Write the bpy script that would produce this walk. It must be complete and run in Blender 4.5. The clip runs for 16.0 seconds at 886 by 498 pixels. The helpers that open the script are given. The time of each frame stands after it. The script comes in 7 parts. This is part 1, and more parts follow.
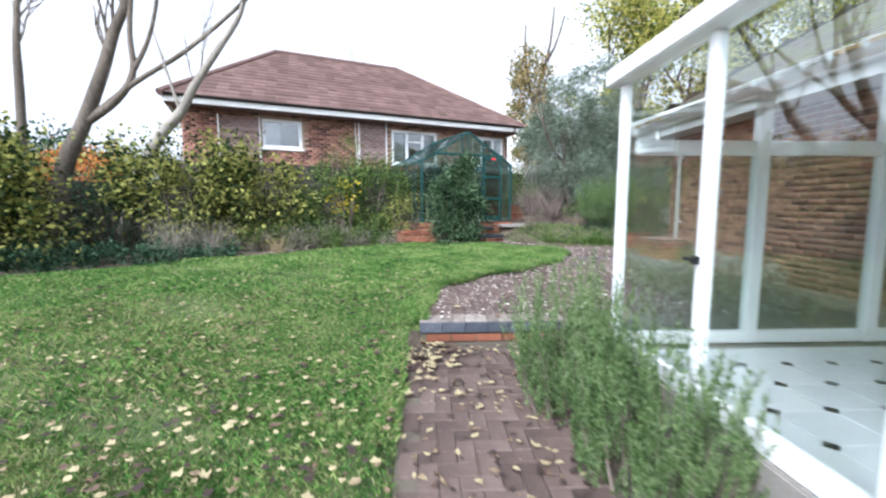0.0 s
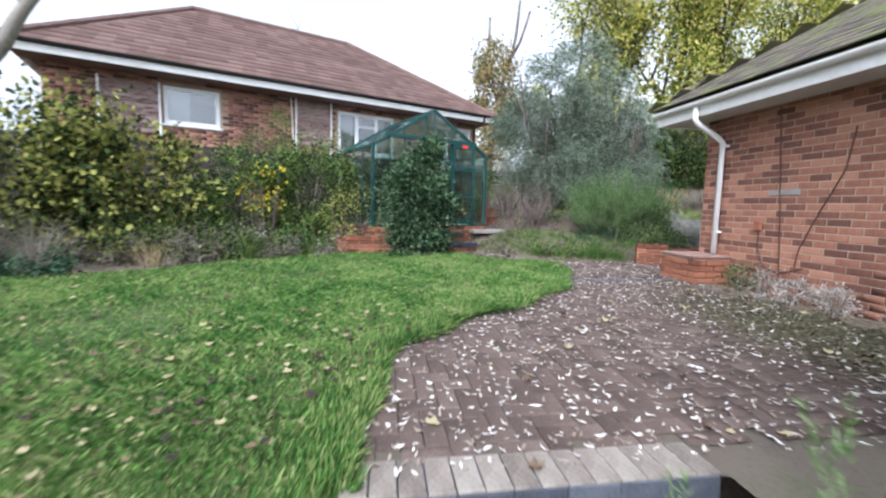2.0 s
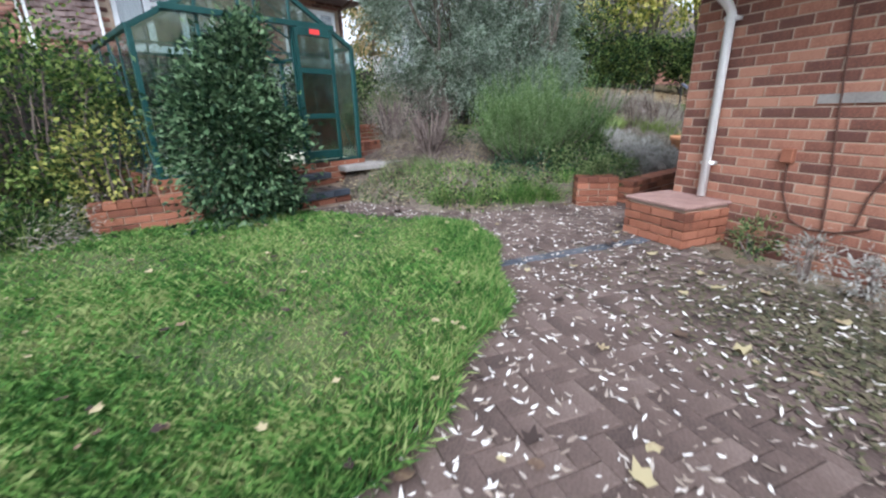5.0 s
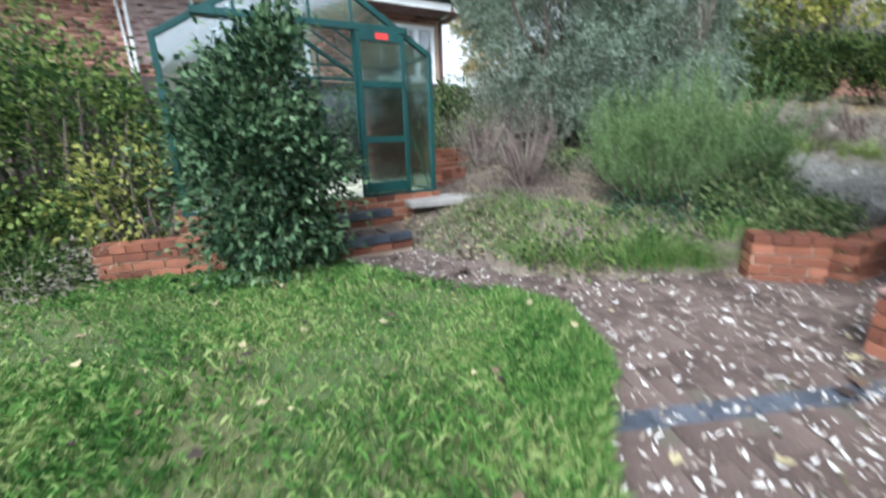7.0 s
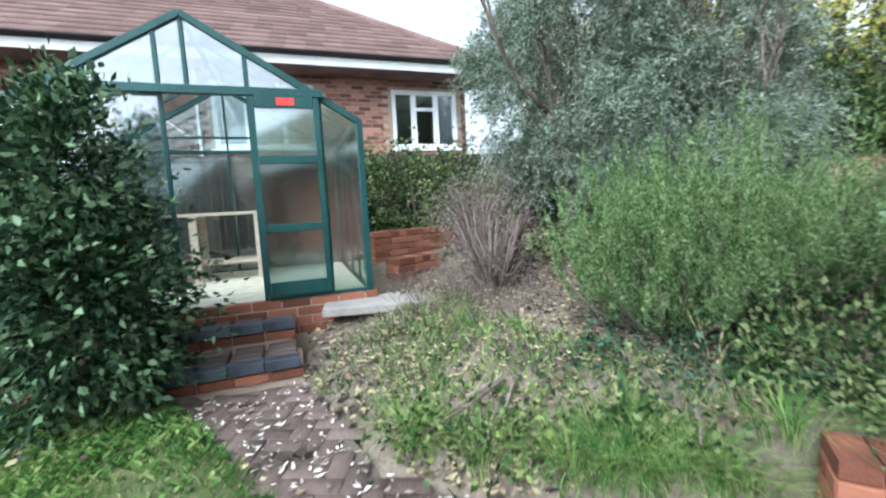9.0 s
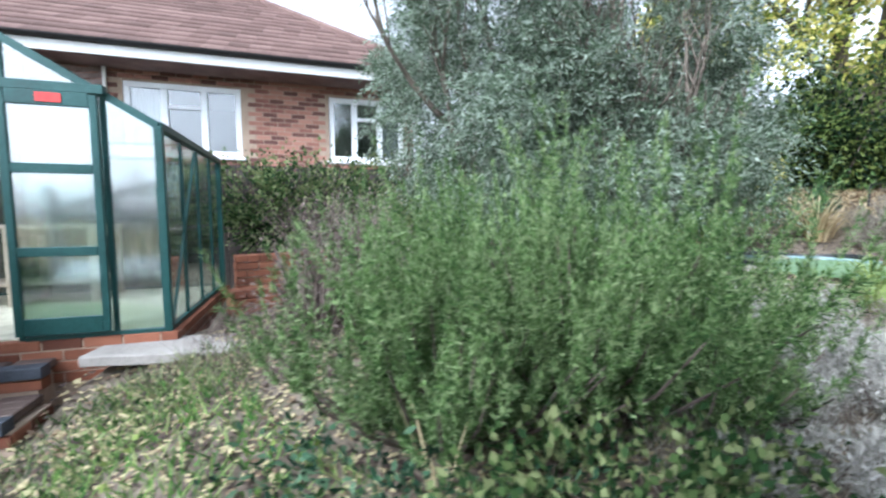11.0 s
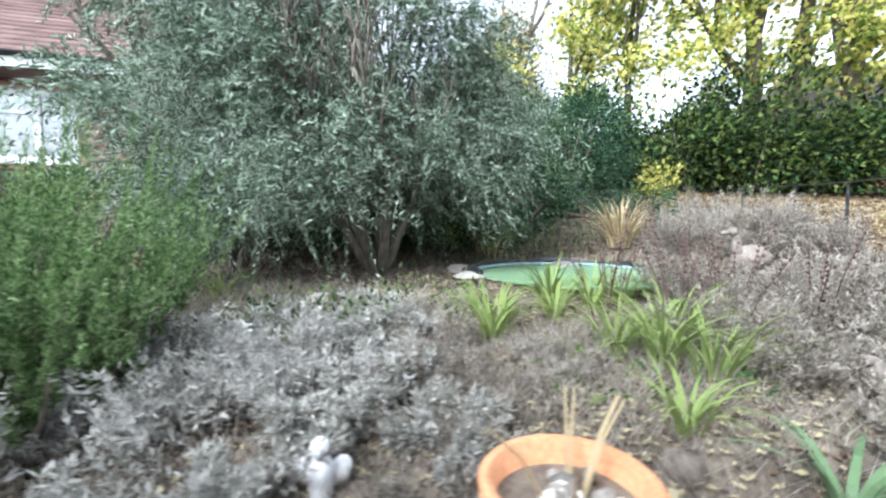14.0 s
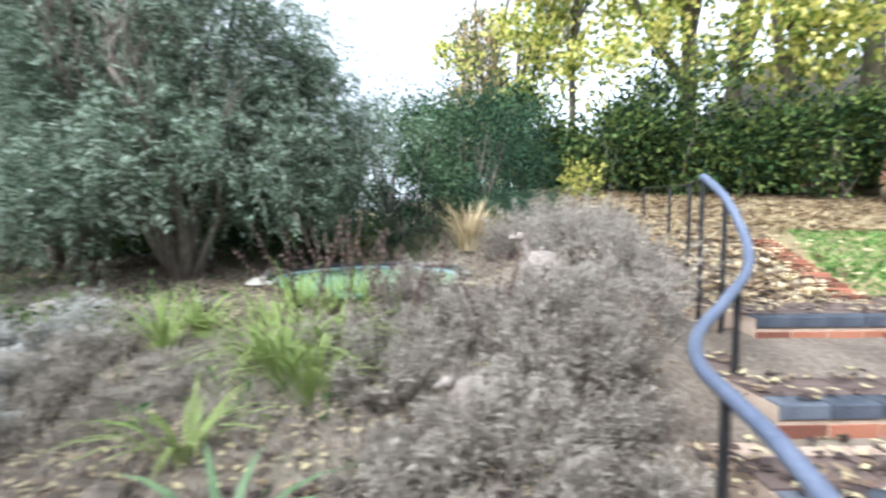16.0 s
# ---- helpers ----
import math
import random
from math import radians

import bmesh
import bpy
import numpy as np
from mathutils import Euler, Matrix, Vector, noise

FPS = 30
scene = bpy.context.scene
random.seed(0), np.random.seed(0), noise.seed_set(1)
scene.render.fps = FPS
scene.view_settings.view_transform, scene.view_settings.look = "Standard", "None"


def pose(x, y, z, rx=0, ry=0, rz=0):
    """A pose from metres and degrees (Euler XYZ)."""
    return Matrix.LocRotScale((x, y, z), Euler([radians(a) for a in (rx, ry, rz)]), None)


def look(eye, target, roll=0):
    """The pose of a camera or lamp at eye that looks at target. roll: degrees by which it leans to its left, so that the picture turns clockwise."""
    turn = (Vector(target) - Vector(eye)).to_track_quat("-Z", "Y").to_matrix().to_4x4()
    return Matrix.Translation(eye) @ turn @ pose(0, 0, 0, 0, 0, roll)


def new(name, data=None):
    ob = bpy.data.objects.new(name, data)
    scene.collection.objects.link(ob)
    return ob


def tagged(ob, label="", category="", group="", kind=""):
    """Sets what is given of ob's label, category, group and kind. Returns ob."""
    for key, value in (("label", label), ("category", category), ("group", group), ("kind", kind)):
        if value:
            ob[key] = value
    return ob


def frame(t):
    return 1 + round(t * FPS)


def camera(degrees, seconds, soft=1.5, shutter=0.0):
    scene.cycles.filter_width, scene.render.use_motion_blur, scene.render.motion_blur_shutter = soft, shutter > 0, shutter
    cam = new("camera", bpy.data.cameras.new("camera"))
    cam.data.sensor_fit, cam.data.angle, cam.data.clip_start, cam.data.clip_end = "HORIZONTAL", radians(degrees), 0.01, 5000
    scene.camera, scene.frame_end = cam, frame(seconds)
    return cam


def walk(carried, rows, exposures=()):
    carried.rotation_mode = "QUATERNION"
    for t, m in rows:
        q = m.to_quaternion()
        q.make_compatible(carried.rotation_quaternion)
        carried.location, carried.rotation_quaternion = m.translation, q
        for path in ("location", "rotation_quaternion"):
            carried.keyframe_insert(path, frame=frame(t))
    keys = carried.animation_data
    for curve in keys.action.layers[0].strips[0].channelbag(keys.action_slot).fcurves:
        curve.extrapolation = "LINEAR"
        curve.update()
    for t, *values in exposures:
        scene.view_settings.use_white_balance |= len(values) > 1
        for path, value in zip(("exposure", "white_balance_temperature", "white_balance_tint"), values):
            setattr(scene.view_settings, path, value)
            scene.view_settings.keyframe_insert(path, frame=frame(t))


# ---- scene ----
cam = camera(93.0, 16.0, soft=2.2, shutter=0.5)
PATH = [
    (0, (-0.022, 0.088, 1.317), (0.844, 1.879, 1.105), 0.0),
    (0.5, (0.111, 0.545, 1.319), (0.885, 2.38, 1.14), -0.5),
    (1, (0.463, 1.148, 1.298), (1.445, 2.883, 1.142), 0.6),
    (1.5, (0.669, 1.637, 1.245), (1.542, 3.414, 0.959), 0.1),
    (2, (0.959, 2.155, 1.256), (2.009, 3.845, 1.056), 1.4),
    (2.5, (1.215, 2.644, 1.258), (2.317, 4.297, 1.024), -0.8),
    (3, (1.425, 3.088, 1.248), (2.44, 4.791, 0.986), -0.9),
    (3.5, (1.694, 3.402, 1.3), (2.913, 4.962, 1.02), 0.4),
    (4, (2.118, 3.72, 1.352), (3.417, 5.22, 1.099), 1.6),
    (4.5, (2.324, 3.882, 1.476), (3.648, 5.3, 0.986), -0.1),
    (4.7, (2.477, 3.946, 1.477), (3.853, 5.265, 0.873), -1.1),
    (6.8, (3.786, 4.826, 1.464), (4.812, 6.43, 0.85), -3.1),
    (7, (3.871, 4.95, 1.481), (4.862, 6.607, 0.96), -1.8),
    (7.5, (4.243, 5.097, 1.553), (4.971, 6.932, 1.233), -0.5),
    (8, (4.804, 5.202, 1.615), (5.657, 6.979, 1.274), -2.7),
    (8.2, (4.992, 5.253, 1.613), (5.851, 7.031, 1.292), -2.6),
    (10.3, (6.651, 5.9, 1.685), (6.912, 7.877, 1.537), -2.6),
    (10.5, (6.789, 5.909, 1.7), (7.21, 7.854, 1.5), 0.2),
    (11, (7.236, 5.762, 1.696), (7.845, 7.66, 1.531), -0.1),
    (11.5, (7.534, 5.754, 1.729), (8.184, 7.642, 1.601), -0.3),
    (12, (8.071, 5.842, 1.605), (8.898, 7.663, 1.571), 0.5),
    (12.5, (8.616, 5.713, 1.563), (9.404, 7.551, 1.509), -0.6),
    (13, (9.052, 5.564, 1.583), (9.738, 7.438, 1.455), -1.0),
    (13.5, (9.473, 5.426, 1.601), (10.147, 7.303, 1.457), 0.1),
    (14, (9.941, 5.303, 1.608), (10.501, 7.219, 1.496), -0.2),
    (14.5, (10.388, 5.271, 1.613), (10.879, 7.206, 1.493), 0.1),
    (15, (10.834, 5.156, 1.602), (11.316, 7.089, 1.428), -1.0),
    (15.5, (11.201, 5.033, 1.639), (11.571, 6.995, 1.521), -0.5),
    (16, (11.628, 4.937, 1.652), (12.169, 6.858, 1.531), -0.2),
]
walk(cam, [(t, look(eye, target, roll)) for t, eye, target, roll in PATH], exposures=((0, 1.5, 5650, 12), (2, 1.3, 5650, 12), (4.5, 1.2, 5600, 12), (8, 1.62, 5500, 6), (11, 1.75, 5450, 9), (12, 2.1, 5500, 11), (13, 2.06, 5500, 8), (16, 2.03, 5600, 9)))

# ---- sky and sun ----
world = bpy.data.worlds.new("overcast_sky")
scene.world = world
world.use_nodes = True
wn, wl = world.node_tree.nodes, world.node_tree.links
sky = wn.new("ShaderNodeTexSky")
sky.sky_type = 'NISHITA'
sky.sun_disc = False
sky.sun_elevation, sky.sun_rotation = radians(44), radians(234)
sky.air_density, sky.dust_density, sky.ozone_density = 1.0, 4.0, 1.0
soften = wn.new("ShaderNodeHueSaturation")
soften.inputs["Saturation"].default_value = 0.12
wl.new(sky.outputs[0], soften.inputs["Color"])
wl.new(soften.outputs[0], wn["Background"].inputs[0])
wn["Background"].inputs[1].default_value = 0.15
sun = new("sun", bpy.data.lights.new("sun", 'SUN'))
sun.data.energy, sun.data.angle, sun.data.color = 1.15, radians(18), (1.0, 0.95, 0.88)
sun.matrix_world = look((-6.0, -4.4, 7.18), (0, 0, 0))

# ---- materials ----


def make_mat(name, rough=0.8, metal=0.0, spec=0.3):
    m = bpy.data.materials.new(name)
    m.use_nodes = True
    b = m.node_tree.nodes["Principled BSDF"]
    b.inputs["Roughness"].default_value = rough
    b.inputs["Metallic"].default_value = metal
    b.inputs["Specular IOR Level"].default_value = spec
    return m, m.node_tree.nodes, m.node_tree.links, b


def mottled(name, cols, scale=6.0, fine=60.0, rough=0.8, bump=0.3, metal=0.0, spec=0.3, vary=None, amount=0.35, stretch=None, translucent=0.0):
    """A surface in two scales of noise; vary 'object' or 'island' shifts its colour piece by piece."""
    m, n, l, b = make_mat(name, rough, metal, spec)
    co = n.new("ShaderNodeTexCoord")
    src = co.outputs["Object"]
    if stretch:
        mp = n.new("ShaderNodeMapping")
        mp.inputs["Scale"].default_value = stretch
        l.new(src, mp.inputs[0])
        src = mp.outputs[0]
    big, small = n.new("ShaderNodeTexNoise"), n.new("ShaderNodeTexNoise")
    for t, s, d in ((big, scale, 3), (small, fine, 4)):
        t.inputs["Scale"].default_value, t.inputs["Detail"].default_value = s, d
        l.new(src, t.inputs["Vector"])
    add = n.new("ShaderNodeMath")
    add.operation = 'MULTIPLY_ADD'
    add.inputs[1].default_value = 0.45
    l.new(small.outputs["Fac"], add.inputs[0])
    half = n.new("ShaderNodeMath")
    half.operation = 'MULTIPLY'
    half.inputs[1].default_value = 0.55
    l.new(big.outputs["Fac"], half.inputs[0])
    l.new(half.outputs[0], add.inputs[2])
    fac = add.outputs[0]
    if vary:
        if vary == 'object':
            r = n.new("ShaderNodeObjectInfo").outputs["Random"]
        else:
            r = n.new("ShaderNodeNewGeometry").outputs["Random Per Island"]
        sh = n.new("ShaderNodeMath")
        sh.operation = 'MULTIPLY_ADD'
        sh.inputs[1].default_value = amount
        l.new(r, sh.inputs[0])
        off = n.new("ShaderNodeMath")
        off.operation = 'SUBTRACT'
        off.inputs[1].default_value = amount / 2
        l.new(fac, off.inputs[0])
        l.new(off.outputs[0], sh.inputs[2])
        fac = sh.outputs[0]
    ramp = n.new("ShaderNodeValToRGB")
    e = ramp.color_ramp.elements
    lo, hi = 0.3, 0.7
    e[0].position, e[1].position = lo, hi
    e[0].color, e[1].color = (*cols[0], 1), (*cols[-1], 1)
    for k, c in enumerate(cols[1:-1]):
        q = e.new(lo + (hi - lo) * (k + 1) / (len(cols) - 1))
        q.color = (*c, 1)
    l.new(fac, ramp.inputs[0])
    l.new(ramp.outputs[0], b.inputs["Base Color"])
    if bump:
        bp = n.new("ShaderNodeBump")
        bp.inputs["Strength"].default_value, bp.inputs["Distance"].default_value = bump, 0.01
        l.new(small.outputs["Fac"], bp.inputs["Height"])
        l.new(bp.outputs[0], b.inputs["Normal"])
    if translucent:
        tr, mx = n.new("ShaderNodeBsdfTranslucent"), n.new("ShaderNodeMixShader")
        l.new(ramp.outputs[0], tr.inputs[0])
        mx.inputs[0].default_value = translucent
        l.new(b.outputs[0], mx.inputs[1])
        l.new(tr.outputs[0], mx.inputs[2])
        l.new(mx.outputs[0], n["Material Output"].inputs[0])
    return m


def leaf_mat(name, cols, translucent=0.3, rough=0.55, amount=0.7):
    return mottled(name, cols, 1.3, 7.0, rough + 0.2, 0.0, 0, 0.15, 'island', amount, None, translucent)


def glass_mat(name, tint=(0.93, 0.97, 0.96), rough=0.02, gloss=0.05):
    m, n, l, b = make_mat(name)
    n.remove(b)
    tr, gl, mx, lw = (n.new("ShaderNodeBsdfTransparent"), n.new("ShaderNodeBsdfGlossy"), n.new("ShaderNodeMixShader"), n.new("ShaderNodeLayerWeight"))
    pw, ma = n.new("ShaderNodeMath"), n.new("ShaderNodeMath")
    pw.operation, ma.operation = 'POWER', 'MULTIPLY_ADD'
    pw.inputs[1].default_value = 4.0
    ma.inputs[1].default_value, ma.inputs[2].default_value = 0.7, gloss
    tr.inputs[0].default_value = (*tint, 1)
    gl.inputs["Roughness"].default_value = rough
    lw.inputs[0].default_value = 0.5
    l.new(lw.outputs["Facing"], pw.inputs[0])
    l.new(pw.outputs[0], ma.inputs[0])
    l.new(ma.outputs[0], mx.inputs[0])
    l.new(tr.outputs[0], mx.inputs[1])
    l.new(gl.outputs[0], mx.inputs[2])
    l.new(mx.outputs[0], n["Material Output"].inputs[0])
    return m


BRICK_COLS = [(0.12, 0.06, 0.05), (0.235, 0.11, 0.084), (0.31, 0.15, 0.112), (0.38, 0.20, 0.15)]
BUNG_COLS = [(0.11, 0.05, 0.038), (0.19, 0.082, 0.055), (0.27, 0.12, 0.078), (0.35, 0.175, 0.115)]
M_BRICK = mottled("red_brick", BUNG_COLS, 5, 70, 0.9, 0.5, vary='object', amount=0.45)
M_BRICK_OBJ = mottled("dark_red_brick", BRICK_COLS, 5, 70, 0.9, 0.5, vary='object', amount=0.55)
M_BUNG_ISLE = mottled("bungalow_brick", BUNG_COLS, 5, 70, 0.9, 0.5, vary='island', amount=0.45)
M_BRICK_ISLE = mottled("red_brick_wall", BRICK_COLS, 5, 70, 0.9, 0.5, vary='island', amount=0.55)
M_ORANGE = mottled("orange_brick", [(0.11, 0.042, 0.026), (0.20, 0.075, 0.042), (0.27, 0.11, 0.065)], 6, 80, 0.9, 0.4, vary='object', amount=0.5)
M_MORTAR = mottled("mortar", [(0.28, 0.205, 0.15), (0.43, 0.34, 0.26)], 8, 120, 0.95, 0.4)
M_BLUEBRICK = mottled("blue_brick", [(0.028, 0.034, 0.045), (0.06, 0.068, 0.085), (0.10, 0.11, 0.13)], 9, 90, 0.6, 0.3, vary='object', amount=0.3)
M_PAVER = mottled("paver", [(0.052, 0.037, 0.032), (0.086, 0.061, 0.052), (0.118, 0.085, 0.072), (0.16, 0.12, 0.104)], 3, 80, 0.85, 0.4, vary='object', amount=0.22)
M_PAVER_ISLE = mottled("paver_bed", [(0.052, 0.037, 0.032), (0.086, 0.061, 0.052), (0.118, 0.085, 0.072), (0.16, 0.12, 0.104)], 3, 80, 0.85, 0.4, vary='island', amount=0.22)
M_PALEPAVER = mottled("pale_paver", [(0.13, 0.11, 0.095), (0.21, 0.18, 0.155), (0.29, 0.26, 0.225)], 8, 60, 0.9, 0.4, vary='object', amount=0.3)
M_JOINT = mottled("joint_sand", [(0.07, 0.06, 0.05), (0.12, 0.10, 0.08), (0.08, 0.09, 0.05)], 3, 50, 1.0, 0.5)
M_CONCRETE = mottled("concrete", [(0.19, 0.175, 0.16), (0.32, 0.30, 0.275)], 4, 70, 0.9, 0.4)
M_SOIL = mottled("soil", [(0.05, 0.039, 0.03), (0.10, 0.08, 0.062), (0.17, 0.14, 0.108), (0.10, 0.105, 0.06)], 2.6, 34, 1.0, 1.0)
M_LAWN = mottled("lawn_soil", [(0.035, 0.05, 0.02), (0.06, 0.09, 0.03), (0.10, 0.11, 0.045), (0.13, 0.11, 0.06)], 1.6, 40, 1.0, 0.8)
M_FIELD = mottled("rough_ground", [(0.09, 0.09, 0.04), (0.19, 0.155, 0.08), (0.27, 0.20, 0.11)], 0.5, 8, 1.0, 0.6)
M_GRASS = mottled("grass_blades", [(0.035, 0.095, 0.02), (0.085, 0.195, 0.04), (0.15, 0.275, 0.065), (0.29, 0.34, 0.13)], 1.4, 6, 0.75, 0, 0, 0.15, 'island', 0.5, None, 0.3)
M_WORNGRASS = mottled("worn_grass_blades", [(0.10, 0.15, 0.045), (0.19, 0.22, 0.085), (0.28, 0.27, 0.13), (0.36, 0.32, 0.19)], 1.2, 5, 0.8, 0, 0, 0.15, 'island', 0.6, None, 0.3)
M_WHITE = mottled("white_upvc", [(0.74, 0.76, 0.78), (0.84, 0.86, 0.87)], 2, 40, 0.35, 0.05, 0, 0.5)
M_GUTTER = mottled("white_gutter", [(0.68, 0.68, 0.66), (0.82, 0.82, 0.80)], 3, 30, 0.4, 0.05, 0, 0.5)
M_SOFFIT = mottled("soffit_board", [(0.50, 0.50, 0.47), (0.66, 0.66, 0.62)], 3, 30, 0.6, 0.1)
M_GREEN = mottled("green_aluminium", [(0.003, 0.03, 0.028), (0.006, 0.05, 0.046), (0.014, 0.07, 0.064)], 4, 50, 0.45, 0.1, 0.2, 0.5)
M_TILE = mottled("roof_tile", [(0.095, 0.06, 0.052), (0.135, 0.085, 0.074), (0.175, 0.115, 0.10)], 1.2, 25, 0.9, 0.4, vary='island', amount=0.35)
M_MOSSTILE = mottled("mossy_tile", [(0.055, 0.05, 0.042), (0.10, 0.085, 0.07), (0.15, 0.13, 0.10), (0.12, 0.14, 0.045)], 5, 40, 0.95, 0.6, vary='object', amount=0.4)
M_GLASS = glass_mat("pane_glass", gloss=0.13)
M_WINGLASS = glass_mat("window_glass", (0.8, 0.84, 0.84), 0.02, 0.17)
M_GHGLASS = glass_mat("horticultural_glass", (0.86, 0.93, 0.92), 0.08, 0.24)
M_DARKROOM = mottled("dim_room", [(0.05, 0.05, 0.055), (0.11, 0.10, 0.10)], 2, 10, 0.9, 0)
M_NET = mottled("net_curtain", [(0.62, 0.63, 0.66), (0.78, 0.79, 0.82)], 1.5, 30, 0.9, 0.2, stretch=(6, 6, 0.3))
M_FENCE = mottled("fence_timber", [(0.03, 0.025, 0.023), (0.06, 0.05, 0.045), (0.10, 0.088, 0.078)], 1.5, 40, 0.9, 0.5, vary='island', amount=0.3, stretch=(1, 1, 6))
M_TRELLIS = mottled("weathered_trellis", [(0.16, 0.11, 0.10), (0.25, 0.18, 0.165), (0.34, 0.26, 0.24)], 3, 50, 0.9, 0.4, vary='object', amount=0.3)
M_BARK = mottled("bark", [(0.05, 0.042, 0.034), (0.12, 0.10, 0.08), (0.22, 0.19, 0.155)], 3, 30, 0.95, 1.0, stretch=(1, 1, 0.3))
M_PALEBARK = mottled("pale_bark", [(0.14, 0.125, 0.105), (0.24, 0.22, 0.19), (0.34, 0.31, 0.27)], 3, 30, 0.95, 0.8, stretch=(1, 1, 0.3))
M_IVYBARK = mottled("ivy_bark", [(0.035, 0.045, 0.02), (0.07, 0.06, 0.04), (0.12, 0.10, 0.07)], 2, 20, 0.95, 1.0)
M_BENCH = mottled("weathered_wood", [(0.30, 0.24, 0.18), (0.44, 0.37, 0.29), (0.55, 0.48, 0.39)], 3, 60, 0.85, 0.3, stretch=(0.4, 4, 4))
M_GRAVEL = mottled("pale_gravel", [(0.42, 0.38, 0.28), (0.62, 0.57, 0.45), (0.74, 0.70, 0.58)], 9, 90, 0.95, 0.8)
M_TERRA = mottled("terracotta", [(0.40, 0.17, 0.08), (0.54, 0.26, 0.13), (0.62, 0.36, 0.21)], 5, 50, 0.85, 0.25)
M_RAIL = mottled("blue_grey_rail", [(0.06, 0.075, 0.115), (0.09, 0.108, 0.155), (0.12, 0.14, 0.19)], 5, 60, 0.55, 0.1, 0.1, 0.5)
M_BLACK = mottled("black_iron", [(0.008, 0.008, 0.009), (0.025, 0.024, 0.024)], 9, 80, 0.5, 0.2, 0.2, 0.5)
M_PLASTER = mottled("stone_bird", [(0.36, 0.31, 0.26), (0.56, 0.50, 0.43), (0.70, 0.65, 0.58)], 9, 60, 0.85, 0.3)
M_WHITEBIRD = mottled("white_bird", [(0.58, 0.58, 0.58), (0.78, 0.78, 0.79)], 9, 60, 0.8, 0.2)
M_STONE = mottled("field_stone", [(0.12, 0.11, 0.095), (0.21, 0.19, 0.165), (0.30, 0.28, 0.245)], 5, 40, 0.9, 0.6, vary='object', amount=0.3)
M_POND = mottled("duckweed_water", [(0.10, 0.17, 0.09), (0.155, 0.25, 0.14), (0.23, 0.33, 0.21)], 2, 60, 0.5, 0.2)
M_LINER = mottled("pond_liner", [(0.012, 0.013, 0.015), (0.03, 0.032, 0.035)], 6, 40, 0.4, 0.2)
M_PONDEDGE = mottled("pond_edge", [(0.18, 0.28, 0.30), (0.34, 0.46, 0.46)], 5, 40, 0.6, 0.1)
M_POLY = mottled("polycarbonate", [(0.56, 0.54, 0.50), (0.74, 0.72, 0.68)], 2, 20, 0.5, 0.05, translucent=0.55)
M_YELLOW = mottled("yellowed_strip", [(0.55, 0.40, 0.20), (0.66, 0.52, 0.30)], 3, 20, 0.6, 0.05, translucent=0.4)
M_FLOORTILE = mottled("white_floor_tile", [(0.60, 0.63, 0.66), (0.72, 0.75, 0.77)], 4, 30, 0.25, 0.05, 0, 0.5, 'object', 0.2)
M_INSET = mottled("black_inset", [(0.012, 0.012, 0.014), (0.03, 0.03, 0.033)], 8, 40, 0.3, 0)
M_RED = mottled("red_sticker", [(0.55, 0.03, 0.03), (0.68, 0.06, 0.05)], 8, 40, 0.5, 0)
M_BROWNPIPE = mottled("brown_pipe", [(0.07, 0.035, 0.025), (0.11, 0.055, 0.04)], 6, 40, 0.5, 0.1)
M_FALLEN = mottled("fallen_leaf", [(0.05, 0.035, 0.03), (0.13, 0.085, 0.06), (0.19, 0.135, 0.085), (0.29, 0.22, 0.135), (0.42, 0.36, 0.21)], 2, 30, 0.8, 0.1, vary='island', amount=1.1, translucent=0.15)
M_BANKLEAF = mottled("bank_leaf", [(0.14, 0.09, 0.055), (0.32, 0.23, 0.13), (0.50, 0.39, 0.23), (0.62, 0.52, 0.34)], 2, 30, 0.85, 0.1, vary='island', amount=0.9, translucent=0.15)
M_CHIP = mottled("pale_petal", [(0.26, 0.21, 0.17), (0.50, 0.45, 0.40), (0.74, 0.71, 0.67)], 2, 30, 0.85, 0.1, vary='island', amount=0.9)
M_OLIVE = leaf_mat("olive_leaf", [(0.075, 0.11, 0.068), (0.145, 0.20, 0.13), (0.23, 0.295, 0.21), (0.39, 0.46, 0.38)], 0.5, 0.5, 0.8)
M_ROSEMARY = leaf_mat("rosemary_leaf", [(0.035, 0.075, 0.022), (0.085, 0.155, 0.047), (0.15, 0.245, 0.08), (0.26, 0.34, 0.165)], 0.3, 0.6)
M_HEDGE = leaf_mat("yellow_green_leaf", [(0.025, 0.042, 0.014), (0.08, 0.11, 0.03), (0.18, 0.21, 0.05), (0.35, 0.35, 0.095)], 0.35, 0.5, 0.9)
M_GREENLEAF = leaf_mat("green_leaf", [(0.022, 0.05, 0.014), (0.05, 0.10, 0.024), (0.10, 0.17, 0.04), (0.20, 0.26, 0.07)], 0.3, 0.45, 0.8)
M_DARKLEAF = leaf_mat("dark_glossy_leaf", [(0.008, 0.024, 0.012), (0.02, 0.05, 0.025), (0.035, 0.08, 0.042), (0.07, 0.125, 0.07)], 0.15, 0.5, 0.7)
M_EVERGREEN = leaf_mat("evergreen_leaf", [(0.012, 0.03, 0.014), (0.03, 0.065, 0.028), (0.06, 0.115, 0.052), (0.13, 0.20, 0.10)], 0.2, 0.35, 0.8)
M_LAUREL = leaf_mat("laurel_leaf", [(0.006, 0.016, 0.006), (0.018, 0.042, 0.012), (0.042, 0.085, 0.022), (0.12, 0.155, 0.04)], 0.25, 0.4, 0.8)
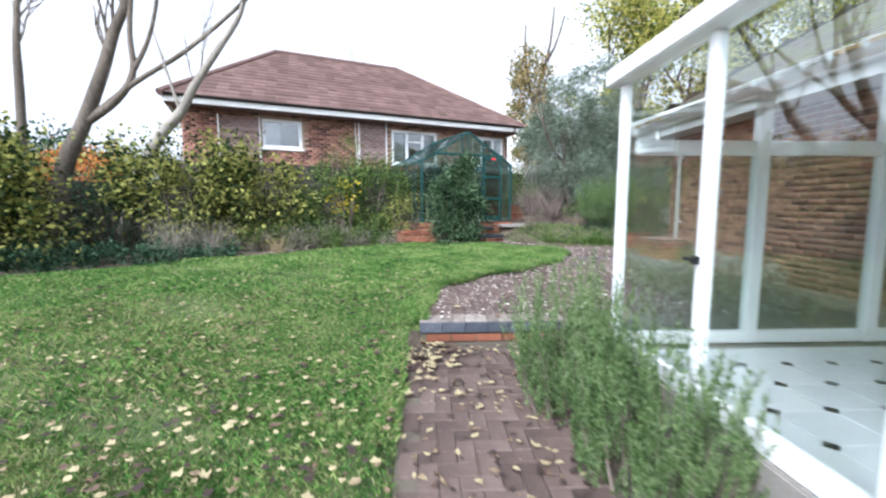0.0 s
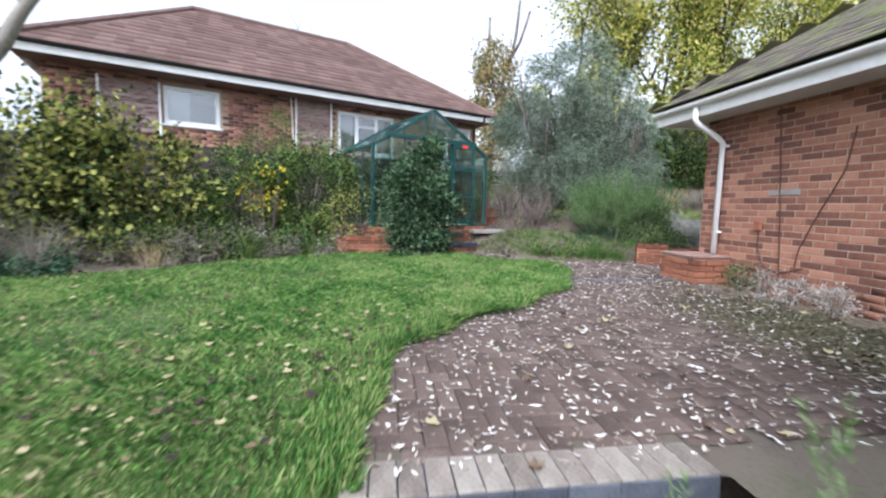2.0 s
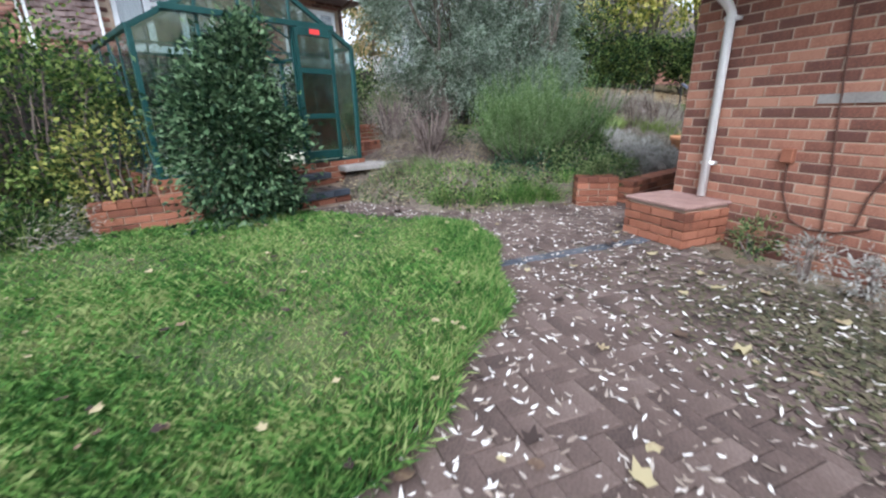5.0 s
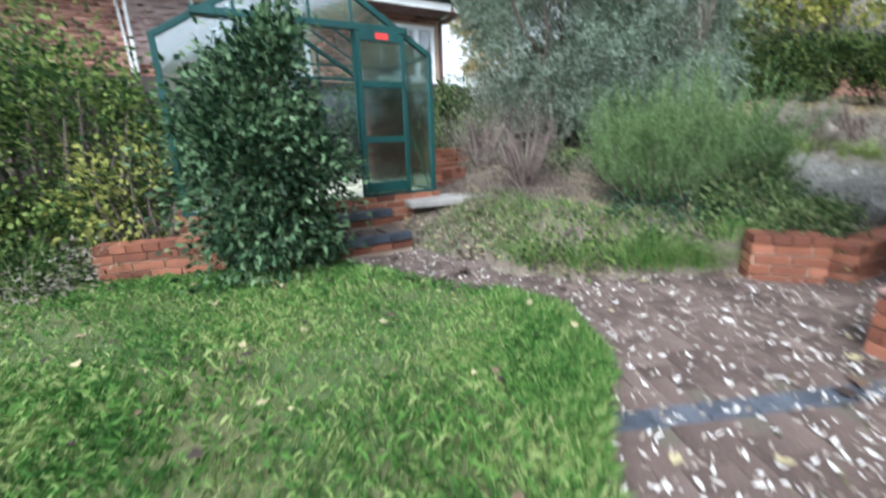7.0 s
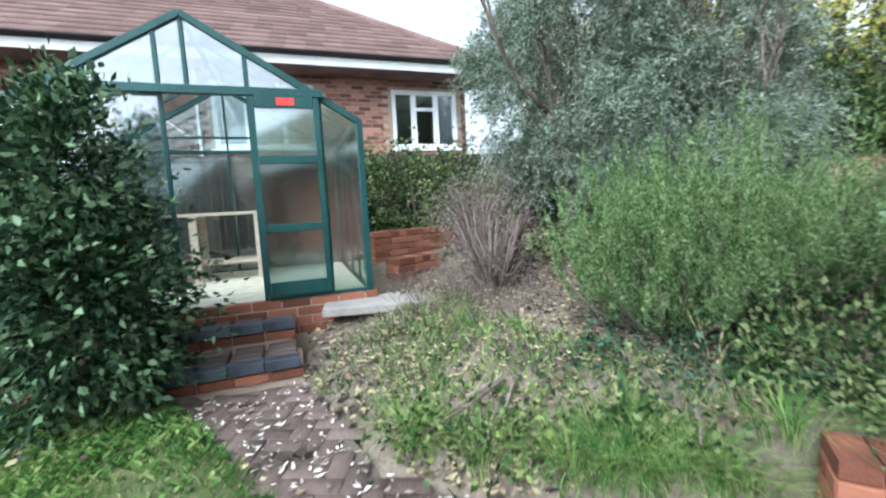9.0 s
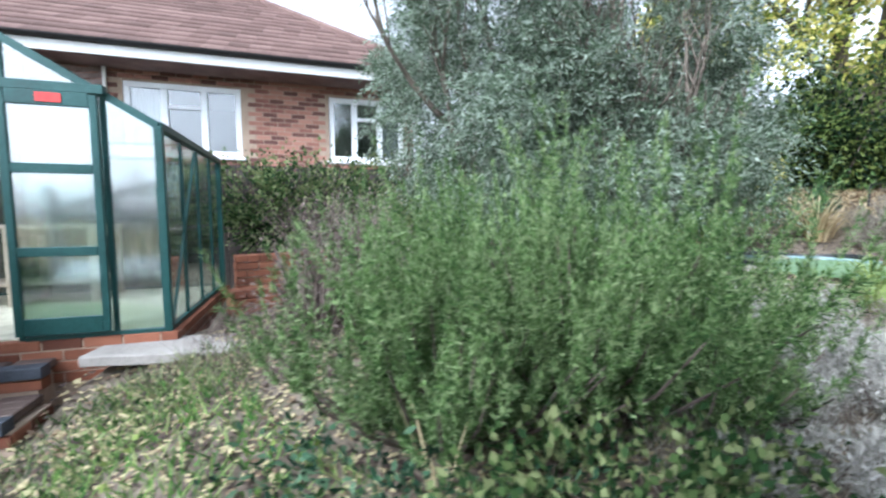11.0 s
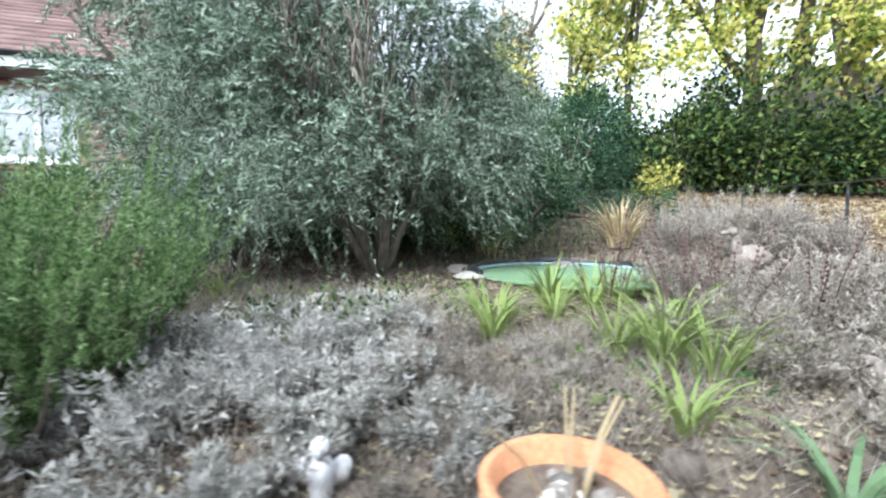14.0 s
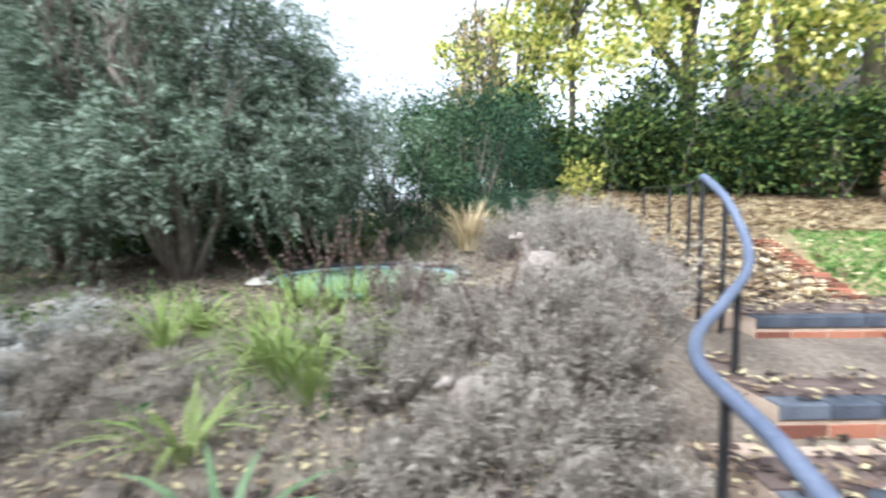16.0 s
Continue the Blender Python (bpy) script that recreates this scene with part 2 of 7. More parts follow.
M_AUTUMN = leaf_mat("autumn_leaf", [(0.14, 0.19, 0.04), (0.32, 0.36, 0.08), (0.52, 0.52, 0.13), (0.68, 0.62, 0.20)], 0.6, 0.5, 0.8)
M_YELLOWLEAF = leaf_mat("yellow_leaf", [(0.28, 0.24, 0.02), (0.58, 0.46, 0.04), (0.70, 0.60, 0.08)], 0.4, 0.5)
M_CONIFER = leaf_mat("conifer_leaf", [(0.10, 0.12, 0.05), (0.22, 0.20, 0.09), (0.40, 0.29, 0.14)], 0.25, 0.6, 0.9)
M_LAVENDER = leaf_mat("lavender_leaf", [(0.22, 0.215, 0.18), (0.36, 0.35, 0.315), (0.48, 0.47, 0.435), (0.60, 0.59, 0.55)], 0.4, 0.8, 0.35)
M_DRYLAV = leaf_mat("dry_lavender", [(0.17, 0.15, 0.12), (0.27, 0.24, 0.20), (0.36, 0.325, 0.275), (0.47, 0.43, 0.37)], 0.4, 0.85, 0.35)
M_DRYGRASS = leaf_mat("dry_grass", [(0.26, 0.19, 0.10), (0.42, 0.33, 0.19), (0.58, 0.48, 0.30)], 0.3, 0.7)
M_IRIS = leaf_mat("iris_leaf", [(0.03, 0.08, 0.022), (0.065, 0.145, 0.034), (0.12, 0.22, 0.05), (0.22, 0.28, 0.09)], 0.35, 0.45)
M_IVY = leaf_mat("ivy_leaf", [(0.02, 0.05, 0.015), (0.055, 0.10, 0.03), (0.11, 0.165, 0.055), (0.21, 0.245, 0.11)], 0.3, 0.5, 0.8)
M_SEED = mottled("dry_seed_stalk", [(0.03, 0.02, 0.018), (0.08, 0.05, 0.042), (0.12, 0.085, 0.065)], 5, 40, 0.9, 0.2)
M_TWIG = mottled("twig", [(0.06, 0.045, 0.04), (0.13, 0.10, 0.085), (0.20, 0.16, 0.14)], 3, 30, 0.95, 0.3, vary='island', amount=0.5)

# ---- helpers for meshes ----
rng = np.random.default_rng(7)


def link(name, me, mat=None, parent=None, label="", m=None):
    ob = new(name, me)
    if mat and not me.materials:
        me.materials.append(mat)
    if parent:
        ob.parent = parent
    if m is not None:
        ob.matrix_basis = m
    if label:
        ob["label"] = label
    return ob


def part(name, bm, mat, parent=None, label="", m=None, smooth=False):
    me = bpy.data.meshes.new(name)
    if smooth:
        for f in bm.faces:
            f.smooth = True
    bm.to_mesh(me)
    bm.free()
    return link(name, me, mat, parent, label, m)


def thing(name, label, category, m=None, group="", kind=""):
    return tagged(link(name, None, m=m), label, category, group, kind)


def boxes(*specs, bevel=0.0, turn=None):
    """A bmesh of boxes given as (x0, x1, y0, y1, z0, z1)."""
    bm = bmesh.new()
    for x0, x1, y0, y1, z0, z1 in specs:
        mm = Matrix.Translation(((x0 + x1) / 2, (y0 + y1) / 2, (z0 + z1) / 2)) @ Matrix.Diagonal((abs(x1 - x0), abs(y1 - y0), abs(z1 - z0), 1))
        bmesh.ops.create_cube(bm, size=1, matrix=mm)
    if bevel:
        bmesh.ops.bevel(bm, geom=bm.edges[:], offset=bevel, segments=1, affect='EDGES')
    if turn is not None:
        bm.transform(turn)
    return bm


def beam(a, b, w, h, bevel=0.0, up=(0, 0, 1)):
    """A straight bar from a to b, w wide and h deep."""
    a, b = Vector(a), Vector(b)
    d = b - a
    x = d.normalized()
    upv = Vector(up)
    if abs(x.dot(upv)) > 0.98:
        upv = Vector((0, 1, 0))
    y = upv.cross(x).normalized()
    z = x.cross(y)
    rot = Matrix((x, y, z)).transposed().to_4x4()
    bm = boxes((-d.length / 2, d.length / 2, -w / 2, w / 2, -h / 2, h / 2), bevel=bevel)
    bm.transform(Matrix.Translation((a + b) / 2) @ rot)
    return bm


def tube(points, radii, sides=7, bm=None):
    bm = bm or bmesh.new()
    pts = [Vector(p) for p in points]
    prev = None
    side = Vector((1, 0, 0))
    for k, p in enumerate(pts):
        d = (pts[min(k + 1, len(pts) - 1)] - pts[max(k - 1, 0)]).normalized()
        side = side - d * side.dot(d)
        if side.length < 0.01:
            side = d.orthogonal()
        side.normalize()
        other = d.cross(side)
        r = radii[k] if isinstance(radii, (list, tuple)) else radii
        ring = [bm.verts.new(p + (side * math.cos(6.28319 * i / sides) + other * math.sin(6.28319 * i / sides)) * r) for i in range(sides)]
        if prev:
            for i in range(sides):
                bm.faces.new((prev[i], prev[(i + 1) % sides], ring[(i + 1) % sides], ring[i]))
        else:
            bm.faces.new(ring[::-1])
        prev = ring
    bm.faces.new(prev)
    return bm


def join_bm(*list_of_bm):
    out = bmesh.new()
    for b in list_of_bm:
        me = bpy.data.meshes.new("tmp")
        b.to_mesh(me)
        b.free()
        out.from_mesh(me)
        bpy.data.meshes.remove(me)
    return out


def lathe(profile, sides=24):
    """A turned body from (radius, height) pairs."""
    bm = bmesh.new()
    prev = None
    for r, z in profile:
        ring = [bm.verts.new((r * math.cos(6.28319 * i / sides), r * math.sin(6.28319 * i / sides), z)) for i in range(sides)]
        if prev:
            for i in range(sides):
                bm.faces.new((prev[i], prev[(i + 1) % sides], ring[(i + 1) % sides], ring[i]))
        prev = ring
    return bm


def raw_mesh(name, verts, faces_n, per):
    """A mesh from an array of vertices in which every run of `per` vertices is one face."""
    me = bpy.data.meshes.new(name)
    nv, nf = len(verts), len(verts) // per
    me.vertices.add(nv)
    me.vertices.foreach_set("co", np.ascontiguousarray(verts, dtype=np.float32).ravel())
    me.loops.add(nv)
    me.loops.foreach_set("vertex_index", np.arange(nv, dtype=np.int32))
    me.polygons.add(nf)
    me.polygons.foreach_set("loop_start", np.arange(0, nv, per, dtype=np.int32))
    me.update(calc_edges=True)
    return me


def unit(v):
    return v / np.maximum(np.linalg.norm(v, axis=1, keepdims=True), 1e-6)


def leaves(name, pos, along, length, width, jitter=0.6):
    """Four-cornered leaves at pos, pointing roughly along, as one mesh."""
    n = len(pos)
    d = unit(along + jitter * rng.normal(size=(n, 3)))
    s = unit(np.cross(d, rng.normal(size=(n, 3))))
    L = (length * rng.uniform(0.7, 1.3, n))[:, None]
    W = (width * rng.uniform(0.7, 1.3, n))[:, None]
    up = np.cross(s, d) * W * 0.25
    v = np.empty((n, 4, 3))
    v[:, 0] = pos
    v[:, 1] = pos + d * L * 0.45 + s * W * 0.5 + up
    v[:, 2] = pos + d * L
    v[:, 3] = pos + d * L * 0.45 - s * W * 0.5 + up
    return raw_mesh(name, v.reshape(-1, 3), n, 4)


# ---- plan: the bungalow's own axes, u along its garden wall, v out into the garden ----
TURN = radians(66.5)
MB = Matrix.Translation((6.85, 4.712, 0)) @ Matrix.Rotation(TURN, 4, 'Z')
MBI = MB.inverted()
UX, UY = math.cos(TURN), math.sin(TURN)


def to_uv(x, y):
    dx, dy = x - 6.85, y - 4.712
    return dx * UX + dy * UY, -dx * UY + dy * UX


def from_uv(u, v):
    return 6.85 + u * UX - v * UY, 4.712 + u * UY + v * UX


def inside(poly, x, y):
    x, y = np.asarray(x, float), np.asarray(y, float)
    c = np.zeros(x.shape, bool)
    for (x0, y0), (x1, y1) in zip(poly, poly[1:] + poly[:1]):
        if y0 != y1:
            c ^= ((y0 > y) != (y1 > y)) & (x < (x1 - x0) * (y - y0) / (y1 - y0) + x0)
    return c


def line_dist(line, x, y):
    best = np.full(np.shape(x), 1e9)
    for (x0, y0), (x1, y1) in zip(line, line[1:]):
        dx, dy = x1 - x0, y1 - y0
        t = np.clip(((x - x0) * dx + (y - y0) * dy) / (dx * dx + dy * dy), 0, 1)
        best = np.minimum(best, np.hypot(x - x0 - t * dx, y - y0 - t * dy))
    return best


def ss(t):
    t = np.clip(t, 0, 1)
    return t * t * (3 - 2 * t)


LAWN_EDGE = [(1.42, 3.42), (1.53, 3.86), (1.69, 4.09), (2.22, 4.66), (2.73, 4.86), (3.35, 4.98), (4.31, 5.26), (5.04, 5.78), (5.47, 6.25),
             (5.78, 6.66), (5.62, 7.13), (5.3, 7.75), (4.9, 8.45)]
BED_EDGE = [(5.68, 8.45), (5.98, 7.3), (6.45, 6.84), (7.42, 6.43), (7.74, 6.06), (8.3, 5.97), (10.5, 5.74), (12.3, 5.5), (12.95, 6.1), (13.6, 6.5), (14.1, 7.0), (14.9, 8.1), (16.3, 10.3)]
PATIO = LAWN_EDGE + BED_EDGE[:9] + [(14.0, 5.75), (13.4, 4.2), (12.6, 3.2), (11.9, 3.0), from_uv(0.62, 0.0), from_uv(0.62, 0.42), from_uv(-4.0, 0.45), from_uv(-4.0, 3.08), from_uv(-3.38, 3.08)]
BED = BED_EDGE + [(22, 14), (22, 30), (3, 30), (3, 13), (6.4, 12), (6.4, 9.4), (5.7, 8.9)]
FOOTPATH_V = (3.55, 4.62)


def patio_z(x, y):
    u, v = to_uv(x, y)
    return 0.29 + 0.022 * (np.minimum(u, 3.2) + 3.38)


def ground_z(x, y):
    x, y = np.asarray(x, float), np.asarray(y, float)
    u, v = to_uv(x, y)
    z = 0.03 + 0.34 * ss((u + 5.0) / 3.4) + 0.012 * np.clip(u + 1.6, 0, 6)
    z = z + 0.015 * np.sin(1.9 * x + 0.7 * y) * np.sin(1.3 * y - 0.4 * x)
    d = np.where(inside(BED, x, y), line_dist(BED_EDGE, x, y), 0)
    front = np.where(x > 8, 0.43 + 0.45 * ss((x - 12.2) / 2.0), 0.43)
    wall = np.where((x > 7.3) & (x < 12.6), 0.2, 0.0)
    bed = front + wall * (d > 0.01) + (0.32 - wall) * ss(d / 0.9) + 0.2 * ss((d - 0.5) / 2.0) + 0.09 * np.clip(d - 2.0, 0, 5) + 0.05 * np.clip(x - 8.5, 0, 6) * ss(d / 0.8)
    s = (x - 11.65) * 0.25 + (y - 4.95) * 0.968
    hill = 0.29 + 0.5 * np.clip(s - 0.8, 0, 1.3) + 0.20 * np.clip(s - 2.4, 0, 8)
    east = (x > 12.4) & (d == 0)
    z = np.where(d > 0, bed, z)
    basin = np.hypot((x - 11.85) / 1.15, (y - 8.15) / 1.5)
    z = np.where(basin < 1.4, z + (np.minimum(z, 1.15) - z) * ss((1.4 - basin) / 0.4), z)
    z = np.where(east, hill, z)
    z = np.where((x > 15.2) & (d > 0), np.maximum(z, hill), z)
    return z

# ---- ground ----
def axis(lo, hi, near_lo, near_hi, step):
    inner = np.arange(near_lo, near_hi + 1e-6, step)
    below, above, q = [], [], step
    while near_lo - sum(below) - q > lo:
        q *= 1.35
        below.append(q)
    q = step
    while near_hi + sum(above) + q < hi:
        q *= 1.35
        above.append(q)
    return np.concatenate([(near_lo - np.cumsum(below))[::-1], inner, near_hi + np.cumsum(above)])


def on_paving(x, y):
    u, v = to_uv(x, y)
    foot = (u < -3.36) & (u > -9.2) & (v > FOOTPATH_V[0]) & (v < FOOTPATH_V[1])
    house = (u < 0.6) & (v < 3.1) & ((u < -3.95) | (v < 0.3))
    return inside(PATIO, x, y) | foot | house


LAWN = LAWN_EDGE[::-1] + [from_uv(-3.38, 4.62), from_uv(-9.2, 4.62), (-7.5, -1.0), (-5.0, 6.8), (-2.2, 7.6), (0.0, 8.2), (1.2, 8.7), (2.7, 9.1), (4.2, 9.2), (4.8, 8.6)]
EAST_LAWN = [(15.0, 6.6), (16.0, 7.8), (17.2, 9.2), (19.0, 10.6), (24.0, 9.0), (24.0, 3.0), (16.0, 3.0)]


def build_ground():
    xs, ys = axis(-400, 420, -6.0, 19.0, 0.16), axis(-400, 450, -5.0, 15.5, 0.16)
    gx, gy = np.meshgrid(xs, ys)
    gz = ground_z(gx, gy)
    far = np.maximum(np.abs(gx - 6) - 25, np.abs(gy - 6) - 25)
    gz = np.where(far > 0, gz * np.exp(-far / 60), gz)
    pave = on_paving(gx, gy)
    gz = np.where(pave, np.minimum(gz, patio_z(gx, gy)) - 0.14, gz)
    u, v = to_uv(gx, gy)
    low = (u < -3.3) & (v > 2.0) & (v < FOOTPATH_V[1])
    gz = np.where(low & pave, -0.12, gz)
    ny, nx = gx.shape
    me = bpy.data.meshes.new("ground")
    idx = np.arange(nx * ny).reshape(ny, nx)
    quads = np.stack([idx[:-1, :-1], idx[:-1, 1:], idx[1:, 1:], idx[1:, :-1]], -1).reshape(-1, 4)
    me.vertices.add(nx * ny)
    me.vertices.foreach_set("co", np.stack([gx, gy, gz], -1).astype(np.float32).ravel())
    me.loops.add(quads.size)
    me.loops.foreach_set("vertex_index", quads.astype(np.int32).ravel())
    me.polygons.add(len(quads))
    me.polygons.foreach_set("loop_start", np.arange(0, quads.size, 4, dtype=np.int32))
    cx, cy = gx.ravel()[quads].mean(1), gy.ravel()[quads].mean(1)
    mi = np.where(inside(LAWN, cx, cy), 1, 0)
    mi = np.where(inside(EAST_LAWN, cx, cy), 2, mi)
    mi = np.where((np.abs(cx - 6) > 16) | (np.abs(cy - 6) > 13), 2, mi)
    for q in (M_SOIL, M_LAWN, M_FIELD):
        me.materials.append(q)
    me.polygons.foreach_set("material_index", mi.astype(np.int32))
    me.polygons.foreach_set("use_smooth", np.ones(len(quads), bool))
    me.update(calc_edges=True)
    tagged(new("ground", me), "garden ground of lawn soil and brown flower-bed earth", "ground", kind="structure")


build_ground()


def scatter(poly, n):
    p = np.array(poly)
    lo, hi = p.min(0), p.max(0)
    q = rng.uniform(lo, hi, (n, 2))
    return q[inside(poly, q[:, 0], q[:, 1])]


def grass(name, poly, n, h, label, mat, wide=0.006, skip=0.0, stalk=False):
    q = scatter(poly, n)
    q = q[~on_paving(q[:, 0], q[:, 1])]
    # thin, worn patches
    w = np.sin(q[:, 0] * 1.7 + 1.0) * np.sin(q[:, 1] * 1.3) + 0.5 * np.sin(q[:, 0] * 4.1 + q[:, 1] * 3.3)
    q = q[rng.uniform(0, 1, len(q)) > skip * (w > 0.2)]
    m = len(q)
    base = np.column_stack([q, ground_z(q[:, 0], q[:, 1]) - 0.005])
    a = rng.uniform(0, 6.283, m)
    s = np.column_stack([np.cos(a), np.sin(a), np.zeros(m)]) * wide * rng.uniform(0.6, 1.4, m)[:, None]
    b = rng.uniform(0, 6.283, m)
    lean = np.column_stack([np.cos(b), np.sin(b), np.zeros(m)])
    hh = (h * rng.uniform(0.5, 1.4, m) * (1 + 0.35 * np.sin(q[:, 0] * 2.3) * np.sin(q[:, 1] * 2.9)))[:, None]
    mid = base + lean * hh * 0.25 + np.array([0, 0, 0.6]) * hh
    tip = base + lean * hh * rng.uniform(0.4, 1.0, m)[:, None] + np.array([0, 0, 0.85]) * hh
    v = np.empty((m, 4, 3))
    v[:, 0], v[:, 1], v[:, 2], v[:, 3] = base - s, base + s, tip + 0.15 * s, (tip - 0.15 * s if stalk else mid - s * 0.8)
    me = raw_mesh(name, v.reshape(-1, 3), m, 4)
    tagged(link(name, me, mat), label, "grass", kind="stuff")


NEAR_LAWN = [(-2.5, -0.5), from_uv(-6.5, 4.62), from_uv(-3.38, 4.62)] + LAWN_EDGE + [(4.8, 8.6), (4.2, 9.2), (2.7, 9.1), (1.2, 8.7), (0.0, 8.2), (-2.2, 7.6), (-5.0, 6.8)]
grass("lawn_grass", NEAR_LAWN, 560000, 0.045, "damp green mown lawn grass with worn patches", M_GRASS, 0.0026, 0.6)
grass("lawn_grass", [(-0.6, 1.2), (0.4, 0.9)] + LAWN_EDGE[:10] + [(4.6, 6.6), (2.5, 6.3), (0.3, 4.6)], 240000, 0.042, "damp green mown lawn grass with worn patches", M_GRASS, 0.002, 0.6)
grass("worn_grass", [(-4.0, 2.2), (-1.2, 0.9), (0.6, 0.8), (1.5, 3.2), (2.1, 4.5), (0.2, 5.2), (-3.6, 5.6)], 120000, 0.04, "yellowed worn blades through the lawn", M_WORNGRASS, 0.0026, 0.8)
grass("bank_grass", [(15.1, 6.6), (16.0, 7.7), (17.5, 9.0), (20, 8.0), (20, 4.0), (16, 4.0)], 42000, 0.05, "short green grass on the sloping bank", M_GRASS, 0.008, 0.3)

# ---- paving ----


def paver_mesh(name, lx, ly, h=0.05, b=0.006):
    bm = boxes((-lx / 2, lx / 2, -ly / 2, ly / 2, -h, 0))
    top = [e for e in bm.edges if all(v.co.z > -0.001 for v in e.verts)]
    bmesh.ops.bevel(bm, geom=top, offset=b, segments=1, affect='EDGES')
    me = bpy.data.meshes.new(name)
    bm.to_mesh(me)
    bm.free()
    return me


PAVER_H = paver_mesh("paver", 0.197, 0.097)
PAVER_V = paver_mesh("paver", 0.097, 0.197)
for q in (PAVER_H, PAVER_V):
    q.materials.append(M_PAVER)


def herringbone(u0, u1, v0, v1, s=0.1):
    for i in range(int(u0 / s) - 1, int(u1 / s) + 2):
        for j in range(int(v0 / s) - 1, int(v1 / s) + 2):
            r = (i - j) % 4
            if r == 0:
                yield (i + 1) * s, (j + 0.5) * s, True
            elif r == 3:
                yield (i + 0.5) * s, (j + 1) * s, False


def pave(parent, spots, near, zfun, pitch):
    """The pavers nearest the walk become parts, the others one joined part."""
    spots = sorted(spots, key=near)
    rr = random.Random(3)
    rest = []
    for k, (u, v, flat) in enumerate(spots):
        x, y = from_uv(u, v)
        z = float(zfun(x, y)) + rr.uniform(-0.003, 0.003)
        turn = rr.uniform(-0.8, 0.8)
        if k < 300:
            link("paver", PAVER_H if flat else PAVER_V, None, parent, m=pose(u, v, z, rr.uniform(-0.5, 0.5), -pitch + rr.uniform(-0.5, 0.5), turn))
        else:
            lx, ly = (0.0985, 0.0485) if flat else (0.0485, 0.0985)
            c = [(-lx, -ly), (lx, -ly), (lx, ly), (-lx, ly)]
            i_ = 0.005
            t = [(a - math.copysign(i_, a), b - math.copysign(i_, b)) for a, b in c]
            zz = [z + math.tan(radians(pitch)) * a for a, b in c]
            rest.append([(u + a, v + b, q) for (a, b), q in zip(t, zz)])
            for e in range(4):
                f = (e + 1) % 4
                rest.append([(u + c[e][0], v + c[e][1], zz[e] - 0.006), (u + c[f][0], v + c[f][1], zz[f] - 0.006), (u + t[f][0], v + t[f][1], zz[f]), (u + t[e][0], v + t[e][1], zz[e])])
    if rest:
        verts = np.array(rest, float).reshape(-1, 3)
        me = raw_mesh("paver_field", verts, len(rest), 4)
        # weld the five faces of each paver into one island
        bm = bmesh.new()
        bm.from_mesh(me)
        bmesh.ops.remove_doubles(bm, verts=bm.verts[:], dist=0.0004)
        bm.to_mesh(me)
        bm.free()
        tagged(link("paver_field", me, M_PAVER_ISLE, parent), kind="stuff")


def bedding(name, poly_uv, zfun, drop, parent):
    bm = bmesh.new()
    vs = [bm.verts.new((u, v, 0)) for u, v in poly_uv]
    bm.faces.new(vs)
    bmesh.ops.triangulate(bm, faces=bm.faces[:])
    for _ in range(4):
        bmesh.ops.subdivide_edges(bm, edges=[e for e in bm.edges if e.calc_length() > 0.8], cuts=1)
        bmesh.ops.triangulate(bm, faces=bm.faces[:])
    for v in bm.verts:
        x, y = from_uv(v.co.x, v.co.y)
        v.co.z = float(zfun(x, y)) - drop
    return part(name, bm, M_JOINT, parent)


def foot_z(x, y):
    u, v = to_uv(x, y)
    return 0.02 + 0.06 * ss((u + 5.2) / 1.9)


footpath = thing("footpath", "narrow herringbone path of brown clay pavers strewn with leaves", "path", MB, kind="structure")
spots = [s for s in herringbone(-9.0, -3.46, FOOTPATH_V[0] + 0.02, FOOTPATH_V[1] - 0.02) if -9.0 < s[0] < -3.5 and FOOTPATH_V[0] + 0.05 < s[1] < FOOTPATH_V[1] - 0.05]
bedding("joint_bed", [(-9.1, FOOTPATH_V[0]), (-3.42, FOOTPATH_V[0]), (-3.42, FOOTPATH_V[1]), (-9.1, FOOTPATH_V[1])], foot_z, 0.012, footpath)
pave(footpath, spots, lambda s: -s[0], foot_z, 1.2)

patio = thing("patio", "brown herringbone clay-paver patio scattered with pale petals", "patio", MB, kind="structure")
PATIO_UV = [to_uv(x, y) for x, y in PATIO]
spots = []
for s in herringbone(-3.4, 9.5, -8.5, 5.2):
    x, y = from_uv(s[0], s[1])
    if inside(PATIO, np.array([x]), np.array([y]))[0] and s[0] > -3.2 and not (0.28 < s[0] < 0.43 and 0.5 < s[1] < 2.1):
        spots.append(s)
bedding("joint_bed", PATIO_UV, patio_z, 0.014, patio)
pave(patio, spots, lambda s: min((s[0] + 2.4) ** 2 + (s[1] - 3.7) ** 2, (s[0] - 0.6) ** 2 + (s[1] - 1.7) ** 2, (s[0] + 1.0) ** 2 + (s[1] - 2.4) ** 2), patio_z, 1.26)
EDGE = paver_mesh("edge_brick", 0.105, 0.212, 0.065, 0.008)
EDGE.materials.append(M_BLUEBRICK)
for k in range(7):
    link("blue_brick", EDGE, None, patio, m=pose(0.355, 0.62 + 0.22 * k, float(patio_z(*from_uv(0.355, 0.62 + 0.22 * k))) + 0.002))

# ---- brickwork ----


def brick_mesh(name, lx, ly, lz, mat, b=0.004):
    me = bpy.data.meshes.new(name)
    bm = boxes((0, lx, 0, ly, 0, lz))
    front = [e for e in bm.edges if all(v.co.y > ly - 0.001 for v in e.verts)]
    bmesh.ops.bevel(bm, geom=front, offset=b, segments=1, affect='EDGES')
    bm.to_mesh(me)
    bm.free()
    me.materials.append(mat)
    return me


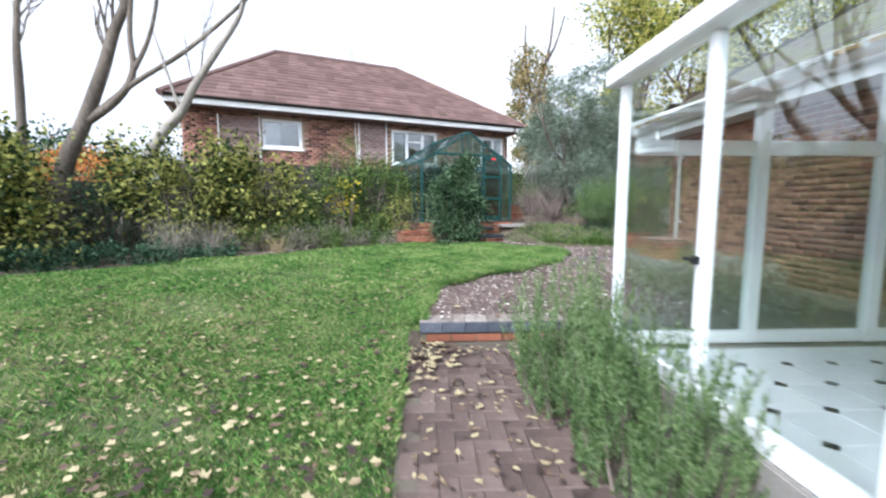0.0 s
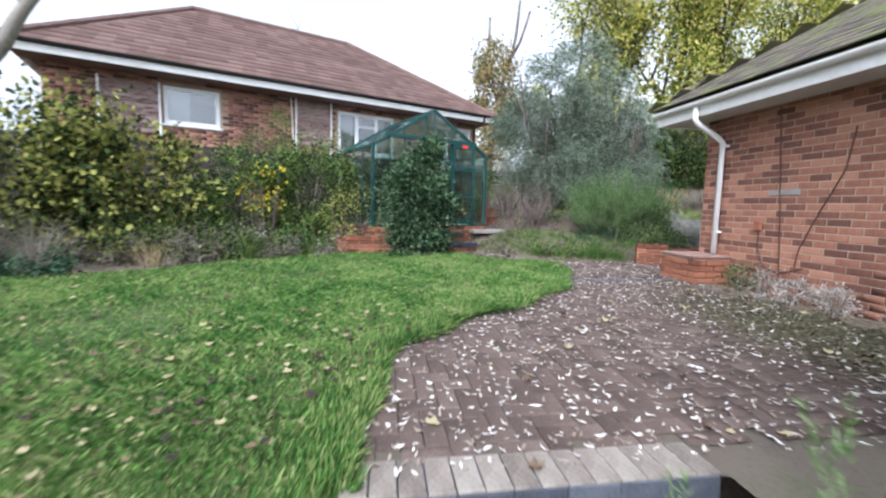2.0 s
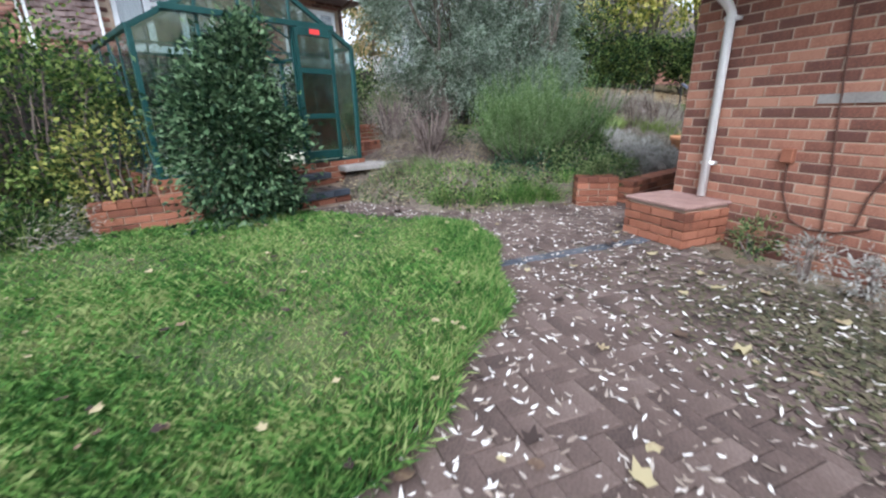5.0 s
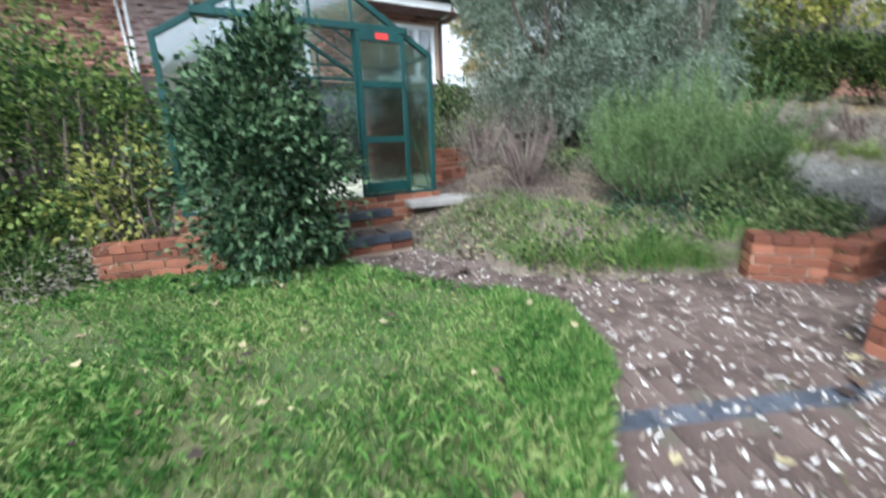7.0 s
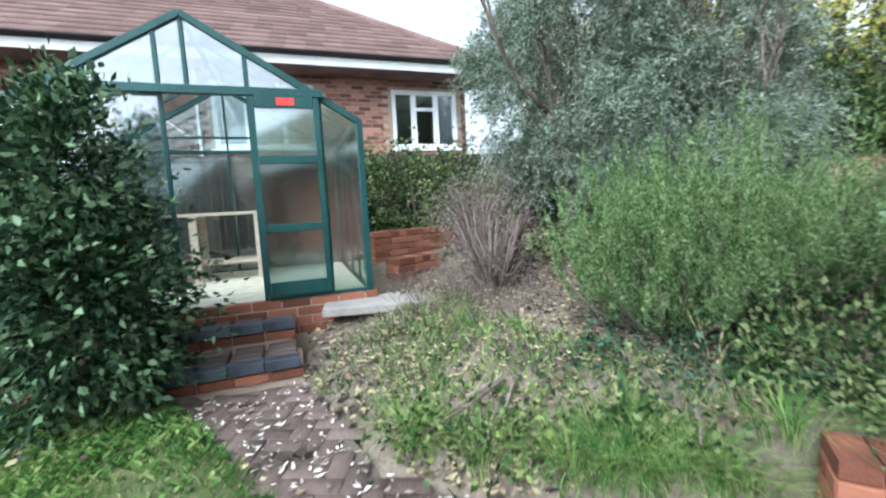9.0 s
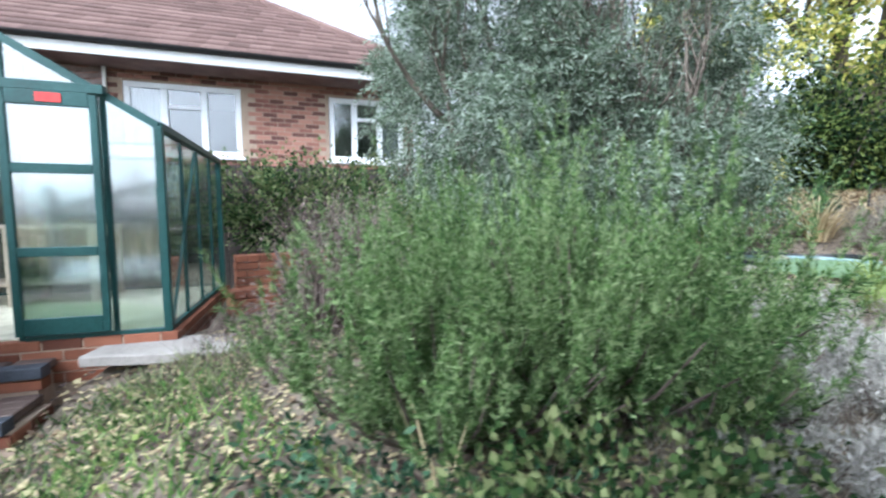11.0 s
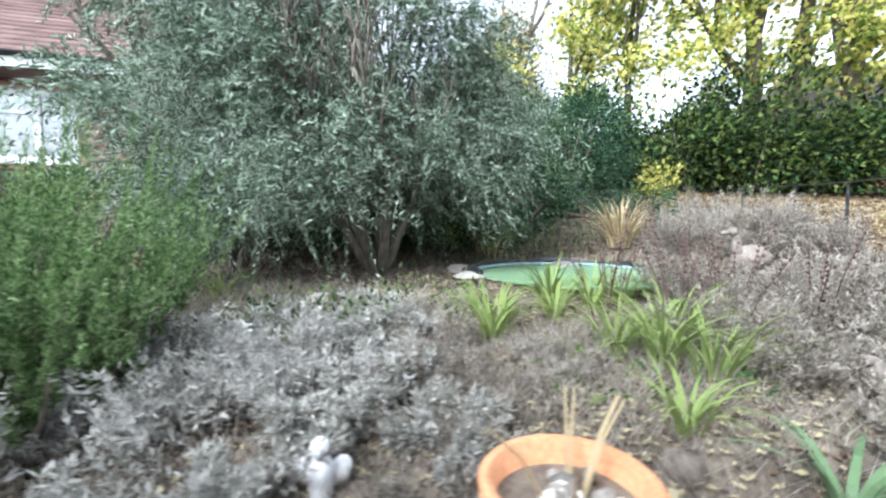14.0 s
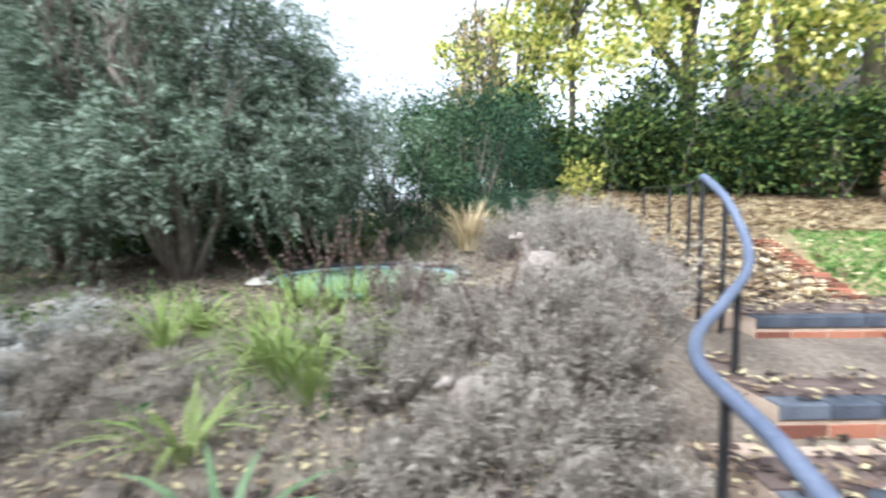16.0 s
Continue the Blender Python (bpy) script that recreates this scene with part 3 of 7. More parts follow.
BR_FULL = brick_mesh("brick", 0.215, 0.10, 0.065, M_BRICK)
BR_HALF = brick_mesh("brick", 0.1025, 0.10, 0.065, M_BRICK)
NB_FULL = brick_mesh("brick", 0.215, 0.10, 0.065, M_BRICK_OBJ)
NB_HALF = brick_mesh("brick", 0.1025, 0.10, 0.065, M_BRICK_OBJ)
OR_FULL = brick_mesh("brick", 0.215, 0.10, 0.065, M_ORANGE)
OR_HALF = brick_mesh("brick", 0.1025, 0.10, 0.065, M_ORANGE)
BL_FULL = brick_mesh("brick", 0.215, 0.10, 0.065, M_BLUEBRICK)
BL_HALF = brick_mesh("brick", 0.1025, 0.10, 0.065, M_BLUEBRICK)


def brick_face(parent, m, length, courses, full, half, proud=0.005, near=None, cap=300, stuff_mat=None):
    """Running bond on the plane y = 0 of m, from x = 0 to length, the outer face towards +y."""
    spots = []
    for c in range(courses):
        x = 0.0 if c % 2 == 0 else -0.1125
        while x < length - 0.02:
            lo, hi = max(x, 0), min(x + 0.215, length)
            if hi - lo > 0.05:
                spots.append((lo, c * 0.075, hi - lo))
            x += 0.225
    if near:
        spots.sort(key=near)
    rr = random.Random(5)
    rest = []
    for k, (x, z, w) in enumerate(spots):
        if k < cap:
            me = full if w > 0.16 else half
            sx = w / (0.215 if w > 0.16 else 0.1025)
            mm = m @ Matrix.Translation((x, -0.10 + proud + rr.uniform(-0.0015, 0.0015), z + rr.uniform(-0.001, 0.001))) @ Matrix.Diagonal((sx, 1, 1, 1))
            link("brick", me, None, parent, m=mm)
        else:
            rest.append((x, x + w, -0.02, proud, z, z + 0.065))
    if rest:
        v = []
        for x0, x1, y0, y1, z0, z1 in rest:
            c = [Vector(q) for q in ((x0, y1, z0), (x1, y1, z0), (x1, y1, z1), (x0, y1, z1), (x0, y0, z0), (x1, y0, z0), (x1, y0, z1), (x0, y0, z1))]
            for f in ((0, 3, 2, 1), (0, 1, 5, 4), (3, 7, 6, 2), (1, 2, 6, 5), (0, 4, 7, 3)):
                v += [tuple(m @ c[i]) for i in f]
        me = raw_mesh("brick_field", np.array(v), len(v) // 4, 4)
        bm = bmesh.new()
        bm.from_mesh(me)
        bmesh.ops.remove_doubles(bm, verts=bm.verts[:], dist=0.0002)
        bm.to_mesh(me)
        bm.free()
        tagged(link("brick_field", me, stuff_mat or M_BUNG_ISLE, parent), kind="stuff")


# ---- bungalow ----
GUT_Z = 2.53
bungalow = thing("bungalow", "low red-brick bungalow with mossy tiled roof and white gutter", "house", MB, kind="structure")
part("wall", boxes((-14, 0.57, -0.30, 0, -0.2, 2.62), (0.27, 0.57, -9.0, -0.30, -0.2, 2.62), (-14, 0.27, -9.0, -8.7, -0.2, 2.62), (-14, -13.7, -8.7, -0.30, -0.2, 2.62)), M_MORTAR, bungalow)
part("soffit", boxes((-14, 0.98, 0.006, 0.44, GUT_Z - 0.05, GUT_Z - 0.03), (0.576, 0.98, -9.0, 0.004, GUT_Z - 0.05, GUT_Z - 0.03)), M_SOFFIT, bungalow)
part("fascia", boxes((-14, 1.0, 0.44, 0.46, GUT_Z - 0.07, GUT_Z + 0.11), (0.98, 1.0, -9.0, 0.438, GUT_Z - 0.07, GUT_Z + 0.11), bevel=0.003), M_GUTTER, bungalow)


def gutter_bm(length):
    bm = bmesh.new()
    prof = [(0.055 * math.cos(a), -0.05 * math.sin(a)) for a in [math.pi * k / 8 for k in range(9)]]
    inner = [(0.049 * math.cos(a), -0.044 * math.sin(a)) for a in [math.pi * k / 8 for k in range(9)]][::-1]
    ring = prof + inner
    a = [bm.verts.new((0, y, z)) for y, z in ring]
    b = [bm.verts.new((length, y, z)) for y, z in ring]
    n = len(ring)
    for i in range(n):
        bm.faces.new((a[i], a[(i + 1) % n], b[(i + 1) % n], b[i]))
    bm.faces.new(a[:9])
    bm.faces.new(b[8::-1])
    return bm


part("gutter", gutter_bm(14.9), M_GUTTER, bungalow, "white half-round plastic gutter", m=pose(-13.9, 0.518, GUT_Z + 0.095))
part("gutter", gutter_bm(9.0), M_GUTTER, bungalow, "white half-round plastic gutter", m=pose(1.058, -8.6, GUT_Z + 0.095, 0, 0, 90))
pipe_bm = tube([(0.22, 0.50, GUT_Z + 0.05), (0.22, 0.50, GUT_Z - 0.10), (0.225, 0.46, GUT_Z - 0.15), (0.235, 0.12, GUT_Z - 0.33), (0.24, 0.065, GUT_Z - 0.38), (0.24, 0.065, 0.735)], 0.034, 10)
for z in (2.1, 1.0):
    pipe_bm = join_bm(pipe_bm, boxes((0.19, 0.29, 0.004, 0.075, z, z + 0.03)))
part("downpipe", pipe_bm, M_GUTTER, bungalow, "white plastic downpipe with swan neck", smooth=True)
cable = tube([(-0.48, 0.012, 2.45), (-0.55, 0.012, 1.7), (-0.62, 0.012, 1.0), (-0.66, 0.012, 0.5)], 0.007, 6)
cable = join_bm(cable, tube([(-0.345, 0.014, 1.06), (-0.36, 0.014, 0.85), (-0.44, 0.014, 0.67), (-0.56, 0.014, 0.62), (-0.72, 0.014, 0.63), (-0.9, 0.014, 0.70)], 0.007, 6))
part("cable", cable, M_BROWNPIPE, bungalow, "thin dark cable clipped to the brick")
part("cable", tube([(-1.28, 0.014, 2.1), (-1.22, 0.014, 1.7), (-1.0, 0.014, 1.25), (-0.85, 0.014, 0.9), (-0.82, 0.014, 0.7)], 0.007, 6), M_BROWNPIPE, bungalow, "thin dark cable clipped to the brick")
part("outlet_box", boxes((-0.385, -0.305, 0.004, 0.05, 1.07, 1.17), bevel=0.006), M_ORANGE, bungalow, "small orange outside outlet box")
part("vent", boxes((-0.80, -0.575, 0.005, 0.014, 1.475, 1.54), (-0.57, -0.44, 0.005, 0.012, 1.475, 1.535)), M_CONCRETE, bungalow, "pale painted air brick")


def bungalow_roof():
    """Plain tiles laid in courses on the garden slope and on the hipped end."""
    pitch = radians(33)
    gauge, wide = 0.13, 0.19
    rise, run = gauge * math.sin(pitch), gauge * math.cos(pitch)
    tile = bpy.data.meshes.new("roof_tile")
    bm = boxes((-wide / 2 + 0.002, wide / 2 - 0.002, -0.20, 0.0, -0.007, 0.007))
    bm.to_mesh(tile)
    bm.free()
    tile.materials.append(M_MOSSTILE)
    near, rest = [], []
    for c in range(30):
        hip = 1.05 - c * run
        n = int((hip + 13.8) / wide) + 1
        for k in range(n):
            u = hip - wide * (k + 0.5 + 0.5 * (c % 2))
            near.append((u, 0.55 - c * run, GUT_Z + 0.16 + c * rise, 0.0, abs(u - 0.2) + 0.25 * c))
        m2 = int((8.5 - c * run) / wide)
        for k in range(m2):
            v = 0.5 - c * run - wide * (k + 0.5 * (c % 2))
            near.append((1.08 - c * run, v, GUT_Z + 0.16 + c * rise, -90.0, 2.0 + abs(v) + 0.5 * c))
    near.sort(key=lambda q: q[4])
    rr = random.Random(9)
    v = []
    for k, (u, w, z, yaw, _) in enumerate(near):
        mm = pose(u, w, z + rr.uniform(-0.003, 0.003), 0, 0, yaw) @ Matrix.Rotation(-pitch + 0.05, 4, 'X')
        if k < 300:
            link("roof_tile", tile, None, roof, m=mm)
        else:
            c = [mm @ Vector(q) for q in ((-wide / 2 + 0.002, -0.2, 0.007), (wide / 2 - 0.002, -0.2, 0.007), (wide / 2 - 0.002, 0, 0.007), (-wide / 2 + 0.002, 0, 0.007), (wide / 2 - 0.002, 0, -0.007), (-wide / 2 + 0.002, 0, -0.007))]
            for f in ((0, 1, 2, 3), (3, 2, 4, 5)):
                v += [tuple(c[i]) for i in f]
    tagged(link("roof_tile_field", raw_mesh("roof_tile_field", np.array(v), len(v) // 4, 4), M_MOSSTILE, roof), kind="stuff")


roof_bm = bmesh.new()
k_ = math.tan(radians(33))
top = GUT_Z + 0.11 + (0.46 + 4.3) * k_
pts = [(-14.2, 0.46, GUT_Z + 0.115), (1.0, 0.46, GUT_Z + 0.115), (1.0, -9.0, GUT_Z + 0.115), (-14.2, -9.0, GUT_Z + 0.115), (-9.4, -4.3, top), (-3.76, -4.3, top)]
vv = [roof_bm.verts.new(p) for p in pts]
for f in ((0, 1, 5, 4), (1, 2, 5), (2, 3, 4, 5), (3, 0, 4), (3, 2, 1, 0)):
    roof_bm.faces.new([vv[i] for i in f])
roof = part("roof", roof_bm, M_MOSSTILE, bungalow, "mossy grey-brown tiled hipped roof")
bungalow_roof()
brick_face(bungalow, Matrix.Translation((-4.8, 0, 0.335)), 5.365, 29, BR_FULL, BR_HALF, near=lambda s: abs(s[0] - 4.9) + 0.5 * abs(s[1] - 1.0))
brick_face(bungalow, Matrix.Translation((0.57, 0, 0.335)) @ Matrix.Rotation(-math.pi / 2, 4, 'Z'), 2.0, 29, BR_FULL, BR_HALF, cap=0)

# ---- downpipe plinth ----
plinth = thing("brick_plinth", "small orange brick plinth with worn top under the downpipe", "plinth", MB)
part("core", boxes((0.03, 0.59, 0.004, 0.51, 0.30, 0.70)), M_MORTAR, plinth)
part("top", boxes((0.0, 0.62, 0.003, 0.545, 0.695, 0.722), bevel=0.006), mottled("render_top", [(0.20, 0.12, 0.10), (0.34, 0.22, 0.19)], 7, 60, 0.9, 0.4), plinth, "worn pinkish mortar top")
brick_face(plinth, Matrix.Translation((0.0, 0.52, 0.375)), 0.62, 4, OR_FULL, OR_HALF, 0.01)
brick_face(plinth, Matrix.Translation((0.01, 0.02, 0.375)) @ Matrix.Rotation(math.pi / 2, 4, 'Z'), 0.49, 4, OR_FULL, OR_HALF, 0.01)
brick_face(plinth, Matrix.Translation((0.61, 0.51, 0.375)) @ Matrix.Rotation(-math.pi / 2, 4, 'Z'), 0.49, 4, OR_FULL, OR_HALF, 0.01)

# ---- conservatory ----
FLOOR_Z, EAVE = 0.30, 2.13
cons = thing("conservatory", "white-framed glazed conservatory with pale ribbed roof", "conservatory", MB, kind="structure")
part("base", boxes((-9.6, -4.0, 0.006, 3.12, -0.15, FLOOR_Z - 0.012)), M_CONCRETE, cons)
tile_me = paver_mesh("floor_tile", 0.296, 0.296, 0.012, 0.002)
tile_me.materials.append(M_FLOORTILE)
ins_me = paver_mesh("inset", 0.055, 0.055, 0.006, 0.001)
ins_me.materials.append(M_INSET)
for i in range(18):
    for j in range(10):
        u, v = -9.42 + 0.3 * i, 0.2 + 0.3 * j
        link("floor_tile", tile_me, None, cons, m=pose(u, v, FLOOR_Z))
        if i < 17 and j < 9 and u > -7:
            link("inset", ins_me, None, cons, m=pose(u + 0.15, v + 0.15, FLOOR_Z + 0.003, 0, 0, 45))
side = 3.08
post_us = [-4.04 - 0.92 * k for k in range(7)]
for k, u in enumerate(post_us):
    p = part("post", boxes((u - 0.03, u + 0.03, side - 0.035, side + 0.025, FLOOR_Z - 0.25, EAVE), bevel=0.008), M_WHITE, cons)
    if k == 1:
        part("handle", join_bm(boxes((u - 0.02, u + 0.02, side + 0.032, side + 0.05, 1.02, 1.06)), boxes((u - 0.01, u + 0.07, side + 0.05, side + 0.062, 1.035, 1.05))), M_BLACK, p, "black window handle")
for a, b in zip(post_us, post_us[1:]):
    part("bottom_rail", boxes((b + 0.032, a - 0.032, side - 0.035, side + 0.02, FLOOR_Z, FLOOR_Z + 0.10), bevel=0.006), M_WHITE, cons)
    part("pane", boxes((b + 0.032, a - 0.032, side - 0.010, side - 0.004, FLOOR_Z + 0.102, EAVE - 0.002)), M_GLASS, cons).visible_shadow = False
    part("plinth", boxes((b + 0.032, a - 0.032, side - 0.04, side + 0.03, -0.1, FLOOR_Z - 0.003)), M_CONCRETE, cons)
part("eaves_beam", boxes((-9.6, -3.93, side - 0.06, side + 0.10, EAVE + 0.002, EAVE + 0.12), bevel=0.012), M_WHITE, cons, "white box gutter along the eaves")
ends = [3.03, 2.08, 1.16, 0.28]
SL = 0.335


def roof_at(v):
    return 1.80 + SL * (3.03 - v)


for k, v in enumerate(ends[1:]):
    part("post", boxes((-4.075, -4.0, v - 0.045, v + 0.045, FLOOR_Z, roof_at(v) - 0.01), bevel=0.006), M_WHITE, cons)
for a, b in zip(ends, ends[1:]):
    part("bottom_rail", boxes((-4.065, -4.01, b + 0.047, a - 0.047, FLOOR_Z, FLOOR_Z + 0.09), bevel=0.006), M_WHITE, cons)
    part("transom", boxes((-4.065, -4.01, b + 0.047, a - 0.047, 1.66, 1.76), bevel=0.006), M_WHITE, cons)
    part("pane", boxes((-4.042, -4.036, b + 0.047, a - 0.047, FLOOR_Z + 0.092, 1.658)), M_GLASS, cons).visible_shadow = False
part("rafter", beam((-4.03, 3.03, roof_at(3.03) + 0.03), (-4.03, 0.01, roof_at(0.01) + 0.03), 0.07, 0.09, 0.006), M_WHITE, cons)
for k in range(46):
    u = -4.12 - 0.118 * k
    mat = M_YELLOW if k in (0, 1, 2, 12, 13, 25, 38) else M_POLY
    part("roof_sheet", beam((u, 3.02, roof_at(3.02) + 0.04), (u, 0.012, roof_at(0.012) + 0.04), 0.098, 0.016, 0.003), mat, cons)
    part("rib", beam((u - 0.059, 3.02, roof_at(3.02) + 0.038), (u - 0.059, 0.012, roof_at(0.012) + 0.038), 0.018, 0.03), M_WHITE, cons)

# ---- steps of the footpath ----
step = thing("garden_step", "single step of blue engineering bricks over red brick", "step", MB, kind="structure")
z0 = float(foot_z(*from_uv(-3.4, 4.0)))
part("core", boxes((-3.36, -3.2, 3.10, 4.51, -0.05, 0.19)), M_JOINT, step)
for k in range(7):
    v = 3.12 + 0.2 * k
    link("nosing_brick", brick_mesh("nosing_brick", 0.198, 0.20, 0.10, M_BLUEBRICK, 0.008), None, step, m=pose(-3.19, v, 0.19, 0, 0, 90))
    for dv in (0.05, 0.15):
        link("tread_paver", paver_mesh("tread_paver", 0.20, 0.094, 0.02, 0.004), M_PALEPAVER, step, m=pose(-3.285, v + dv, 0.3))
brick_face(step, Matrix.Translation((-3.37, 3.12, z0 + 0.03)) @ Matrix.Rotation(math.pi / 2, 4, 'Z'), 1.39, 1, OR_FULL, OR_HALF, 0.004)
for k, (a, b) in enumerate(zip(LAWN_EDGE, LAWN_EDGE[1:])):
    L = math.dist(a, b)
    n = max(1, round(L / 0.21))
    yaw = math.degrees(math.atan2(b[1] - a[1], b[0] - a[0]))
    for i in range(n):
        t = (i + 0.5) / n
        x, y = a[0] + (b[0] - a[0]) * t, a[1] + (b[1] - a[1]) * t
        if k < 9:
            u, v = to_uv(x, y)
            link("edging_paver", PAVER_H, None, patio, m=MBI @ pose(x, y, float(patio_z(x, y)) + 0.004, 0, 0, yaw))

# ---- neighbouring house ----
NY = 13.52
nb = thing("neighbour_house", "long red-brick bungalow with brown hipped tile roof", "house", kind="structure")
WINS = [(0.69, 1.79, 2.945, 3.77), (4.6, 6.24, 2.64, 3.745), (7.64, 8.96, 2.64, 3.735)]
xs_ = [-1.3, 0.69, 1.79, 4.6, 6.24, 7.64, 8.96, 9.15]
wall_boxes = [(a, b, NY, NY + 0.3, 0.3, 3.94) for a, b in zip(xs_[::2], xs_[1::2])]
for x0, x1, a, b in WINS:
    wall_boxes += [(x0, x1, NY, NY + 0.3, 0.3, a), (x0, x1, NY, NY + 0.3, b, 3.94)]
wall_boxes += [(-1.3, -1.0, NY + 0.3, 19.9, 0.3, 3.94), (8.85, 9.15, NY + 0.3, 19.9, 0.3, 3.94), (-1.0, 8.85, 19.6, 19.9, 0.3, 3.94)]
part("wall", boxes(*wall_boxes), M_MORTAR, nb)
part("inner_wall", boxes((-0.95, 8.8, 16.0, 16.1, 0.3, 3.9)), M_DARKROOM, nb)
part("soffit", boxes((-1.6, 9.42, 12.98, NY - 0.002, 3.90, 3.92), (9.152, 9.42, NY, 20.3, 3.90, 3.92)), M_TRELLIS, nb)
part("fascia", boxes((-1.62, 9.46, 12.94, 12.96, 3.91, 4.05), (9.44, 9.46, 12.962, 20.3, 3.91, 4.05), (-1.62, -1.60, 12.962, 20.3, 3.91, 4.05)), M_GUTTER, nb, "white painted fascia board")
part("gutter", gutter_bm(11.1), M_BLACK, nb, "black plastic gutter", m=pose(-1.64, 12.885, 4.105))
part("downpipe", tube([(9.05, 12.9, 4.08), (9.05, 12.95, 3.9), (9.05, 13.46, 3.78), (9.05, 13.46, 0.5)], 0.035, 8), M_BROWNPIPE, nb, "brown plastic downpipe")
part("corner_pipe", tube([(3.38, 13.48, 3.92), (3.46, 13.48, 2.2)], 0.018, 6), M_GUTTER, nb)


def window(x0, x1, z0, z1, bars, tops, net, k):
    w = part("window", boxes((x0, x1, NY + 0.02, NY + 0.09, z0, z0 + 0.085), (x0, x1, NY + 0.02, NY + 0.09, z1 - 0.085, z1), (x0, x0 + 0.085, NY + 0.02, NY + 0.09, z0 + 0.087, z1 - 0.087),
                             (x1 - 0.085, x1, NY + 0.02, NY + 0.09, z0 + 0.087, z1 - 0.087), bevel=0.006), M_WHITE, nb, "white plastic casement window")
    part("sill", boxes((x0 - 0.05, x1 + 0.05, NY - 0.05, NY + 0.018, z0 - 0.05, z0 - 0.004), bevel=0.008), M_WHITE, w)
    cuts = [x0 + 0.087] + [x0 + (x1 - x0) * b for b in bars] + [x1 - 0.087]
    for b in cuts[1:-1]:
        part("mullion", boxes((b - 0.05, b + 0.05, NY + 0.015, NY + 0.085, z0 + 0.087, z1 - 0.087), bevel=0.005), M_WHITE, w)
    for i, (a, b) in enumerate(zip(cuts, cuts[1:])):
        a2, b2 = (a + 0.052 if i else a), (b - 0.052 if i < len(cuts) - 2 else b)
        part("pane", boxes((a2, b2, NY + 0.05, NY + 0.056, z0 + 0.087, z1 - 0.087)), M_WINGLASS, w)
        if i in tops:
            part("transom", boxes((a2, b2, NY + 0.02, NY + 0.08, z1 - 0.38, z1 - 0.32), bevel=0.005), M_WHITE, w)
    if net:
        bm = bmesh.new()
        n = 60
        prev = None
        for i in range(n + 1):
            x = x0 + net[0] * (x1 - x0) + (net[1] - net[0]) * (x1 - x0) * i / n
            y = NY + 0.22 + 0.02 * math.sin(i * 0.9)
            cur = bm.verts.new((x, y, z0)), bm.verts.new((x, y, z1))
            if prev:
                bm.faces.new((prev[0], cur[0], cur[1], prev[1]))
            prev = cur
        bm.normal_update()
        bmesh.ops.solidify(bm, geom=bm.faces[:], thickness=0.004)
        part("net_curtain", bm, M_NET, w, "white net curtain", smooth=True)


window(*WINS[0], [], (), (0.0, 0.45), 0)
window(*WINS[1], [0.33, 0.67], (1,), (0.0, 0.30), 1)
window(*WINS[2], [0.33, 0.67], (1,), (0.68, 1.0), 2)


def neighbour_bricks():
    m = Matrix.Translation((9.15, NY, 1.9)) @ Matrix.Rotation(math.pi, 4, 'Z')
    rr = random.Random(2)
    v, count = [], 0
    for c in range(27):
        x = 0.0 if c % 2 == 0 else -0.1125
        while x < 10.43:
            lo, hi = max(x, 0), min(x + 0.215, 10.45)
            x += 0.225
            z = 1.9 + c * 0.075
            wx0, wx1 = 9.15 - hi, 9.15 - lo
            if hi - lo < 0.05 or any(wx1 > a - 0.01 and wx0 < b + 0.01 and z + 0.065 > p - 0.06 and z < q + 0.01 for a, b, p, q in WINS):
                continue
            if wx0 > 6.0 and 8 < c and count < 260:
                sx = (hi - lo) / (0.215 if hi - lo > 0.16 else 0.1025)
                link("brick", NB_FULL if hi - lo > 0.16 else NB_HALF, None, nb, m=m @ Matrix.Translation((lo, -0.095, c * 0.075)) @ Matrix.Diagonal((sx, 1, 1, 1)))
                count += 1
                continue
            y = -0.006 - rr.uniform(0, 0.002)
            p = [(wx0, NY + y, z), (wx1, NY + y, z), (wx1, NY + y, z + 0.065), (wx0, NY + y, z + 0.065)]
            q = [(a, NY, b) for a, _, b in p]
            v += p
            for i in range(4):
                j = (i + 1) % 4
                v += [p[j], p[i], q[i], q[j]]
    me = raw_mesh("brick_field", np.array(v), len(v) // 4, 4)
    bm = bmesh.new()
    bm.from_mesh(me)
    bmesh.ops.remove_doubles(bm, verts=bm.verts[:], dist=0.0002)
    bm.to_mesh(me)
    bm.free()
    tagged(link("brick_field", me, M_BRICK_ISLE, nb), kind="stuff")


neighbour_bricks()


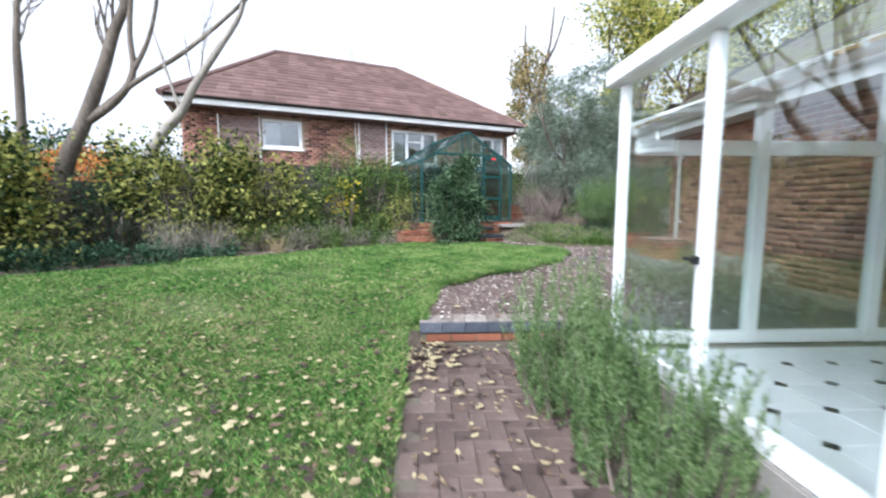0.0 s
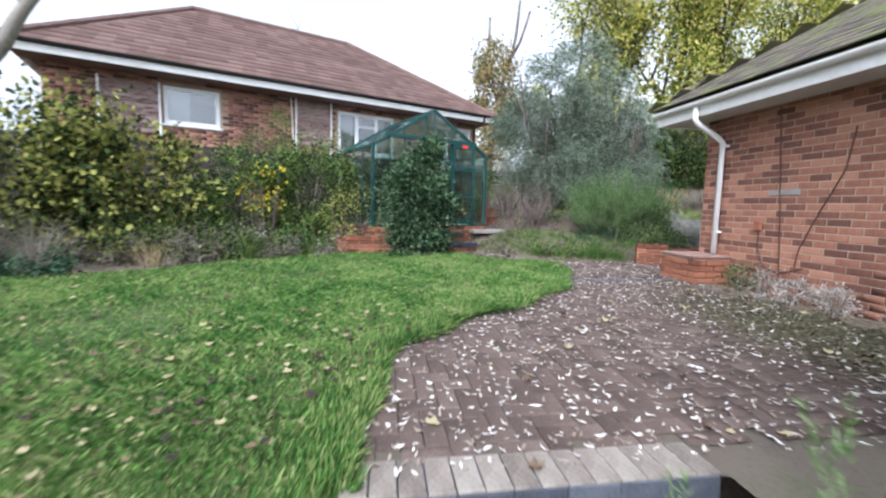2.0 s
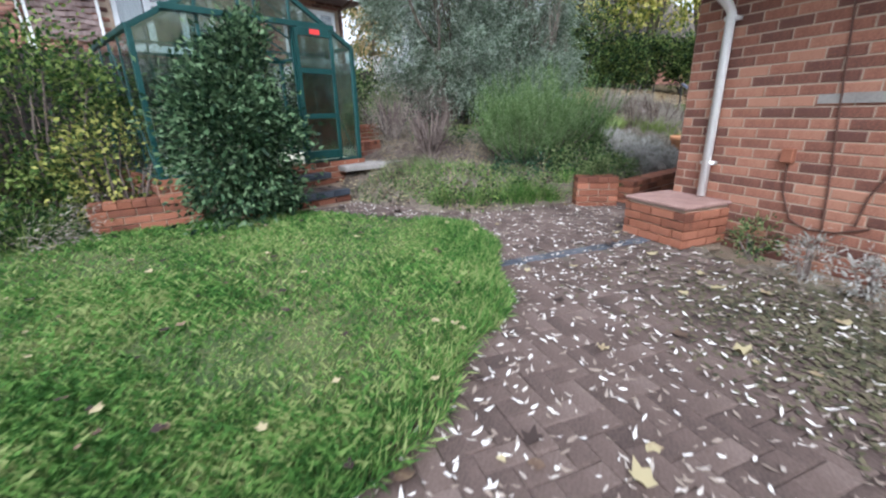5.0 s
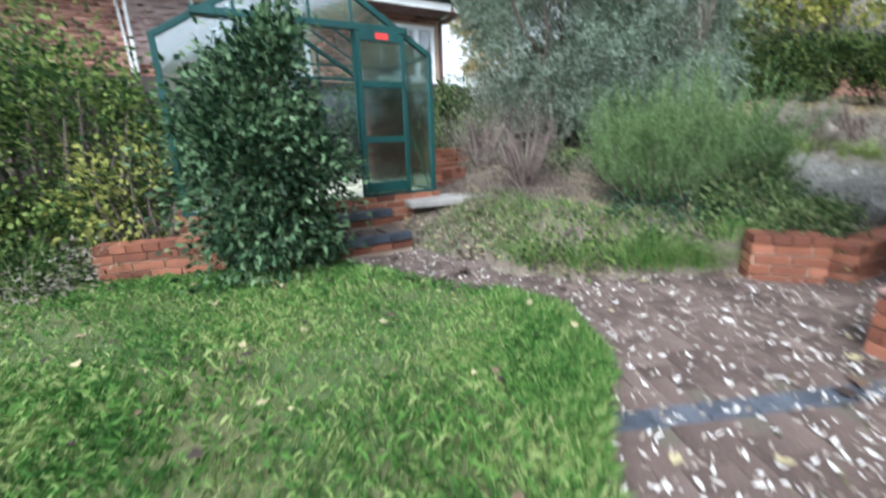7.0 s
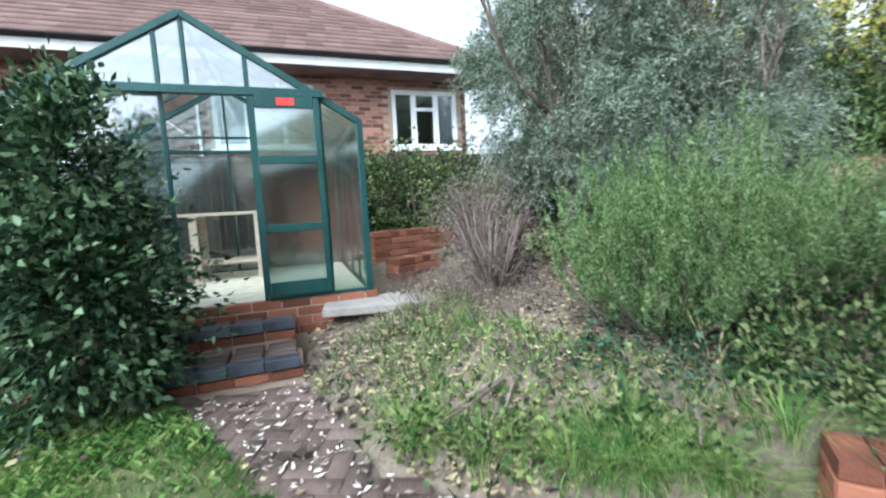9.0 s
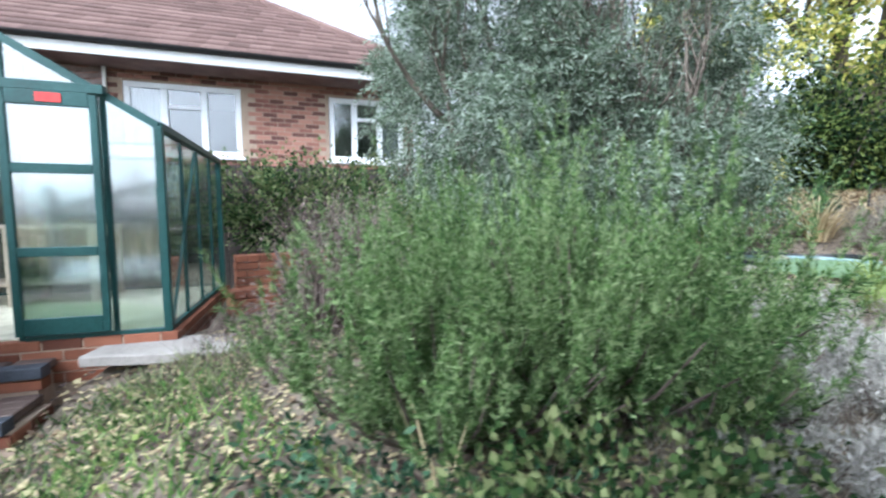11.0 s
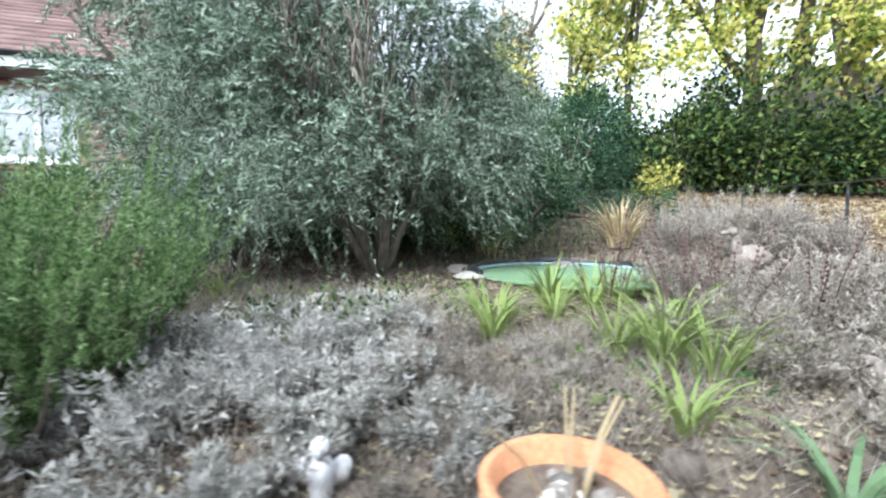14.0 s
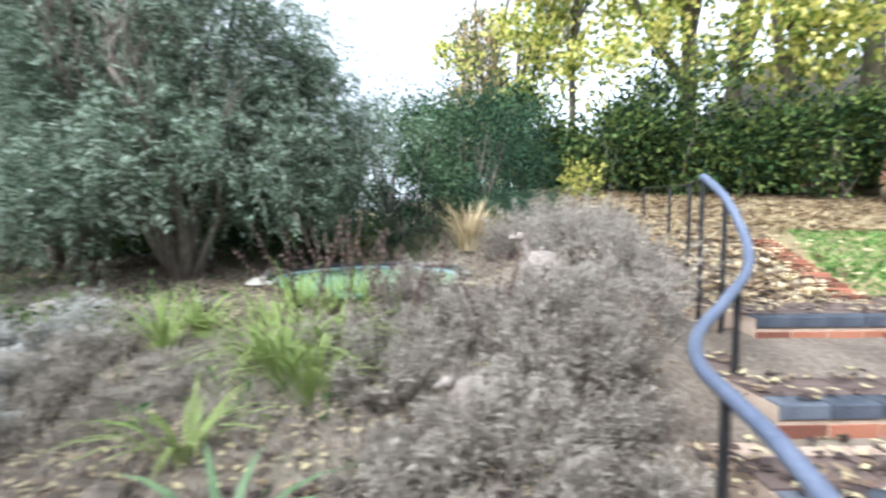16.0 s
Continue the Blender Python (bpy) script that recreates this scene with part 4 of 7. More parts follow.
def neighbour_roof():
    e = 4.09
    bm = bmesh.new()
    P = [(-1.68, 12.86, e), (9.5, 12.86, e), (9.5, 20.4, e), (-1.68, 20.4, e), (1.42, 16.7, 6.68), (5.93, 16.7, 6.68)]
    vs = [bm.verts.new(p) for p in P]
    for f in ((0, 1, 5, 4), (1, 2, 5), (2, 3, 4, 5), (3, 0, 4), (3, 2, 1, 0)):
        bm.faces.new([vs[i] for i in f])
    roof2 = part("roof", bm, M_TILE, nb, "brown concrete tile hipped roof")
    n_course = 17
    v = []
    for side_ in range(3):
        for c in range(n_course):
            t0, t1 = c / n_course, (c + 1.12) / n_course
            if side_ == 0:
                A, B, R0, R1 = Vector(P[0]), Vector(P[1]), Vector(P[4]), Vector(P[5])
            elif side_ == 1:
                A, B, R0, R1 = Vector(P[1]), Vector(P[2]), Vector(P[5]), Vector(P[5])
            else:
                A, B, R0, R1 = Vector(P[3]), Vector(P[0]), Vector(P[4]), Vector(P[4])
            nrm = (B - A).cross(R0 - A).normalized()
            t1 = min(t1, 1.0)
            a0, b0, a1, b1 = A.lerp(R0, t0), B.lerp(R1, t0), A.lerp(R0, t1), B.lerp(R1, t1)
            ax = (B - A).normalized()
            L0 = (b0 - a0).length
            n = max(1, int(L0 / 0.30))
            off = 0.5 * (c % 2)
            for k in range(-1, n + 1):
                s0, s1 = (k + off) * 0.30, (k + off + 1) * 0.30 - 0.006
                lo_in, hi_in = (a1 - a0).dot(ax), (b1 - a0).dot(ax)
                q0, q1 = max(s0, 0), min(s1, L0)
                r0, r1 = max(s0, lo_in), min(s1, hi_in)
                if q1 - q0 < 0.03 or r1 - r0 < 0.02:
                    continue
                up = (a1 - a0) - ax * lo_in
                lift0, lift1 = nrm * 0.034, nrm * 0.010
                c0, c1, c2, c3 = a0 + ax * q0 + lift0, a0 + ax * q1 + lift0, a0 + ax * r1 + up + lift1, a0 + ax * r0 + up + lift1
                v += [c0, c1, c2, c3, c0 - nrm * 0.034, c1 - nrm * 0.034, c1, c0]
    me = raw_mesh("roof_tile_field", np.array([tuple(q) for q in v]), len(v) // 4, 4)
    bm = bmesh.new()
    bm.from_mesh(me)
    bmesh.ops.remove_doubles(bm, verts=bm.verts[:], dist=0.0004)
    bm.to_mesh(me)
    bm.free()
    tagged(link("roof_tile_field", me, M_TILE, roof2), kind="stuff")
    for a, b in ((P[4], P[5]), (P[0], P[4]), (P[1], P[5])):
        a, b = Vector(a), Vector(b)
        n = int((b - a).length / 0.38)
        for k in range(n):
            p, q = a.lerp(b, k / n), a.lerp(b, (k + 1) / n)
            part("ridge_tile", tube([p + Vector((0, 0, 0.0)), q + Vector((0, 0, 0.02))], [0.095, 0.085], 8), M_TILE, roof2)


neighbour_roof()


def wavy_panel(x0, x1, z0, z1, y):
    t = thing("trellis_panel", "weathered wavy slatted panel fixed to the brick wall", "trellis", group="wavy wall panels")
    for x in (x0, x1):
        part("upright", boxes((x - 0.02, x + 0.02, y - 0.02, y + 0.02, z0 - 0.3, z1 + 0.05)), M_GUTTER, t)
    n = int((z1 - z0) / 0.085)
    for k in range(n):
        z = z0 + k * 0.085
        pts = [(x0 + 0.021 + (x1 - x0 - 0.042) * i / 14, y + 0.012 * (-1) ** (i // 2 + k), z + 0.012 * math.sin(i * 1.1 + k)) for i in range(15)]
        bm = bmesh.new()
        prev = None
        for p in pts:
            cur = bm.verts.new((p[0], p[1], p[2])), bm.verts.new((p[0], p[1], p[2] + 0.07))
            if prev:
                bm.faces.new((prev[0], cur[0], cur[1], prev[1]))
            prev = cur
        bm.normal_update()
        bmesh.ops.solidify(bm, geom=bm.faces[:], thickness=0.008)
        part("slat", bm, M_TRELLIS, t)


wavy_panel(-0.43, 0.62, 2.72, 3.74, NY - 0.06)
wavy_panel(3.5, 4.4, 2.7, 3.9, NY - 0.06)

# ---- fences ----


def fence(points, h, mat, label, board=0.14, bz=None):
    f = thing("fence", label, "fence", kind="structure")
    for a, b in zip(points, points[1:]):
        d = math.dist(a, b)
        n = max(1, int(d / board))
        yaw = math.degrees(math.atan2(b[1] - a[1], b[0] - a[0]))
        me = bpy.data.meshes.new("board")
        bm = boxes((-board / 2 + 0.003, board / 2 - 0.003, -0.01, 0.01, 0, h), bevel=0.003)
        bm.to_mesh(me)
        bm.free()
        me.materials.append(mat)
        for k in range(n):
            t = (k + 0.5) / n
            x, y = a[0] + (b[0] - a[0]) * t, a[1] + (b[1] - a[1]) * t
            z = float(ground_z(x, y)) if bz is None else bz
            link("board", me, None, f, m=pose(x, y, z - 0.02, 0, 0, yaw))
        for k in range(int(d / 1.8) + 1):
            t = min(1, k * 1.8 / d)
            x, y = a[0] + (b[0] - a[0]) * t, a[1] + (b[1] - a[1]) * t
            z = float(ground_z(x, y)) if bz is None else bz
            part("post", boxes((-0.05, 0.05, 0.015, 0.11, -0.1, h + 0.06)), mat, f, m=pose(x, y, z, 0, 0, yaw))


fence([(-1.6, 11.9), (10.6, 11.75)], 1.95, M_FENCE, "dark weathered boundary fence behind the shrubs", bz=0.4)
fence([(-9.5, 7.2), (-5.2, 9.9), (-1.6, 11.9)], 1.5, M_FENCE, "dark weathered boundary fence behind the shrubs", bz=0.3)

lattice = thing("lattice_panel", "small white diamond lattice trellis on the fence", "trellis")
for k in range(9):
    for s_ in (1, -1):
        x = 8.62 + 0.075 * k
        a, b = (x - 0.2 * s_, 1.85), (x + 0.2 * s_, 2.6)
        part("lath", beam((a[0], 11.69 + 0.01 * s_, a[1]), (b[0], 11.69 + 0.01 * s_, b[1]), 0.008, 0.02, up=(0, 1, 0)), M_SOFFIT, lattice)

# ---- greenhouse ----
GX0, GX1, GY0, GY1, GZ, GE, GR = 3.77, 6.23, 9.2, 11.2, 0.88, 2.30, 3.04
gm = (GX0 + GX1) / 2
gh = thing("greenhouse", "dark green aluminium greenhouse with open sliding door", "greenhouse", pose(0.05, -0.05, 0))
part("plinth", boxes((GX0 - 0.06, GX1 + 0.06, GY0 - 0.03, GY1 + 0.06, 0.2, GZ - 0.02)), M_MORTAR, gh)
part("floor", boxes((GX0 + 0.03, GX1 - 0.03, GY0 + 0.03, GY1 - 0.03, GZ - 0.018, GZ + 0.004)), M_GRAVEL, gh, "pale gravel floor")
brick_face(gh, Matrix.Translation((GX1 + 0.06, GY0 - 0.03, 0.585)) @ Matrix.Rotation(math.pi, 4, 'Z'), 2.58, 4, OR_FULL, OR_HALF, 0.006)
brick_face(gh, Matrix.Translation((GX1 + 0.06, GY1, 0.585)) @ Matrix.Rotation(-math.pi / 2, 4, 'Z'), 2.0, 4, OR_FULL, OR_HALF, 0.006)
brick_face(gh, Matrix.Translation((GX0 - 0.06, GY0, 0.585)) @ Matrix.Rotation(math.pi / 2, 4, 'Z'), 2.0, 4, OR_FULL, OR_HALF, 0.006)
B_ = 0.034


def bar(a, b, w=B_, name="glazing_bar", mat=None, label=""):
    return part(name, beam(a, b, w, w, 0.003), mat or M_GREEN, gh, label)


for x in (GX0, GX1):
    for y in (GY0, GY1):
        bar((x, y, GZ - 0.018), (x, y, GE), 0.05, "corner_post")
    bar((x, GY0, GE), (x, GY1, GE), 0.055, "eaves_rail")
    bar((x, GY0, GZ), (x, GY1, GZ), 0.045, "base_rail")
    for k in range(1, 4):
        y = GY0 + (GY1 - GY0) * k / 4
        bar((x, y, GZ), (x, y, GE), 0.024)
        bar((x, y, GE), (gm, y, GR), 0.024)
    bar((x, GY0 + 0.1, GZ + 0.05), (x, GY0 + 0.95, GE - 0.05), 0.02, "brace")
    for y in (GY0, GY1):
        bar((x, y, GE), (gm, y, GR), 0.05, "gable_rafter")
bar((gm, GY0, GR), (gm, GY1, GR), 0.05, "ridge_bar")
bar((GX0, GY1, GZ), (GX1, GY1, GZ), 0.045, "base_rail")
bar((GX0, GY0, GZ), (4.82, GY0, GZ), 0.045, "base_rail")
bar((5.42, GY0, GZ), (GX1, GY0, GZ), 0.045, "base_rail")
bar((GX0, GY1, GE), (GX1, GY1, GE), 0.04, "tie_bar")
for x in (4.38, 5.0, 5.62):
    t = GE + (GR - GE) * (1 - abs(x - gm) / (gm - GX0))
    bar((x, GY1, GZ), (x, GY1, t), 0.026)
for x in (4.38, 4.82, 5.40, 5.92):
    t = GE + (GR - GE) * (1 - abs(x - gm) / (gm - GX0))
    bar((x, GY0, GZ), (x, GY0, t - 0.02), 0.03)
bar((4.05, GY0 - 0.04, 2.50), (5.95, GY0 - 0.04, 2.50), 0.06, "door_track")
bar((gm, GY0, 2.5), (gm, GY0, GR), 0.026)
bar((GX0, GY0 + 0.9, GE), (GX1, GY0 + 0.9, GE), 0.022, "tie_bar")
door = part("sliding_door", join_bm(boxes((5.40, 5.44, GY0 - 0.075, GY0 - 0.045, 0.92, 2.46)), boxes((5.87, 5.91, GY0 - 0.075, GY0 - 0.045, 0.92, 2.46))), M_GREEN, gh, "green framed sliding door pushed open")
for z, h in ((2.38, 0.09), (1.96, 0.06), (1.43, 0.06), (0.92, 0.11)):
    part("rail", boxes((5.442, 5.868, GY0 - 0.075, GY0 - 0.045, z, z + h), bevel=0.003), M_GREEN, door)
part("sticker", boxes((5.60, 5.73, GY0 - 0.081, GY0 - 0.077, 2.40, 2.455)), M_RED, door, "small red label on the door head")
for z0_, z1_ in ((1.032, 1.428), (1.492, 1.958), (2.022, 2.378)):
    part("pane", boxes((5.442, 5.868, GY0 - 0.062, GY0 - 0.058, z0_, z1_)), M_GHGLASS, door).visible_shadow = False


def quad_pane(a, b, c, d):
    bm = bmesh.new()
    f = bm.faces.new([bm.verts.new(p) for p in (a, b, c, d)])
    bm.normal_update()
    bmesh.ops.solidify(bm, geom=[f], thickness=0.004)
    part("pane", bm, M_GHGLASS, gh).visible_shadow = False


for k in range(4):
    y0, y1 = GY0 + 0.5 * k + 0.014, GY0 + 0.5 * (k + 1) - 0.014
    for x in (GX0, GX1):
        for z0_, z1_ in ((GZ + 0.025, 1.58), (1.60, GE - 0.028)):
            quad_pane((x, y0, z0_), (x, y1, z0_), (x, y1, z1_), (x, y0, z1_))
        for t0, t1 in ((0.03, 0.49), (0.51, 0.97)):
            quad_pane((x + (gm - x) * t0, y0, GE + (GR - GE) * t0), (x + (gm - x) * t0, y1, GE + (GR - GE) * t0), (x + (gm - x) * t1, y1, GE + (GR - GE) * t1), (x + (gm - x) * t1, y0, GE + (GR - GE) * t1))


def gable_top(x):
    return GE + (GR - GE) * (1 - abs(x - gm) / (gm - GX0))


for y, cols in ((GY1, [GX0, 4.38, 5.0, 5.62, GX1]), (GY0, [GX0, 4.38, 4.82, gm, 5.40, 5.92, GX1])):
    for a, b in zip(cols, cols[1:]):
        low = 2.53 if (y == GY0 and 4.8 < a < 5.3) else GZ + 0.025
        a2, b2 = a + 0.018, b - 0.018
        quad_pane((a2, y, low), (b2, y, low), (b2, y, gable_top(b2) - 0.03), (a2, y, gable_top(a2) - 0.03))

bench = thing("potting_bench", "pale weathered wooden staging bench on the greenhouse gravel", "bench", pose(0.05, -0.05, 0))
for k in range(5):
    part("slat", boxes((4.0, 5.35, 10.45 + 0.115 * k, 10.55 + 0.115 * k, 1.57, 1.60), bevel=0.003), M_BENCH, bench)
for k in range(3):
    part("shelf_slat", boxes((4.06, 5.29, 10.50 + 0.16 * k, 10.62 + 0.16 * k, 1.06, 1.085), bevel=0.003), M_BENCH, bench)
for x in (4.02, 4.65, 5.26):
    for y in (10.46, 10.95):
        part("leg", boxes((x, x + 0.07, y, y + 0.06, GZ + 0.004, 1.568), bevel=0.003), M_BENCH, bench)
    part("bearer", boxes((x, x + 0.07, 10.522, 10.948, 1.50, 1.568)), M_BENCH, bench)

# ---- steps up to the greenhouse ----
gs = thing("greenhouse_steps", "two brick steps with blue engineering nosings", "steps", pose(0.08, 0.10, 0.015), kind="structure")
part("core", boxes((4.25, 5.60, 8.46, 8.84, 0.2, 0.505), (4.45, 5.53, 8.845, 9.16, 0.2, 0.67)), M_MORTAR, gs)
for y, x0, n, z in ((8.42, 4.2, 6, 0.505), (8.81, 4.42, 5, 0.675)):
    for k in range(n):
        link("nosing_brick", BL_FULL, None, gs, m=pose(x0 + 0.23 * (k + 1), y + 0.10, z, 0, 0, 180) @ Matrix.Diagonal((1.05, 1, 1.1, 1)))
        link("tread_brick", PAVER_H, None, gs, m=pose(x0 + 0.23 * k + 0.115, y + 0.16, z + 0.07))
        link("tread_brick", PAVER_H, None, gs, m=pose(x0 + 0.23 * k + 0.115, y + 0.26, z + 0.071))
        if y < 8.5:
            link("tread_brick", PAVER_H, None, gs, m=pose(x0 + 0.23 * k + 0.115, y + 0.36, z + 0.072))
brick_face(gs, Matrix.Translation((5.60, 8.45, 0.425)) @ Matrix.Rotation(math.pi, 4, 'Z'), 1.36, 1, OR_FULL, OR_HALF, 0.005)
brick_face(gs, Matrix.Translation((5.56, 8.835, 0.597)) @ Matrix.Rotation(math.pi, 4, 'Z'), 1.1, 1, OR_FULL, OR_HALF, 0.005)
brick_face(gs, Matrix.Translation((5.60, 8.84, 0.43)) @ Matrix.Rotation(-math.pi / 2, 4, 'Z'), 0.38, 1, OR_FULL, OR_HALF, 0.005)
slab = tagged(part("paving_slab", boxes((-0.5, 0.5, -0.21, 0.21, -0.02, 0.05), bevel=0.008), M_CONCRETE, m=pose(6.38, 9.0, float(ground_z(6.38, 9.0)) - 0.005, 0, 0, -10)), "grey concrete slab beside the greenhouse steps", "slab")


def garden_wall(name, label, a, b, z0_, courses, thick=0.21, coping=True, m_full=None, m_half=None):
    L = math.dist(a, b)
    yaw = math.degrees(math.atan2(b[1] - a[1], b[0] - a[0]))
    w = thing(name, label, "wall", pose(a[0], a[1], z0_, 0, 0, yaw), kind="structure")
    h = courses * 0.075
    part("core", boxes((0.01, L - 0.01, -thick + 0.01, -0.008, -0.25, h - 0.012)), M_MORTAR, w)
    brick_face(w, Matrix.Translation((L, -thick, 0)) @ Matrix.Rotation(math.pi, 4, 'Z'), L, courses, m_full or OR_FULL, m_half or OR_HALF, 0.004)
    brick_face(w, Matrix.Translation((0, 0, 0)), L, courses, m_full or OR_FULL, m_half or OR_HALF, 0.0)
    brick_face(w, Matrix.Translation((0.0, -thick + 0.01, 0)) @ Matrix.Rotation(math.pi / 2, 4, 'Z'), thick - 0.02, courses, OR_FULL, OR_HALF, 0.004)
    brick_face(w, Matrix.Translation((L, -0.01, 0)) @ Matrix.Rotation(-math.pi / 2, 4, 'Z'), thick - 0.02, courses, OR_FULL, OR_HALF, 0.004)
    if coping:
        n = max(1, round(L / 0.11))
        cm = brick_mesh("coping_brick", L / n - 0.008, thick, 0.06, M_ORANGE)
        for k in range(n):
            link("coping_brick", cm, None, w, m=pose(k * L / n, -thick, h, 0, 0, 0))
    return w


garden_wall("retaining_wall", "low red-brick retaining wall of the raised bed", (7.42, 6.43), (7.72, 6.08), 0.37, 4)
garden_wall("retaining_wall", "low red-brick retaining wall of the raised bed", (7.78, 6.06), (10.4, 5.78), 0.37, 3)
garden_wall("retaining_wall", "low red-brick retaining wall of the raised bed", (10.45, 5.78), (12.3, 5.54), 0.40, 3)
garden_wall("brick_pier", "low red-brick pier beside the greenhouse", (6.55, 9.72), (7.05, 9.95), 0.55, 6)
garden_wall("brick_wall", "low red-brick garden wall behind the greenhouse path", (6.5, 10.5), (8.0, 10.9), 0.55, 9)
garden_wall("bed_wall", "low dark brick edge below the shrubs", (3.2, 9.25), (4.1, 9.05), 0.36, 4)

# steps of the far path
fs = thing("path_steps", "flight of brick steps with blue nosings beside the handrail", "steps", pose(12.0, 4.86, 0, 0, 0, -14.5), kind="structure")
for k in range(4):
    y, z = 0.85 + 0.42 * k + (0.34 if k == 3 else 0), 0.42 + 0.155 * (k + 1) + (0.045 if k == 3 else 0)
    x0 = 0.5 + 0.285 * k + (0.2 if k == 3 else 0)
    part("core", boxes((x0, x0 + 1.8, y, y + (0.42, 0.42, 0.76, 2.2)[k], z - 0.3, z - 0.014)), M_MORTAR, fs)
    for j in range(8):
        link("nosing_brick", BL_FULL, None, fs, m=pose(x0 + 0.225 * (j + 1), y + 0.085, z - 0.068, 0, 0, 180))
        for q in range((2, 2, 6, 14)[k]):
            link("tread_paver", PAVER_H, None, fs, m=pose(x0 + 0.225 * j + 0.112, y + 0.145 + 0.102 * q, z - 0.002) @ Matrix.Diagonal((1.1, 1, 0.3, 1)))
    brick_face(fs, Matrix.Translation((x0 + 1.8, y, z - 0.16)) @ Matrix.Rotation(math.pi, 4, 'Z'), 1.8, 1, OR_FULL, OR_HALF, 0.006)
edge_ = thing("path_edging", "orange brick edging beside the far lawn", "edging", kind="structure")
for k in range(20):
    x, y = 14.75 + 0.085 * k, 6.45 + 0.115 * k
    link("edging_brick", OR_FULL, None, edge_, m=pose(x, y, float(ground_z(x, y)) - 0.02, 0, 0, -36))

# ---- plants ----
def clump_points(n, c, r, clumps, spread, hollow=0.45):
    """Points in uneven clumps spread through an ellipsoid, denser near its skin; also the outward direction."""
    d = unit(rng.normal(size=(clumps, 3)))
    rad = rng.uniform(hollow ** 3, 1, clumps) ** (1 / 3)
    cc = d * rad[:, None] * np.array(r)
    k = rng.integers(0, clumps, n)
    p = cc[k] + rng.normal(size=(n, 3)) * spread * rng.uniform(0.5, 1.2, clumps)[k][:, None]
    out = unit(p / np.array(r))
    return p + np.array(c), out


def stems(c, r, n, base_r, mat, parent, z0):
    bm = bmesh.new()
    rr = random.Random(int(c[0] * 100))
    for k in range(n):
        a, q = rr.uniform(0, 6.283), rr.uniform(0.3, 0.85)
        tip = Vector((c[0] + r[0] * q * math.cos(a), c[1] + r[1] * q * math.sin(a), c[2] + r[2] * rr.uniform(-0.2, 0.7)))
        base = Vector((c[0] + r[0] * 0.2 * math.cos(a), c[1] + r[1] * 0.2 * math.sin(a), z0 - 0.03))
        mid = base.lerp(tip, 0.5) + Vector((rr.uniform(-0.1, 0.1) * r[0], rr.uniform(-0.1, 0.1) * r[1], 0.1 * r[2]))
        tube([base, mid, tip], [base_r, base_r * 0.7, base_r * 0.3], 5, bm)
    tagged(part("woody_base", bm, mat, parent), kind="stuff")


def shrub(label, c, r, n, length, width, mat, clumps=60, spread=0.14, group="", cat="shrub", name="shrub", extra=None, droop=0.0, ns=14, bark=None):
    t = thing(name, label, cat, pose(0, 0, 0), group)
    z0 = float(ground_z(c[0], c[1]))
    p, out = clump_points(n, c, r, clumps, spread)
    ok = p[:, 2] > ground_z(p[:, 0], p[:, 1]) + 0.01
    p, out = p[ok], out[ok]
    out = out + np.array([0, 0, -droop])
    link("foliage", leaves("foliage", p, out, length, width), mat, t)
    if extra:
        m2, frac = extra
        k = rng.uniform(size=len(p)) < frac
        link("blooms", leaves("blooms", p[k] + rng.normal(size=(k.sum(), 3)) * 0.03, out[k], length, width), m2, t)
    stems(c, r, ns, 0.014 + 0.008 * r[2], bark or M_TWIG, t, z0)
    return t


